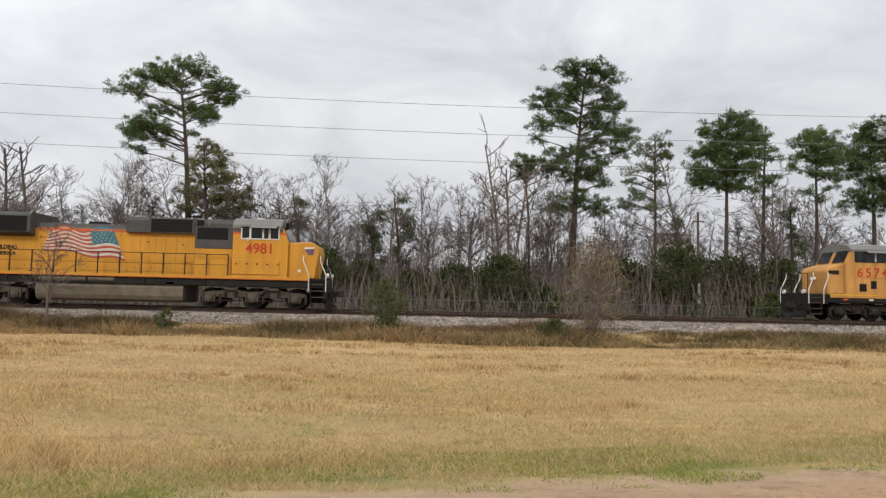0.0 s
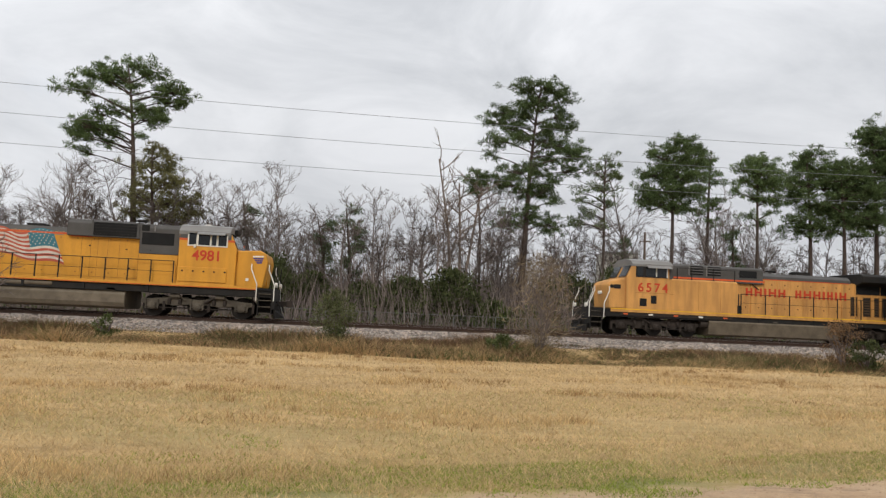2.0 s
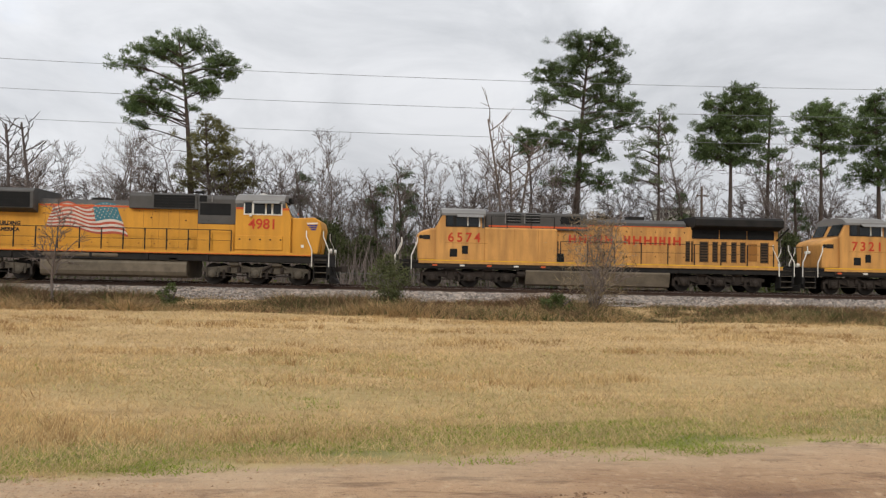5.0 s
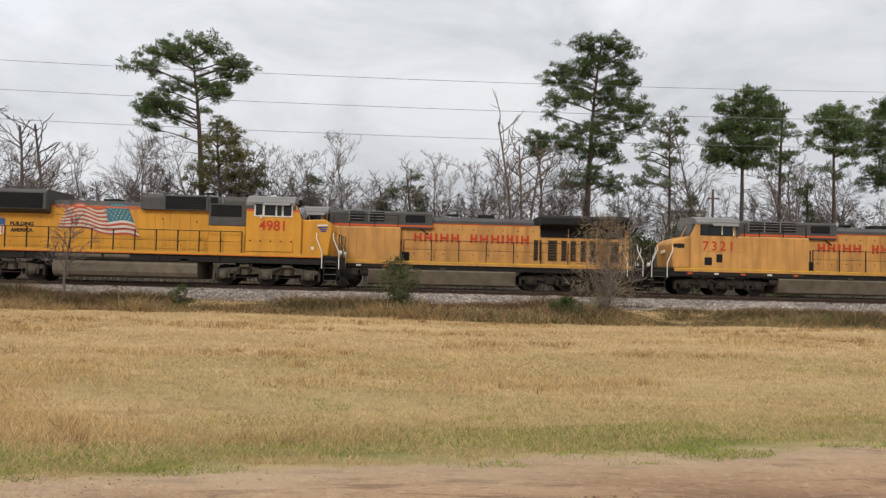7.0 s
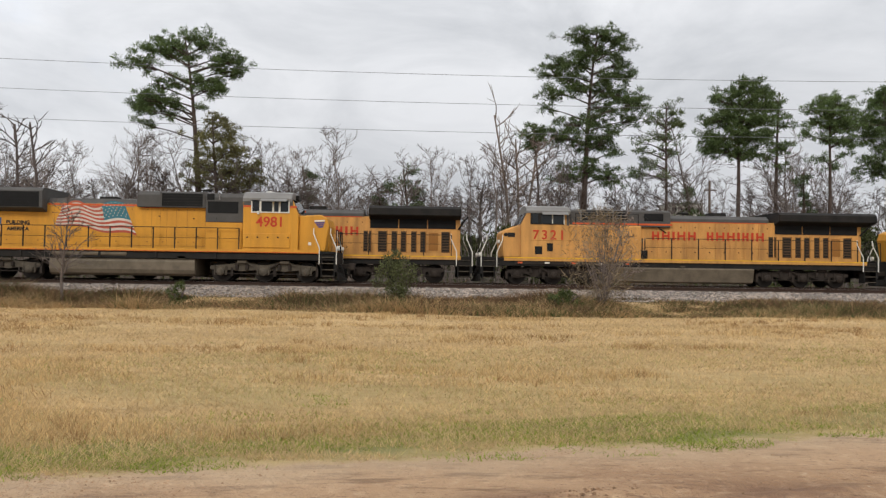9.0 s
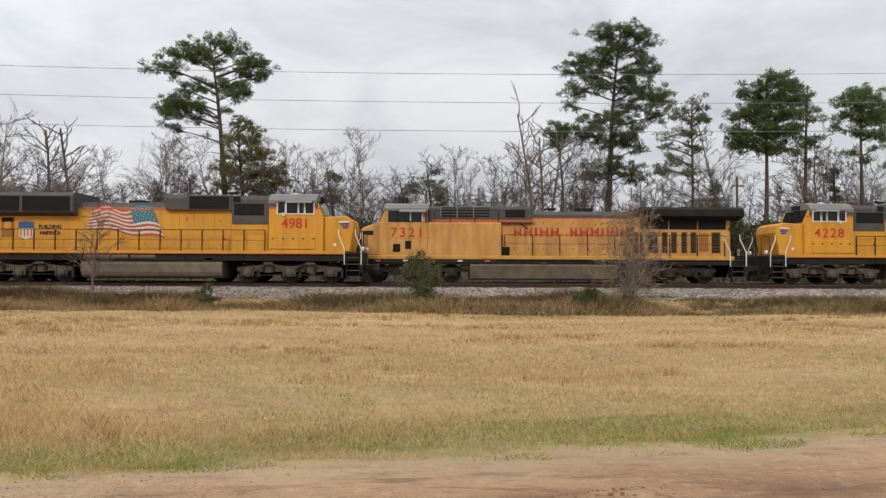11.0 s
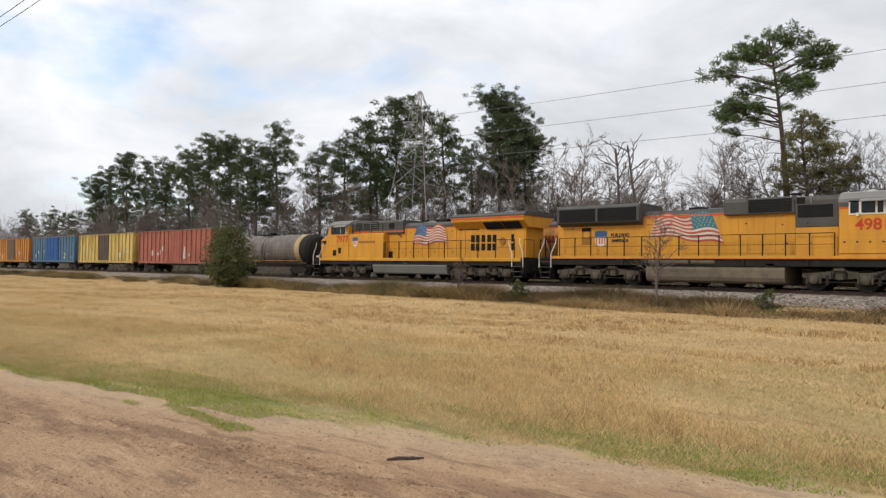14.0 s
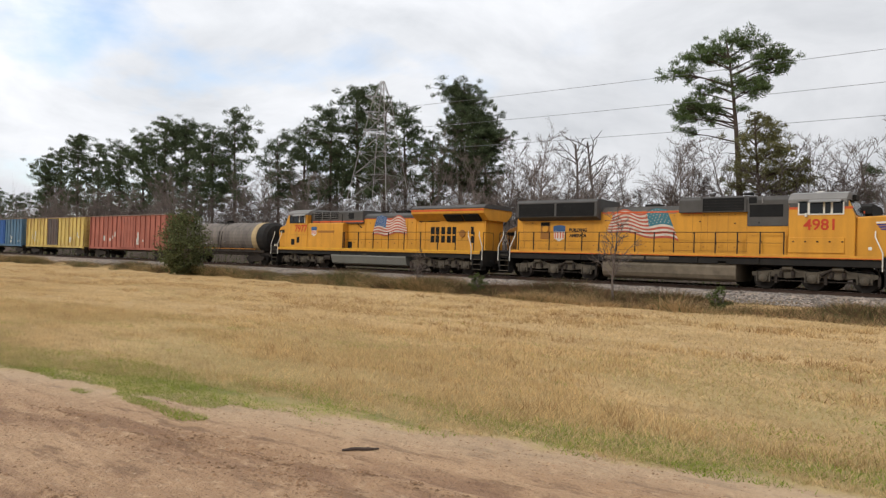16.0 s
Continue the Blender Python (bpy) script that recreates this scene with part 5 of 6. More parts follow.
def flag(loco, hoist, fly, z_top, h_hoist, h_fly, y, s, cant="teal"):
    """A painted waving flag of thirteen stripes; hoist and fly: x of their top and bottom corners."""
    shapes = {"red": Shape(), "white": Shape(), "blue": Shape(), "star": Shape()}
    n = 30
    yy = s * (y + 0.006)

    def place(u, v):
        a, b = hoist[0] + (hoist[1] - hoist[0]) * v, fly[0] + (fly[1] - fly[0]) * v
        h = h_hoist + (h_fly - h_hoist) * u ** 0.7
        z = z_top - 0.10 * u - v * h + 0.19 * math.sin(2 * math.pi * (1.55 * u + 0.12 * v)) * (0.25 + u * (1.3 - u)) + 0.06 * math.sin(11 * u + 3 * v) * u
        return (a + (b - a) * u + 0.03 * math.sin(7 * v) * u, yy, z)

    for i in range(n):
        for j in range(13):
            u0, u1, v0, v1 = i / n, (i + 1) / n, j / 13, (j + 1) / 13
            key = "blue" if u1 < 0.385 and j < 7 else ("red" if j % 2 == 0 else "white")
            shapes[key].add([place(u0, v0), place(u1, v0), place(u1, v1), place(u0, v1)], [(0, 1, 2, 3)])
    yy = s * (y + 0.010)
    for r in range(6):
        for c in range(6):
            u, v = 0.035 + 0.058 * c + (0.029 if r % 2 else 0), 0.05 + 0.082 * r
            du, dv = 0.009, 0.022
            shapes["star"].add([place(u, v - dv), place(u + du, v), place(u, v + dv), place(u - du, v)], [(0, 1, 2, 3)])
    for key, nm, mt in (("red", "flag_red_stripes", "flag_red"), ("white", "flag_white_stripes", "flag_white"), ("blue", "flag_canton", cant), ("star", "flag_stars", "flag_white")):
        tagged(part(nm, shapes[key], M[mt], loco), kind="stuff" if key != "blue" else "")


def shield(loco, xc, z0, w, h, y, s):
    part("emblem_top", Shape().prism([(xc - w / 2, z0 + h * 0.62), (xc + w / 2, z0 + h * 0.62), (xc + w / 2, z0 + h * 0.95), (xc + w * 0.2, z0 + h), (xc - w * 0.2, z0 + h), (xc - w / 2, z0 + h * 0.95)], *sorted((s * y, s * (y + 0.012)))), M["blue"], loco)
    part("emblem_field", Shape().prism([(xc - w * 0.45, z0 + h * 0.62), (xc + w * 0.45, z0 + h * 0.62), (xc + w * 0.42, z0 + h * 0.2), (xc, z0), (xc - w * 0.42, z0 + h * 0.2)], *sorted((s * y, s * (y + 0.008)))), M["white"], loco)
    for k in range(4):
        c = xc - w * 0.33 + k * w * 0.22
        part("emblem_stripe", Shape().box(c - w * 0.05, c + w * 0.05, *sorted((s * y, s * (y + 0.012))), z0 + h * 0.2, z0 + h * 0.6), M["orange"], loco)


def number(loco, digits, x, z, h, y, s, space=1.0):
    lettering("road_number", digits, h, M["red"], loco, pose(x, s * y, z, 90, 0, 0 if s < 0 else 180), "red painted road number", space)


def wing_mark(loco, x, z, s, y):
    """Three short blue feathers under a pale bar on the nose."""
    part("nose_bar", Shape().prism([(x - 0.26, z + 0.10), (x + 0.26, z + 0.13), (x + 0.26, z + 0.06), (x - 0.26, z + 0.03)], *sorted((s * y, s * (y + 0.010)))), M["white"], loco, "pale bar painted on the nose")
    for k in range(3):
        part("nose_wing", Shape().prism([(x - 0.26 + 0.08 * k, z - 0.10 * k), (x + 0.26 - 0.03 * k, z - 0.10 * k + 0.02), (x + 0.24 - 0.03 * k, z - 0.10 * k - 0.05), (x - 0.20 + 0.08 * k, z - 0.10 * k - 0.06)], *sorted((s * y, s * (y + 0.012)))), M["navy"], loco, "blue wing stripe painted on the nose")


def emd_loco(digits, flagged, label, paint="yellow"):
    """Six-axle road unit: wide sloped nose, cab, long hood with flared radiators at the back. Front towards +x, rail at z 0."""
    L = new("locomotive")
    tagged(L, label, "locomotive", "yellow locomotives")
    P, G = M[paint], M["grey"]
    wheels = []
    slab(L, "underframe", M["dark"], -10.3, 10.3, -1.42, 1.42, 1.12, 1.46, bevel=0.02)
    slab(L, "deck", M["dark"], -10.35, 10.35, -1.5, 1.5, 1.46, 1.56)
    for s in (-1, 1):
        plate(L, "side_sill", P, -9.55, 9.55, 1.46, 1.62, 1.5, s, "yellow painted sill", bevel=0.01)
        plate(L, "sill_stripe", M["orange"], -9.55, 9.55, 1.475, 1.505, 1.512, s, proud=0.006)
    loco_truck(L, -6.75, 2.1, M["truck"], True, wheels)
    loco_truck(L, 6.75, 2.1, M["truck"], True, wheels)
    ends(L, True, M["dark"])
    # tank and pipework
    r = [(-1.40, 0.56), (-1.32, 0.36), (-1.12, 0.26), (1.12, 0.26), (1.32, 0.36), (1.40, 0.56), (1.40, 0.96), (1.30, 1.12), (1.05, 1.18), (-1.05, 1.18), (-1.30, 1.12), (-1.40, 0.96)]
    part("fuel_tank", Shape().section(r, -3.58, 3.46), M["tank"], L, "long dusty rounded fuel tank", bevel=0.03)
    for s in (-1, 1):
        part("air_reservoir", Shape().tube([(-3.5, s * 1.34, 1.32), (-3.4, s * 1.34, 1.32), (0.1, s * 1.34, 1.32), (0.2, s * 1.34, 1.32)], [0.06, 0.13, 0.13, 0.06], 10), M["tank"], L, smooth=True)
        slab(L, "filler", M["truck"], 2.6, 3.0, *sorted((s * 1.2, s * 1.42)), 1.12, 1.25)
        for x in (-5, -1.2, 1.5, 4.4):
            slab(L, "bracket", M["dark"], x, x + 0.12, *sorted((s * 1.3, s * 1.48)), 1.15, 1.45)
    # hood
    part("hood", Shape().section([(-0.98, 1.56), (-0.98, 3.82), (0.98, 3.82), (0.98, 1.56)], -9.3, 5.7), P, L, "long yellow hood with louvred doors", bevel=0.03)
    part("hood_roof", Shape().section([(-0.99, 3.78), (-0.8, 4.06), (0.8, 4.06), (0.99, 3.78)], -4.0, 0.5), G, L, "grey hood roof")
    for s in (-1, 1):
        plate(L, "roof_stripe", M["orange"], -3.9, 0.6, 3.70, 3.78, 0.98, s)
    # radiator section, flared wide
    part("radiator_housing", Shape().section([(-1.02, 3.34), (-1.5, 3.52), (-1.5, 4.36), (-1.3, 4.52), (1.3, 4.52), (1.5, 4.36), (1.5, 3.52), (1.02, 3.34)], -9.2, -3.95), G, L, "flared grey radiator housing", bevel=0.03)
    for s in (-1, 1):
        for a, b in ((-9.02, -6.62), (-6.48, -4.1)):
            sc = plate(L, "radiator_screen", M["void"], a, b, 3.56, 4.30, 1.5, s, "dark mesh radiator screen")
            for k in range(5):
                z = 3.64 + 0.15 * k
                plate(sc, "louvre", M["void"], a + 0.04, b - 0.04, z, z + 0.03, 1.51, s)
    for x in (-8.2, -6.6, -5.0):
        part("radiator_fan", Shape().tube([(x, 0, 4.52), (x, 0, 4.60)], [0.72, 0.66], 16), M["dark"], L)
    # raised equipment block behind the cab
    part("dynamic_brake_housing", Shape().section([(-1.2, 3.66), (-1.2, 4.28), (-1.05, 4.46), (1.05, 4.46), (1.2, 4.28), (1.2, 3.66)], 0.5, 3.9), G, L, "grey raised equipment housing", bevel=0.03)
    part("equipment_block", Shape().section([(-1.3, 2.95), (-1.3, 4.2), (-1.15, 4.40), (1.15, 4.40), (1.3, 4.2), (1.3, 2.95)], 3.9, 5.78), G, L, "grey block behind the cab", bevel=0.03)
    for s in (-1, 1):
        plate(L, "block_side", P, 3.9, 5.72, 1.58, 3.44, 1.26, s, bevel=0.02)
        a = plate(L, "air_intake", M["void"], 1.72, 3.72, 3.72, 4.36, 1.2, s, "dark mesh air intake")
        for k in range(4):
            plate(a, "slat", M["dark"], 1.76, 3.68, 3.80 + 0.14 * k, 3.83 + 0.14 * k, 1.21, s)
        plate(L, "intake_frame", G, 1.62, 1.72, 3.66, 4.42, 1.2, s, proud=0.03)
        plate(L, "intake_frame", G, 3.72, 3.82, 3.66, 4.42, 1.2, s, proud=0.03)
        plate(L, "inertial_screen", M["void"], 4.0, 5.5, 3.40, 3.98, 1.3, s, "dark air filter screen")
        plate(L, "small_vent", M["void"], 3.96, 4.32, 4.05, 4.34, 1.3, s)
        plate(L, "grab_handle", M["pale_grey"], 4.55, 4.6, 4.05, 4.34, 1.3, s, proud=0.04)
        plate(L, "block_stripe", M["orange"], 0.62, 1.62, 3.62, 3.70, 0.98, s)
        # hood doors: seams and latches
        for k in range(9):
            x = -8.9 + 0.72 * k if k < 1 else -3.1 + 0.78 * (k - 1)
            if -3.4 < x < 1.0 and flagged:
                continue
            plate(L, "door_seam", M["tan"], x, x + 0.012, 1.75, 3.5, 0.98, s, proud=0.004)
        for x in (-9.0, -3.6, 1.15, 1.9, 2.9, 3.8):
            plate(L, "door_seam", M["tan"], x, x + 0.014, 1.75, 3.6, 0.98, s, proud=0.005)
        for x, z in ((1.5, 3.2), (3.2, 3.1), (3.4, 2.2), (4.4, 3.1), (4.5, 2.2), (2.3, 2.1), (-8.4, 3.2), (-3.7, 3.3), (1.2, 2.6)):
            plate(L, "latch", M["dark"], x, x + 0.07, z, z + 0.05, 0.98 if x < 3.9 else 1.27, s, proud=0.03)
        for k in range(17):
            x = -8.95 + 0.76 * k
            for z in (1.92, 3.52):
                if z < 3 or x > -3.6:
                    plate(L, "door_latch", M["tan"], x, x + 0.06, z, z + 0.05, 0.98, s, proud=0.02)
        plate(L, "hood_line", M["tan"], -9.2, 3.9, 1.74, 1.755, 0.98, s, proud=0.006)
        plate(L, "weathered_edge", M["pale_grey"], -3.6, 0.3, 3.655, 3.685, 0.98, s, "paint worn pale along the roof edge", proud=0.007)
        op = plate(L, "sand_hatch", M["tan"], -7.8, -7.15, 2.28, 3.28, 0.98, s, "open recess with brown equipment", bevel=0.01)
        part("hatch_wheel", Shape().tube([(-7.45, s * 0.98, 2.85), (-7.45, s * 1.05, 2.85)], 0.2, 14), P, op)
        plate(op, "hatch_gap", M["void"], -7.78, -7.2, 3.05, 3.25, 0.99, s)
        shield(L, -6.55, 2.14, 0.78, 0.94, 0.985, s)
        for k, wd in enumerate(("BUILDING", "AMERICA")):
            lettering("slogan", wd, 0.175, M["truck_dark"], L, pose(-5.35, s * 0.985, 2.72 - 0.31 * k, 90, 0, 0 if s < 0 else 180))
        if flagged:
            flag(L, (-0.21, 0.46), (-3.26, -3.55), 3.86, 1.68, 1.08, 0.985, s)
    # cab
    part("cab", Shape().prism([(5.78, 1.58), (8.5, 1.58), (8.5, 3.36), (8.2, 4.08), (8.12, 4.12), (5.78, 4.12)], -1.5, 1.5), P, L, "yellow crew cab", bevel=0.04)
    part("cab_roof", Shape().section([(-1.53, 3.98), (-1.53, 4.16), (-1.2, 4.44), (-0.7, 4.54), (0.7, 4.54), (1.2, 4.44), (1.53, 4.16), (1.53, 3.98)], 5.76, 8.16), M["pale_grey"], L, "pale grey cab roof", bevel=0.02)
    for s in (-1, 1):
        fr = plate(L, "side_window", M["white"], 6.18, 8.06, 3.44, 4.06, 1.5, s, "white framed cab side window", proud=0.03)
        for a, b in ((6.24, 6.58), (6.68, 7.52), (7.62, 8.0)):
            plate(fr, "pane", M["glass"], a, b, 3.50, 4.0, 1.525, s, proud=0.012)
        plate(fr, "sliding_sash", M["white"], 7.22, 7.30, 3.50, 4.0, 1.535, s)
        part("sun_visor", Shape().add([(6.66, s * 1.5, 4.12), (7.95, s * 1.5, 4.12), (7.95, s * 1.85, 3.98), (6.66, s * 1.85, 3.98), (6.66, s * 1.5, 4.15), (7.95, s * 1.5, 4.15), (7.95, s * 1.85, 4.01), (6.66, s * 1.85, 4.01)], [(0, 1, 2, 3), (4, 5, 6, 7), (2, 3, 7, 6), (0, 3, 7, 4), (1, 2, 6, 5)]), M["pale_grey"], L)
        plate(L, "mirror", M["white"], 6.48, 6.58, 3.36, 3.52, 1.5, s, proud=0.09)
        plate(L, "upper_cab_side", M["grey"], 5.8, 8.22, 3.80, 4.12, 1.5, s, "grey painted upper cab side", proud=0.016)
        plate(L, "cab_stripe", M["orange"], 5.8, 8.4, 3.70, 3.80, 1.5, s)
        plate(L, "battery_box", P, 5.8, 8.1, 1.72, 2.42, 1.5, s, "paler yellow battery box", proud=0.05, bevel=0.015)
        for k in range(5):
            x = 5.98 + 0.5 * k
            plate(L, "box_latch", M["dark"], x, x + 0.08, 2.20, 2.26, 1.55, s, proud=0.02)
        number(L, digits, 7.12, 2.77 if flagged else 2.60, 0.48, 1.512, s, 1.0 if flagged else 1.25)
        wing_mark(L, 9.52, 3.02, s, 1.30)
        plate(L, "nose_plate", M["white"], 8.98, 9.12, 1.88, 2.02, 1.30, s)
    part("nose", Shape().prism([(8.4, 1.58), (9.80, 1.58), (10.0, 2.85), (9.9, 3.24), (9.6, 3.40), (8.5, 3.34)], -1.3, 1.3), P, L, "broad sloping yellow nose", bevel=0.06)
    part("nose_door", Shape().box(9.74, 9.9, -0.35, 0.35, 1.62, 2.8), P, L)
    for y in (-0.95, -0.32, 0.32, 0.95):
        part("windshield", Shape().add([(8.52, y - 0.28, 3.44), (8.52, y + 0.28, 3.44), (8.2, y + 0.28, 4.14), (8.2, y - 0.28, 4.14), (8.49, y - 0.28, 3.42), (8.49, y + 0.28, 3.42), (8.17, y + 0.28, 4.12), (8.17, y - 0.28, 4.12)], [(0, 1, 2, 3), (4, 7, 6, 5), (0, 4, 5, 1), (2, 6, 7, 3), (1, 5, 6, 2), (0, 3, 7, 4)]), M["glass"], L)
    part("headlight", Shape().box(8.1, 8.32, -0.35, 0.35, 4.18, 4.42), M["dark"], L)
    for y in (-1.05, 1.05):
        part("ditch_light", Shape().tube([(10.38, y, 1.75), (10.5, y, 1.75)], 0.12, 12), M["white"], L)
    part("horn", Shape().tube([(3.4, 0.2, 4.46), (3.4, 0.2, 4.66)], 0.03, 6).tube([(3.2, 0.2, 4.66), (3.75, 0.2, 4.66)], [0.04, 0.09], 8), M["dark"], L)
    part("exhaust_stack", Shape().box(-1.7, -0.9, -0.3, 0.3, 4.06, 4.22), M["dark"], L)
    part("antenna_dome", Shape().tube([(6.8, 0, 4.54), (6.8, 0, 4.62), (6.8, 0, 4.66)], [0.22, 0.2, 0.08], 12), M["white"], L)
    for s in (-1, 1):
        railing(L, -9.0, 5.6, 1.47, s, 15, M["dark"])
    slab(L, "rear_wall", P, -9.45, -9.3, -0.95, 0.95, 1.58, 3.8, bevel=0.02)
    return L, wheels


def ge_loco(digits, style, label, paint):
    """Six-axle road unit: sloped nose, cab, wide equipment body, ribbed hood and overhanging radiators. Front towards +x."""
    L = new("locomotive")
    tagged(L, label, "locomotive", "yellow locomotives")
    P, G = M[paint], M["grey"]
    clean = style == "flag"
    wheels = []
    out = 0.0 if clean else 0.42     # longer end platforms on the older units
    slab(L, "underframe", M["dark"], -10.3 - out, 10.3 + out, -1.42, 1.42, 1.02, 1.36, bevel=0.02)
    slab(L, "deck", M["dark"], -10.35 - out, 10.35 + out, -1.5, 1.5, 1.36, 1.46)
    for s in (-1, 1):
        plate(L, "deck_edge", M["bright_yellow"], -10.2, 9.6, 1.44, 1.50, 1.512, s, "brighter yellow deck edge")
    for s in (-1, 1):
        plate(L, "side_sill", P, -10.2, 9.6, 1.30, 1.50, 1.5, s, "yellow painted sill", bevel=0.01)
        if not clean:
            plate(L, "lower_sill", M["truck_dark"], 2.5, 9.0, 1.12, 1.28, 1.44, s, proud=0.03)
            for k in range(5):
                plate(L, "reflector", M["white"] if k % 2 else M["orange"], 8.6 - 1.45 * k, 8.85 - 1.45 * k, 1.16, 1.25, 1.47, s, "faded reflective marker")
    loco_truck(L, -6.85, 2.0, M["truck"] if clean else M["truck_dark"], False, wheels)
    loco_truck(L, 6.85, 2.0, M["truck"] if clean else M["truck_dark"], False, wheels)
    ends(L, False, M["dark"], out)
    tank = M["tank_grey"] if clean else M["tank"]
    low = 0.36 if clean else 0.16
    part("fuel_tank", Shape().section([(-1.4, 1.05), (-1.46, 0.95), (-1.3, low + 0.08), (-1.1, low), (1.1, low), (1.3, low + 0.08), (1.46, 0.95), (1.4, 1.05)], -4.0, 3.4 if clean else 3.85), tank, L, "long angular fuel tank", bevel=0.02)
    for s in (-1, 1):
        slab(L, "tank_filler", M["truck"], -0.2, 0.05, *sorted((s * 1.35, s * 1.47)), 1.05, 1.14)
        part("air_reservoir", Shape().tube([(3.6, s * 1.15, 0.8), (4.3, s * 1.15, 0.8)], 0.2, 10), M["truck_dark"], L)
        for x in (-4.6, -2.5, 0.8, 2.4):
            slab(L, "bracket", M["dark"], x, x + 0.12, *sorted((s * 1.3, s * 1.47)), 1.06, 1.32)
    # cab and nose
    part("nose", Shape().prism([(8.2, 1.46), (9.62, 1.46), (9.72, 2.85), (9.55, 3.05), (8.9, 3.26), (8.2, 3.3)], -1.34, 1.34), P, L, "blunt sloping yellow nose", bevel=0.10)
    part("cab", Shape().prism([(6.1, 1.46), (8.72, 1.46), (8.72, 3.28), (8.36, 4.02), (8.3, 4.06), (6.1, 4.06)], -1.5, 1.5), P, L, "yellow crew cab", bevel=0.04)
    for s in (-1, 1):
        plate(L, "upper_cab_side", M["grey"] if not clean else P, 6.12, 6.26, 3.3, 4.05, 1.5, s, proud=0.016)
    part("cab_roof", Shape().section([(-1.54, 3.96), (-1.54, 4.1), (-1.2, 4.32), (-0.6, 4.44), (0.6, 4.44), (1.2, 4.32), (1.54, 4.1), (1.54, 3.96)], 6.05, 8.42), M["pale_grey"], L, "pale grey cab roof", bevel=0.02)
    for s in (-1, 1):
        fr = plate(L, "side_window", M["dark"], 6.35, 8.2, 3.34, 3.98, 1.5, s, "cab side window with dark frame", proud=0.02)
        for a, b in ((6.43, 6.98), (7.06, 7.62), (7.8, 8.1)):
            plate(fr, "pane", M["glass"], a, b, 3.40, 3.92, 1.518, s)
        plate(fr, "window_bar", M["white"], 6.99, 7.05, 3.40, 3.92, 1.52, s, proud=0.02)
        plate(fr, "window_bar", M["white"], 6.36, 6.42, 3.36, 3.96, 1.52, s, proud=0.02)
        part("sun_visor", Shape().add([(6.2, s * 1.5, 4.04), (7.6, s * 1.5, 4.04), (7.6, s * 1.82, 3.86), (6.2, s * 1.82, 3.86), (6.2, s * 1.5, 4.07), (7.6, s * 1.5, 4.07), (7.6, s * 1.82, 3.89), (6.2, s * 1.82, 3.89)], [(0, 1, 2, 3), (4, 5, 6, 7), (2, 3, 7, 6), (0, 3, 7, 4), (1, 2, 6, 5)]), M["pale_grey"], L)
        number(L, digits, 7.2 if not clean else 6.85, 2.52 if not clean else 2.70, 0.50, 1.512, s, 1.0 if clean else 1.35)
        plate(L, "cab_line", M["tan"], 5.95, 8.2, 2.44, 2.46, 1.5, s, proud=0.006)
        plate(L, "cab_vent", M["void"], 7.55, 7.95, 1.68, 2.12, 1.5, s)
        plate(L, "cab_vent", M["void"], 6.98, 7.30, 1.85, 2.30, 1.5, s)
        part("number_board", Shape().box(9.0, 9.4, *sorted((s * 1.30, s * 1.36)), 2.62, 2.86), M["dark"], L)
        part("nose_lamp", Shape().tube([(9.5, s * 1.33, 2.75), (9.5, s * 1.36, 2.75)], 0.11, 12), M["dark"], L)
    for y in (-0.75, 0.75):
        part("windshield", Shape().add([(8.74, y - 0.55, 3.36), (8.74, y + 0.55, 3.36), (8.42, y + 0.55, 4.02), (8.42, y - 0.55, 4.02), (8.71, y - 0.55, 3.34), (8.71, y + 0.55, 3.34), (8.39, y + 0.55, 4.0), (8.39, y - 0.55, 4.0)], [(0, 1, 2, 3), (4, 7, 6, 5), (0, 4, 5, 1), (2, 6, 7, 3), (1, 5, 6, 2), (0, 3, 7, 4)]), M["glass"], L)
    part("headlight", Shape().tube([(9.6, -0.15, 2.4), (9.78, -0.15, 2.4)], 0.1, 10).tube([(9.6, 0.15, 2.4), (9.78, 0.15, 2.4)], 0.1, 10), M["white"], L)
    for y in (-1.05, 1.05):
        part("ditch_light", Shape().tube([(10.38 + out, y, 1.62), (10.5 + out, y, 1.62)], 0.12, 12), M["white"], L)
    # wide body behind the cab, with its blower boxes on top
    part("equipment_body", Shape().section([(-1.46, 1.46), (-1.46, 3.28), (-1.3, 3.36), (1.3, 3.36), (1.46, 3.28), (1.46, 1.46)], 2.2, 6.1), P, L, "wide yellow equipment body", bevel=0.03)
    part("control_roof", Shape().section([(-1.15, 3.3), (-1.15, 4.14), (-1.0, 4.26), (1.0, 4.26), (1.15, 4.14), (1.15, 3.3)], 0.5, 6.05), G, L, "grey raised equipment roof", bevel=0.03)
    for s in (-1, 1):
        plate(L, "roof_stripe", M["orange"], 0.4, 5.86, 3.40, 3.50, 1.15, s)
        for x in ((4.55, 3.5) if not clean else (5.3, 4.4, 3.5)) if digits != "7321" else (5.0, 4.12, 3.24):
            v = plate(L, "blower_grille", M["void"], x - 0.42, x + 0.38, 3.66, 4.18, 1.15, s, "dark louvred grille", proud=0.03)
            for k in range(3):
                plate(v, "slat", M["pale_grey"], x - 0.40, x + 0.36, 3.76 + 0.16 * k, 3.79 + 0.16 * k, 1.17, s, proud=0.02)
            plate(v, "grille_frame", M["pale_grey"], x + 0.38, x + 0.44, 3.62, 4.2, 1.17, s, proud=0.02)
        plate(L, "air_filter", M["void"], 0.9 if not clean else 1.4, 1.95, 3.64, 4.06, 1.15, s)
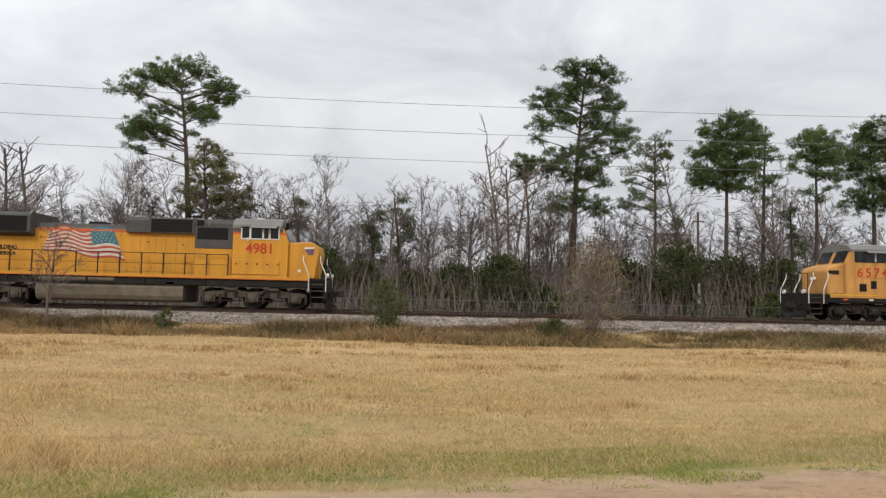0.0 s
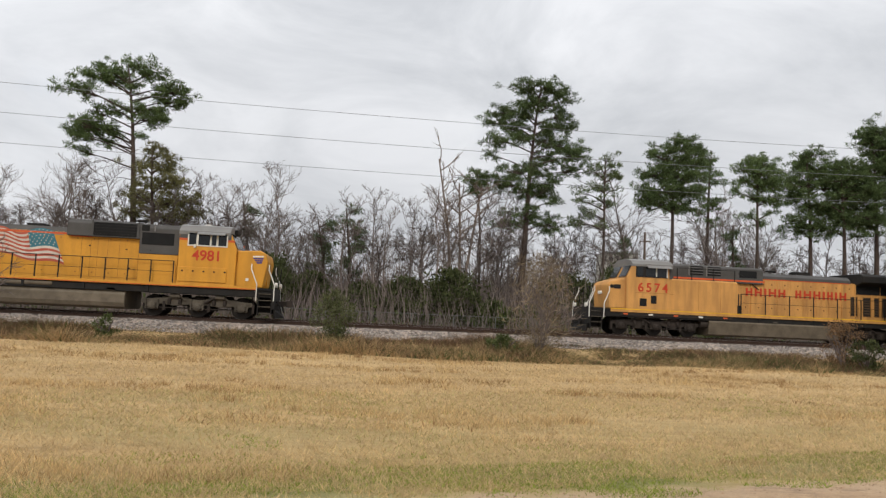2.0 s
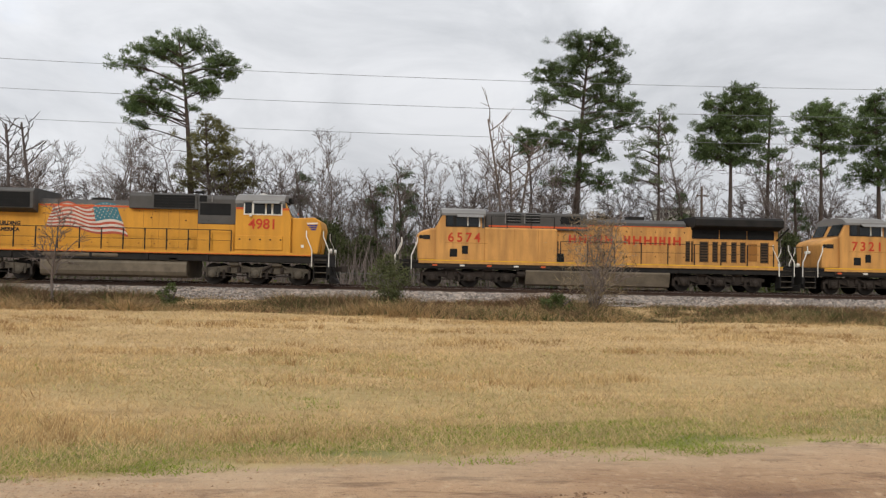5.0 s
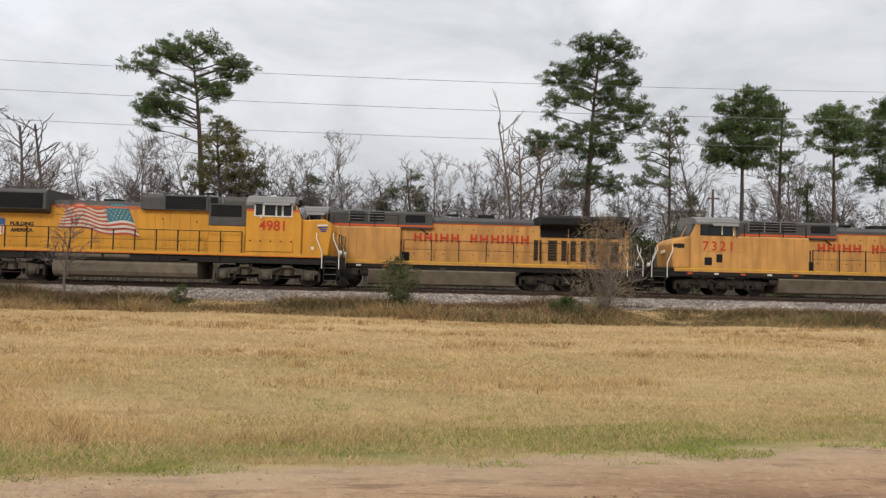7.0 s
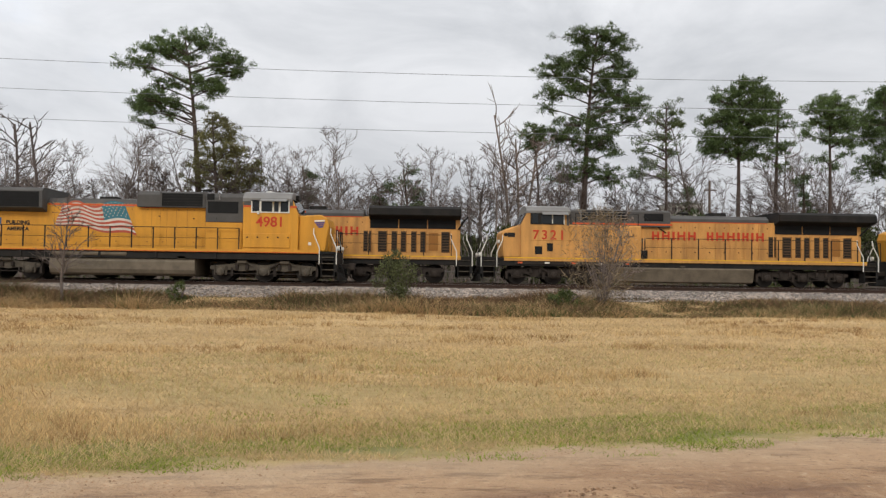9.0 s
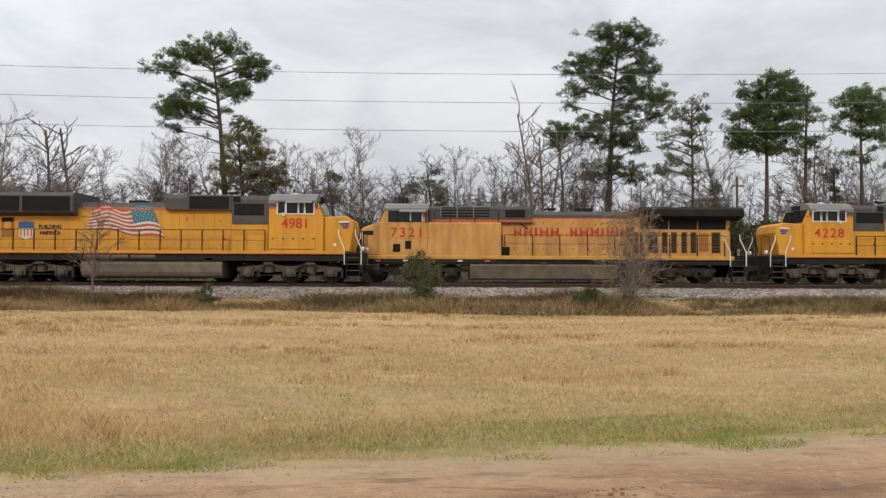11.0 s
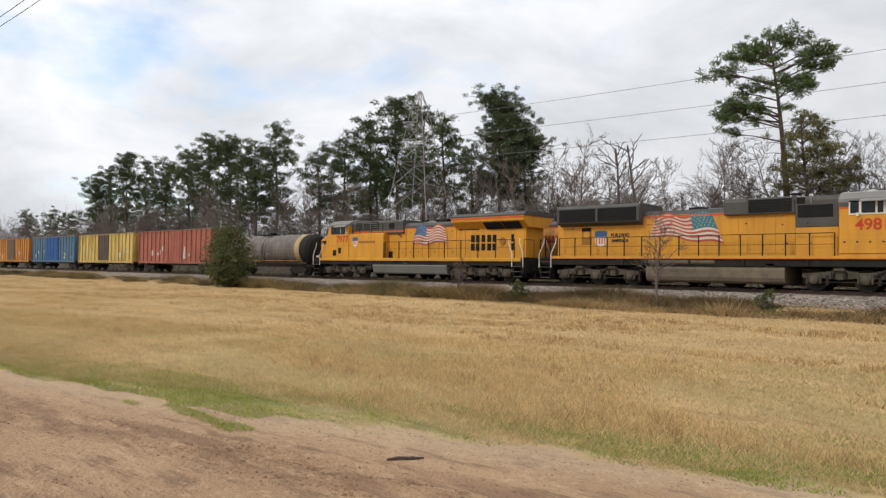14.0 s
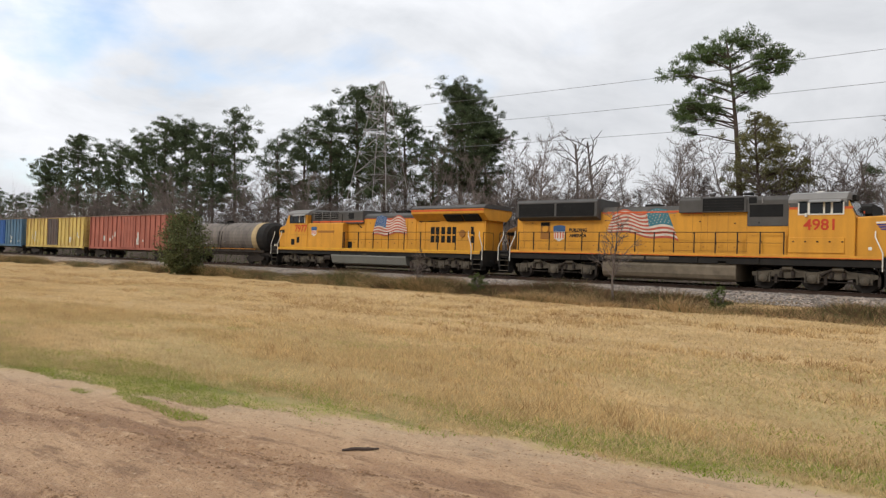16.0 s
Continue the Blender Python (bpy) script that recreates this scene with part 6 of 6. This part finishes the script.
        for x in (2.35, 3.6, 4.9, 5.75):
            part("roof_rail_post", Shape().box(x - 0.02, x + 0.02, *sorted((s * 1.38, s * 1.42)), 3.34, 4.0), M["dark"], L)
        part("roof_rail", Shape().tube([(2.35, s * 1.4, 4.0), (5.75, s * 1.4, 4.0)], 0.016, 5), M["dark"], L)
        for x in (3.2, 4.5):
            plate(L, "panel_seam", M["tan"], x, x + 0.014, 1.6, 3.3, 1.46, s, proud=0.004)
        plate(L, "body_recess", M["void"], 1.7, 2.12, 1.52, 2.0, 0.98, s)
        part("diagonal_pipe", Shape().tube([(2.0, s * 1.17, 3.9), (0.7, s * 1.02, 3.0)], 0.03, 6), M["dark"], L)
    # ribbed engine hood
    part("hood", Shape().section([(-0.98, 1.46), (-0.98, 3.66), (0.98, 3.66), (0.98, 1.46)], -10.1, 2.2), P, L, "yellow engine hood with panel ribs", bevel=0.02)
    part("hood_roof", Shape().section([(-1.0, 3.64), (-1.0, 3.82), (-0.7, 4.02), (0.7, 4.02), (1.0, 3.82), (1.0, 3.64)], -5.0, 0.5), G, L, "grey hood roof", bevel=0.02)
    part("exhaust_stack", Shape().box(-2.9, -2.0, -0.35, 0.35, 4.02, 4.24), M["dark"], L)
    part("horn", Shape().tube([(-0.6, 0, 4.0), (-0.6, 0, 4.2)], 0.03, 6).tube([(-0.9, 0, 4.2), (-0.3, 0, 4.2)], [0.09, 0.05], 8), M["dark"], L)
    for s in (-1, 1):
        plate(L, "hood_stripe", M["orange"], -4.9, 0.5, 3.60, 3.68, 0.98, s)
        for k in range(9):
            x = -5.3 + 0.80 * k
            plate(L, "hood_rib", P, x, x + 0.06, 1.62, 3.58, 0.98, s, proud=0.035)
        for k in range(9):
            x = -4.95 + 0.80 * k
            for z in (3.3, 1.9):
                plate(L, "latch", M["dark"], x, x + 0.05, z, z + 0.06, 0.98, s, proud=0.025)
    # radiators
    if clean:
        sec = [(-1.0, 3.42), (-1.55, 3.86), (-1.58, 4.22), (-1.3, 4.36), (1.3, 4.36), (1.58, 4.22), (1.55, 3.86), (1.0, 3.42)]
        part("radiator_housing", Shape().section(sec, -10.45, -4.5), P, L, "wide yellow radiator overhang", bevel=0.02)
        part("radiator_roof", Shape().section([(-1.60, 4.14), (-1.60, 4.22), (-1.3, 4.40), (1.3, 4.40), (1.60, 4.22), (1.60, 4.14)], -10.5, -4.45), G, L)
        for s in (-1, 1):
            plate(L, "radiator_stripe", M["orange"], -10.46, -4.5, 4.0, 4.1, 1.57, s)
            for a, b in ((-10.0, -8.7), (-8.6, -7.2)):
                part("radiator_screen", Shape().add([(a, s * 1.03, 3.40), (b, s * 1.03, 3.40), (b, s * 1.50, 3.80), (a, s * 1.50, 3.80), (a, s * 1.08, 3.36), (b, s * 1.08, 3.36), (b, s * 1.55, 3.76), (a, s * 1.55, 3.76)], [(0, 1, 2, 3), (4, 5, 6, 7), (0, 1, 5, 4), (2, 3, 7, 6), (0, 3, 7, 4), (1, 2, 6, 5)]), M["void"], L, "dark radiator screen")
            plate(L, "hood_grille", M["void"], -6.5, -4.7, 3.36, 3.62, 0.98, s)
    else:
        sec = [(-1.0, 3.52), (-1.62, 3.72), (-1.64, 4.1), (-1.4, 4.24), (1.4, 4.24), (1.64, 4.1), (1.62, 3.72), (1.0, 3.52)]
        part("radiator_housing", Shape().section(sec, -10.2 if digits == "6574" else -10.7, -5.3), M["dark"], L, "dark grey overhanging radiator", bevel=0.03)
        for s in (-1, 1):
            for a, b in ((-9.95, -8.45), (-8.4, -6.9), (-6.85, -5.35)):
                plate(L, "radiator_screen", M["void"], a, b, 3.02, 3.52, 0.98, s, "dark radiator screen", proud=0.03)
            part("overhang_brace", Shape().tube([(-10.1, s * 1.0, 3.0), (-10.55, s * 1.5, 3.7)], 0.05, 6), M["dark"], L)
    for s in (-1, 1):
        doors = ((-5.40, -5.00), (-6.25, -5.78), (-6.78, -6.50), (-7.28, -7.00), (-7.83, -7.55), (-8.33, -8.05), (-9.62, -9.18))
        if clean:
            doors = ((-6.10, -5.78), (-6.50, -6.20), (-6.98, -6.68), (-7.48, -7.16), (-7.90, -7.60), (-9.3, -9.1))
        for a, b in doors:
            lo, hi = (2.0, 3.02) if clean else (1.70, 2.86)
            d = plate(L, "louvred_door", M["void"] if clean else M["louvre"], a, b, lo, hi, 0.98, s, "dark louvred door", proud=0.02)
            if clean:
                plate(d, "door_rail", P, a, b, 2.46, 2.54, 0.99, s, proud=0.02)
            else:
                for k in range(7):
                    plate(d, "slat", M["void"], a + 0.03, b - 0.03, lo + 0.08 + 0.155 * k, lo + 0.14 + 0.155 * k, 0.99, s, proud=0.02)
                plate(d, "door_frame", M["tan"], a - 0.04, a, lo - 0.03, hi + 0.03, 0.98, s, proud=0.03)
        plate(L, "equipment_panel", M["tan"], -9.0, -8.5, 1.8, 2.8, 0.98, s, proud=0.02) if not clean else part("fan_wheel", Shape().tube([(-8.42, s * 0.98, 2.6), (-8.42, s * 1.04, 2.6)], 0.24, 14), M["tan"], L)
        railing(L, -9.7, 2.0, 1.47, s, 9, M["dark"])
        part("body_rail_post", Shape().box(2.12, 2.17, *sorted((s * 1.45, s * 1.49)), 1.45, 2.66), M["dark"], L)
        if clean:
            flag(L, (-0.81, -0.35), (-3.50, -3.68), 3.78, 1.36, 1.12, 1.02, s, "blue")
            shield(L, 5.35, 2.35, 0.62, 0.72, 1.465, s)
            part("slogan_bar", Shape().box(3.1, 4.9, *sorted((s * 1.46, s * 1.472)), 2.62, 2.78), M["tan"], L, "faint painted slogan")
        else:
            x = 1.47
            for k, w in enumerate((0.40, 0.42, 0.13, 0.44, 0.42, None, 0.36, 0.46, 0.42, 0.13, 0.34, 0.13, 0.42)):
                if w is None:
                    x -= 0.47
                    continue
                cross = 2.79
                bars = ((0, 0.11, 2.60, 3.08), (w - 0.11, w, 2.60, 3.08), (0.11, w - 0.11, cross, cross + 0.10)) if w > 0.2 else ((0, 0.13, 2.60, 3.08),)
                for da, db, za, zb in bars:
                    plate(L, "letter_bar", M["red"], x - db, x - da, za, zb, 1.016, s, proud=0.006)
                x -= w + 0.15
    slab(L, "rear_wall", P, -10.2, -10.08, -0.95, 0.95, 1.46, 3.6, bevel=0.02)
    return L, wheels


def lengthen(loco, wheels, f):
    """Draw a unit out along its track; wheels, springs and couplers keep their shape."""
    for ob in loco.children_recursive:
        if ob.name.startswith(("wheelset", "road_number")):
            ob.location.x *= f
            continue
        xs_ = [v.co.x for v in ob.data.vertices]
        mid = 0.5 * (min(xs_) + max(xs_))
        for v in ob.data.vertices:
            v.co.x = v.co.x + mid * (f - 1) if ob.name.startswith(("coupler", "axle_box", "journal_cover", "spring")) else v.co.x * f
    return loco, [(w, x * f) for w, x in wheels]


NEAR_X = -14.345
parked, _ = emd_loco("4981", True, "yellow locomotive with a painted flag, parked on the near track")
parked.matrix_basis = pose(NEAR_X, Y1, RAIL)
parked2, _ = ge_loco("7977", "flag", "clean yellow locomotive with small painted flag, parked on the near track", "yellow")
parked2.matrix_basis = pose(NEAR_X - 22.0, Y1, RAIL, 0, 0, 180)
MOVING = []
for spec in (("6574", "worn"), ("7321", "worn"), ("4228", None)):
    if spec[1]:
        MOVING.append(lengthen(*ge_loco(spec[0], spec[1], "faded yellow locomotive with red lettering, rolling on the far track", "yellow_faded"), 1.04))
    else:
        MOVING.append(emd_loco(spec[0], False, "yellow locomotive with blue wing mark, rolling on the far track"))

# ---- goods cars ----


def freight_truck(car, x, wheels=2):
    t = part("truck", Shape().box(x - 0.9, x + 0.9, -0.5, 0.5, 0.45, 0.7), M["truck_dark"], car, "two-axle freight truck")
    for s in (-1, 1):
        part("side_frame", Shape().prism([(x - 1.2, 0.62), (x - 1.1, 0.35), (x - 0.7, 0.35), (x - 0.4, 0.24), (x + 0.4, 0.24), (x + 0.7, 0.35), (x + 1.1, 0.35), (x + 1.2, 0.62), (x + 0.5, 0.78), (x - 0.5, 0.78)], *sorted((s * 0.95, s * 1.1))), M["truck_dark"], t, bevel=0.02)
    for k in (-0.88, 0.88):
        w = new("wheelset", MESHES["wheel"])
        w.parent, w.matrix_basis = t, pose(x + k, 0, 0.46) @ Matrix.Diagonal((0.88, 1, 0.88, 1))


def paint(name, col, grime, amount=0.7):
    return mat(name, col, 0.75, var=0.22, scale=0.7, bump=0.05, grime=grime, amount=amount, streak=True)


GREEN = paint("green_boxcar_paint", (0.012, 0.075, 0.026), (0.01, 0.04, 0.02), 0.35)
CARS = {
    "green": (GREEN, GREEN),
    "rust": (paint("oxide_red_paint", (0.35, 0.12, 0.085), (0.16, 0.06, 0.045)),) * 2,
    "gold": (paint("yellow_car_paint", (0.56, 0.42, 0.13), (0.20, 0.10, 0.05), 0.85), paint("dark_patched_door_paint", (0.09, 0.075, 0.07), (0.16, 0.08, 0.05))),
    "blue": (paint("blue_grey_car_paint", (0.075, 0.15, 0.23), (0.16, 0.20, 0.22)), paint("blue_door_paint", (0.03, 0.10, 0.30), (0.03, 0.05, 0.12))),
    "amber": (paint("orange_car_paint", (0.48, 0.22, 0.05), (0.20, 0.08, 0.04), 0.85), paint("grey_brown_door_paint", (0.13, 0.10, 0.085), (0.2, 0.1, 0.06))),
}
ROOF = mat("galvanised_car_roof", (0.30, 0.22, 0.18), 0.7, metal=0.2, var=0.25, scale=0.6, bump=0.05, grime=(0.14, 0.08, 0.05), amount=0.8)
TAN = paint("tan_band_paint", (0.42, 0.31, 0.16), (0.2, 0.15, 0.09))
SCRAWL = mat("pale_spray_paint", (0.50, 0.50, 0.46), 0.7, var=0.3, bump=0.02)


def boxcar(kind, label, seed, door=(-1.5, 1.5)):
    r = random.Random(seed)
    body, doorm = CARS[kind]
    C = tagged(new("boxcar"), label, "boxcar", "boxcars on the near track")
    part("body", Shape().section([(-1.42, 1.05), (-1.42, 4.28), (-1.3, 4.34), (1.3, 4.34), (1.42, 4.28), (1.42, 1.05)], -7.7, 7.7), body, C, bevel=0.02)
    part("roof", Shape().section([(-1.52, 4.30), (-1.52, 4.36), (0, 4.50), (1.52, 4.36), (1.52, 4.30)], -7.75, 7.75), ROOF, C, "weathered peaked metal roof")
    for s in (-1, 1):
        plate(C, "side_sill", body, -7.7, 7.7, 0.92, 1.12, 1.42, s, proud=0.06)
        for k in range(17):
            x = -7.55 + k * 0.944
            if door[0] - 0.2 < x < door[1] + 0.2:
                continue
            plate(C, "side_rib", body, x - 0.05, x + 0.05, 1.12, 4.28, 1.42, s, proud=0.09, bevel=0.01)
        d = plate(C, "sliding_door", doorm, door[0], door[1], 1.15, 4.2, 1.42, s, "sliding plug door with bars", proud=0.10, bevel=0.015)
        for k in range(4):
            x = door[0] + 0.35 + k * (door[1] - door[0] - 0.7) / 3
            part("door_bar", Shape().tube([(x, s * 1.54, 1.2), (x, s * 1.54, 4.15)], 0.025, 5), doorm, d)
        plate(d, "door_track", body, door[0] - 1.4, door[1] + 0.3, 1.10, 1.18, 1.5, s, proud=0.06)
        for k in range(4):
            z = 1.75 + 0.62 * k
            plate(d, "door_corrugation", doorm, door[0] + 0.1, door[1] - 0.1, z, z + 0.06, 1.52, s, proud=0.03)
        for e in (-1, 1):
            lad = part("ladder", Shape().box(e * 7.62 - 0.02, e * 7.62 + 0.02, *sorted((s * 1.48, s * 1.52)), 0.8, 4.2), body, C)
            for k in range(8):
                part("rung", Shape().box(*sorted((e * 7.2, e * 7.62)), *sorted((s * 1.49, s * 1.52)), 1.2 + 0.4 * k, 1.23 + 0.4 * k), body, lad)
        for k in range(0 if kind == "green" else 9):
            x, z = r.choice((r.uniform(-7, -2), r.uniform(2, 6.5))), r.uniform(1.3, 2.2)
            plate(C, "spray_mark", SCRAWL, x, x + r.uniform(0.1, 0.5), z, z + r.uniform(0.15, 0.7), 1.425, s, proud=0.004)
    for e in (-1, 1):
        for k in range(0 if kind == "green" else 6):
            z = 1.4 + 0.5 * k
            part("end_corrugation", Shape().tube([(e * 7.7, -1.3, z), (e * 7.7, 1.3, z)], 0.08, 6), body, C)
        part("coupler", Shape().box(*sorted((e * 7.7, e * 8.4)), -0.15, 0.15, 0.7, 1.0), M["truck_dark"], C)
        freight_truck(C, e * 5.9)
    slab(C, "centre_sill", M["truck_dark"], -7.7, 7.7, -0.35, 0.35, 0.75, 1.06)
    return C


def tank_car():
    C = tagged(new("tank_car"), "grimy grey tank car with a tan band and black end", "tank car")
    grey = paint("grimy_grey_tank_paint", (0.17, 0.145, 0.125), (0.05, 0.045, 0.042), 0.8)
    part("tank", Shape().tube([(-6.3, 0, 2.22), (-5.95, 0, 2.22), (4.9, 0, 2.22)], [1.1, 1.30, 1.30], 28), grey, C, "long cylindrical grey tank", smooth=False)
    part("band", Shape().tube([(4.9, 0, 2.22), (5.55, 0, 2.22)], [1.312, 1.312], 28), TAN, C, "pale tan painted band")
    part("tank_end", Shape().tube([(5.55, 0, 2.22), (6.35, 0, 2.22), (6.62, 0, 2.22), (6.72, 0, 2.22)], [1.30, 1.28, 1.05, 0.6], 28), M["dark"], C, "black tank end")
    slab(C, "centre_sill", M["truck_dark"], -6.9, 6.9, -0.5, 0.5, 0.75, 1.1)
    for s in (-1, 1):
        plate(C, "walkway", M["truck_dark"], -6.8, 6.8, 1.02, 1.18, 1.3, s, proud=0.12)
        plate(C, "edge_beam", M["tan"], -6.0, 5.6, 1.24, 1.32, 1.3, s, proud=0.1)
        for k in range(8):
            x = -5.6 + 1.5 * k
            slab(C, "saddle", M["truck_dark"], x, x + 0.1, *sorted((s * 0.5, s * 1.3)), 1.0, 1.4)
        for k in range(7):
            a = random.uniform(-5.5, 4)
            b = random.uniform(1.5, 2.0)
            plate(C, "spray_mark", SCRAWL, a, a + random.uniform(0.15, 0.5), b, b + 0.2, 1.16, s, proud=0.08)
    part("hatch_platform", Shape().box(-0.9, 0.9, -0.5, 0.5, 3.5, 3.56).tube([(0, 0, 3.5), (0, 0, 3.72)], 0.3, 12), M["dark"], C)
    part("valve_stand", Shape().tube([(1.9, -0.2, 3.45), (2.05, -0.2, 3.85), (2.5, -0.2, 3.72)], 0.04, 6), M["dark"], C)
    part("ladder", Shape().tube([(0.3, -1.42, 1.1), (0.3, -1.30, 2.6), (0.3, -0.6, 3.5)], 0.025, 5).tube([(0.7, -1.42, 1.1), (0.7, -1.30, 2.6), (0.7, -0.6, 3.5)], 0.025, 5), M["dark"], C)
    for e in (-1, 1):
        part("coupler", Shape().box(*sorted((e * 6.9, e * 7.5)), -0.15, 0.15, 0.7, 1.0), M["truck_dark"], C)
        freight_truck(C, e * 5.2)
        part("end_rail", Shape().tube([(e * 6.85, -1.35, 1.1), (e * 6.85, -1.35, 2.0), (e * 6.85, 1.35, 2.0), (e * 6.85, 1.35, 1.1)], 0.025, 5), M["dark"], C)
    return C


tank_car().matrix_basis = pose(-54.6, Y1, RAIL)
for k, (kind, lb, dr) in enumerate((("rust", "rust-red ribbed boxcar with peeling paint", (-0.5, 2.0)), ("gold", "faded yellow boxcar with a dark patched door", (-1.6, 1.1)), ("blue", "blue-grey boxcar with blue doors and spray paint", (-2.2, 2.2)),
                                   ("amber", "orange boxcar with a grey-brown door", (-1.6, 1.4)), ("rust", "rust-red boxcar at the far end of the train", (-1.4, 1.4)), ("gold", "faded yellow boxcar far down the train", (-1.4, 1.4)))):
    boxcar(kind, lb, 70 + k, dr).matrix_basis = pose(-70.45 - 16.7 * k, Y1, RAIL)


# the green boxcar standing at the other end of the near track
parked = boxcar("green", "clean dark green boxcar with white markings on its end", 90)
parked.matrix_basis = pose(38.95, Y1, RAIL)
for y0, y1, z0, z1 in ((-0.35, 0.25, 3.55, 4.0), (0.05, 0.25, 2.85, 3.1), (-0.25, -0.05, 2.85, 3.1), (-0.5, -0.3, 2.85, 3.1), (0.35, 0.6, 1.7, 2.15), (-0.3, -0.1, 1.75, 2.1)):
    slab(parked, "white_marking", M["white"], -7.708, -7.69, y0, y1, z0, z1)
part("placard", Shape().tube([(-7.69, 0.95, 2.6), (-7.71, 0.95, 2.6)], 0.22, 4), M["tan"], parked, "small diamond-shaped placard")
part("rear_marker", Shape().box(-8.02, -7.8, 0.38, 0.62, 0.62, 1.05).tube([(-7.91, 0.5, 1.05), (-7.91, 0.5, 1.25)], 0.09, 8), M["red"], parked, "red end-of-train marker above the coupler")

# ---- what moves ----

# seconds and the place of the first moving unit's front steps along the far track
ROLL = ((0.0, 23.65), (0.5, 21.25), (1.0, 18.84), (1.5, 16.44), (2.0, 14.05), (2.5, 11.70), (3.0, 9.40), (3.5, 7.10), (4.0, 4.82), (5.0, 0.12), (6.0, -4.45), (6.5, -6.76), (7.0, -9.15), (7.5, -11.53), (8.0, -13.88), (9.0, -18.55), (10.5, -25.44), (11.0, -27.77), (11.5, -30.10),
        (12.0, -32.40), (12.5, -34.66), (13.0, -36.9), (14.0, -41.4), (15.0, -45.9), (16.0, -50.3))
UNIT = 23.0


def motions():
    ts, ps = [r[0] for r in ROLL], [r[1] for r in ROLL]
    for k, (loco, wheels) in enumerate(MOVING):
        walk(loco, [(t, pose(p + 10.4 + UNIT * k, Y2, RAIL, 0, 0, 180)) for t, p in ROLL])
        for w, x in wheels:
            rows = []
            for i in range(124):
                t = min(i * 0.13, 16.0)
                rolled = ps[0] - float(np.interp(t, ts, ps))
                rows.append((t, pose(x, 0, 0.515, 0, 0, 0) @ Matrix.Rotation(rolled / 0.53, 4, "Y")))
            walk(w, rows)


motions()
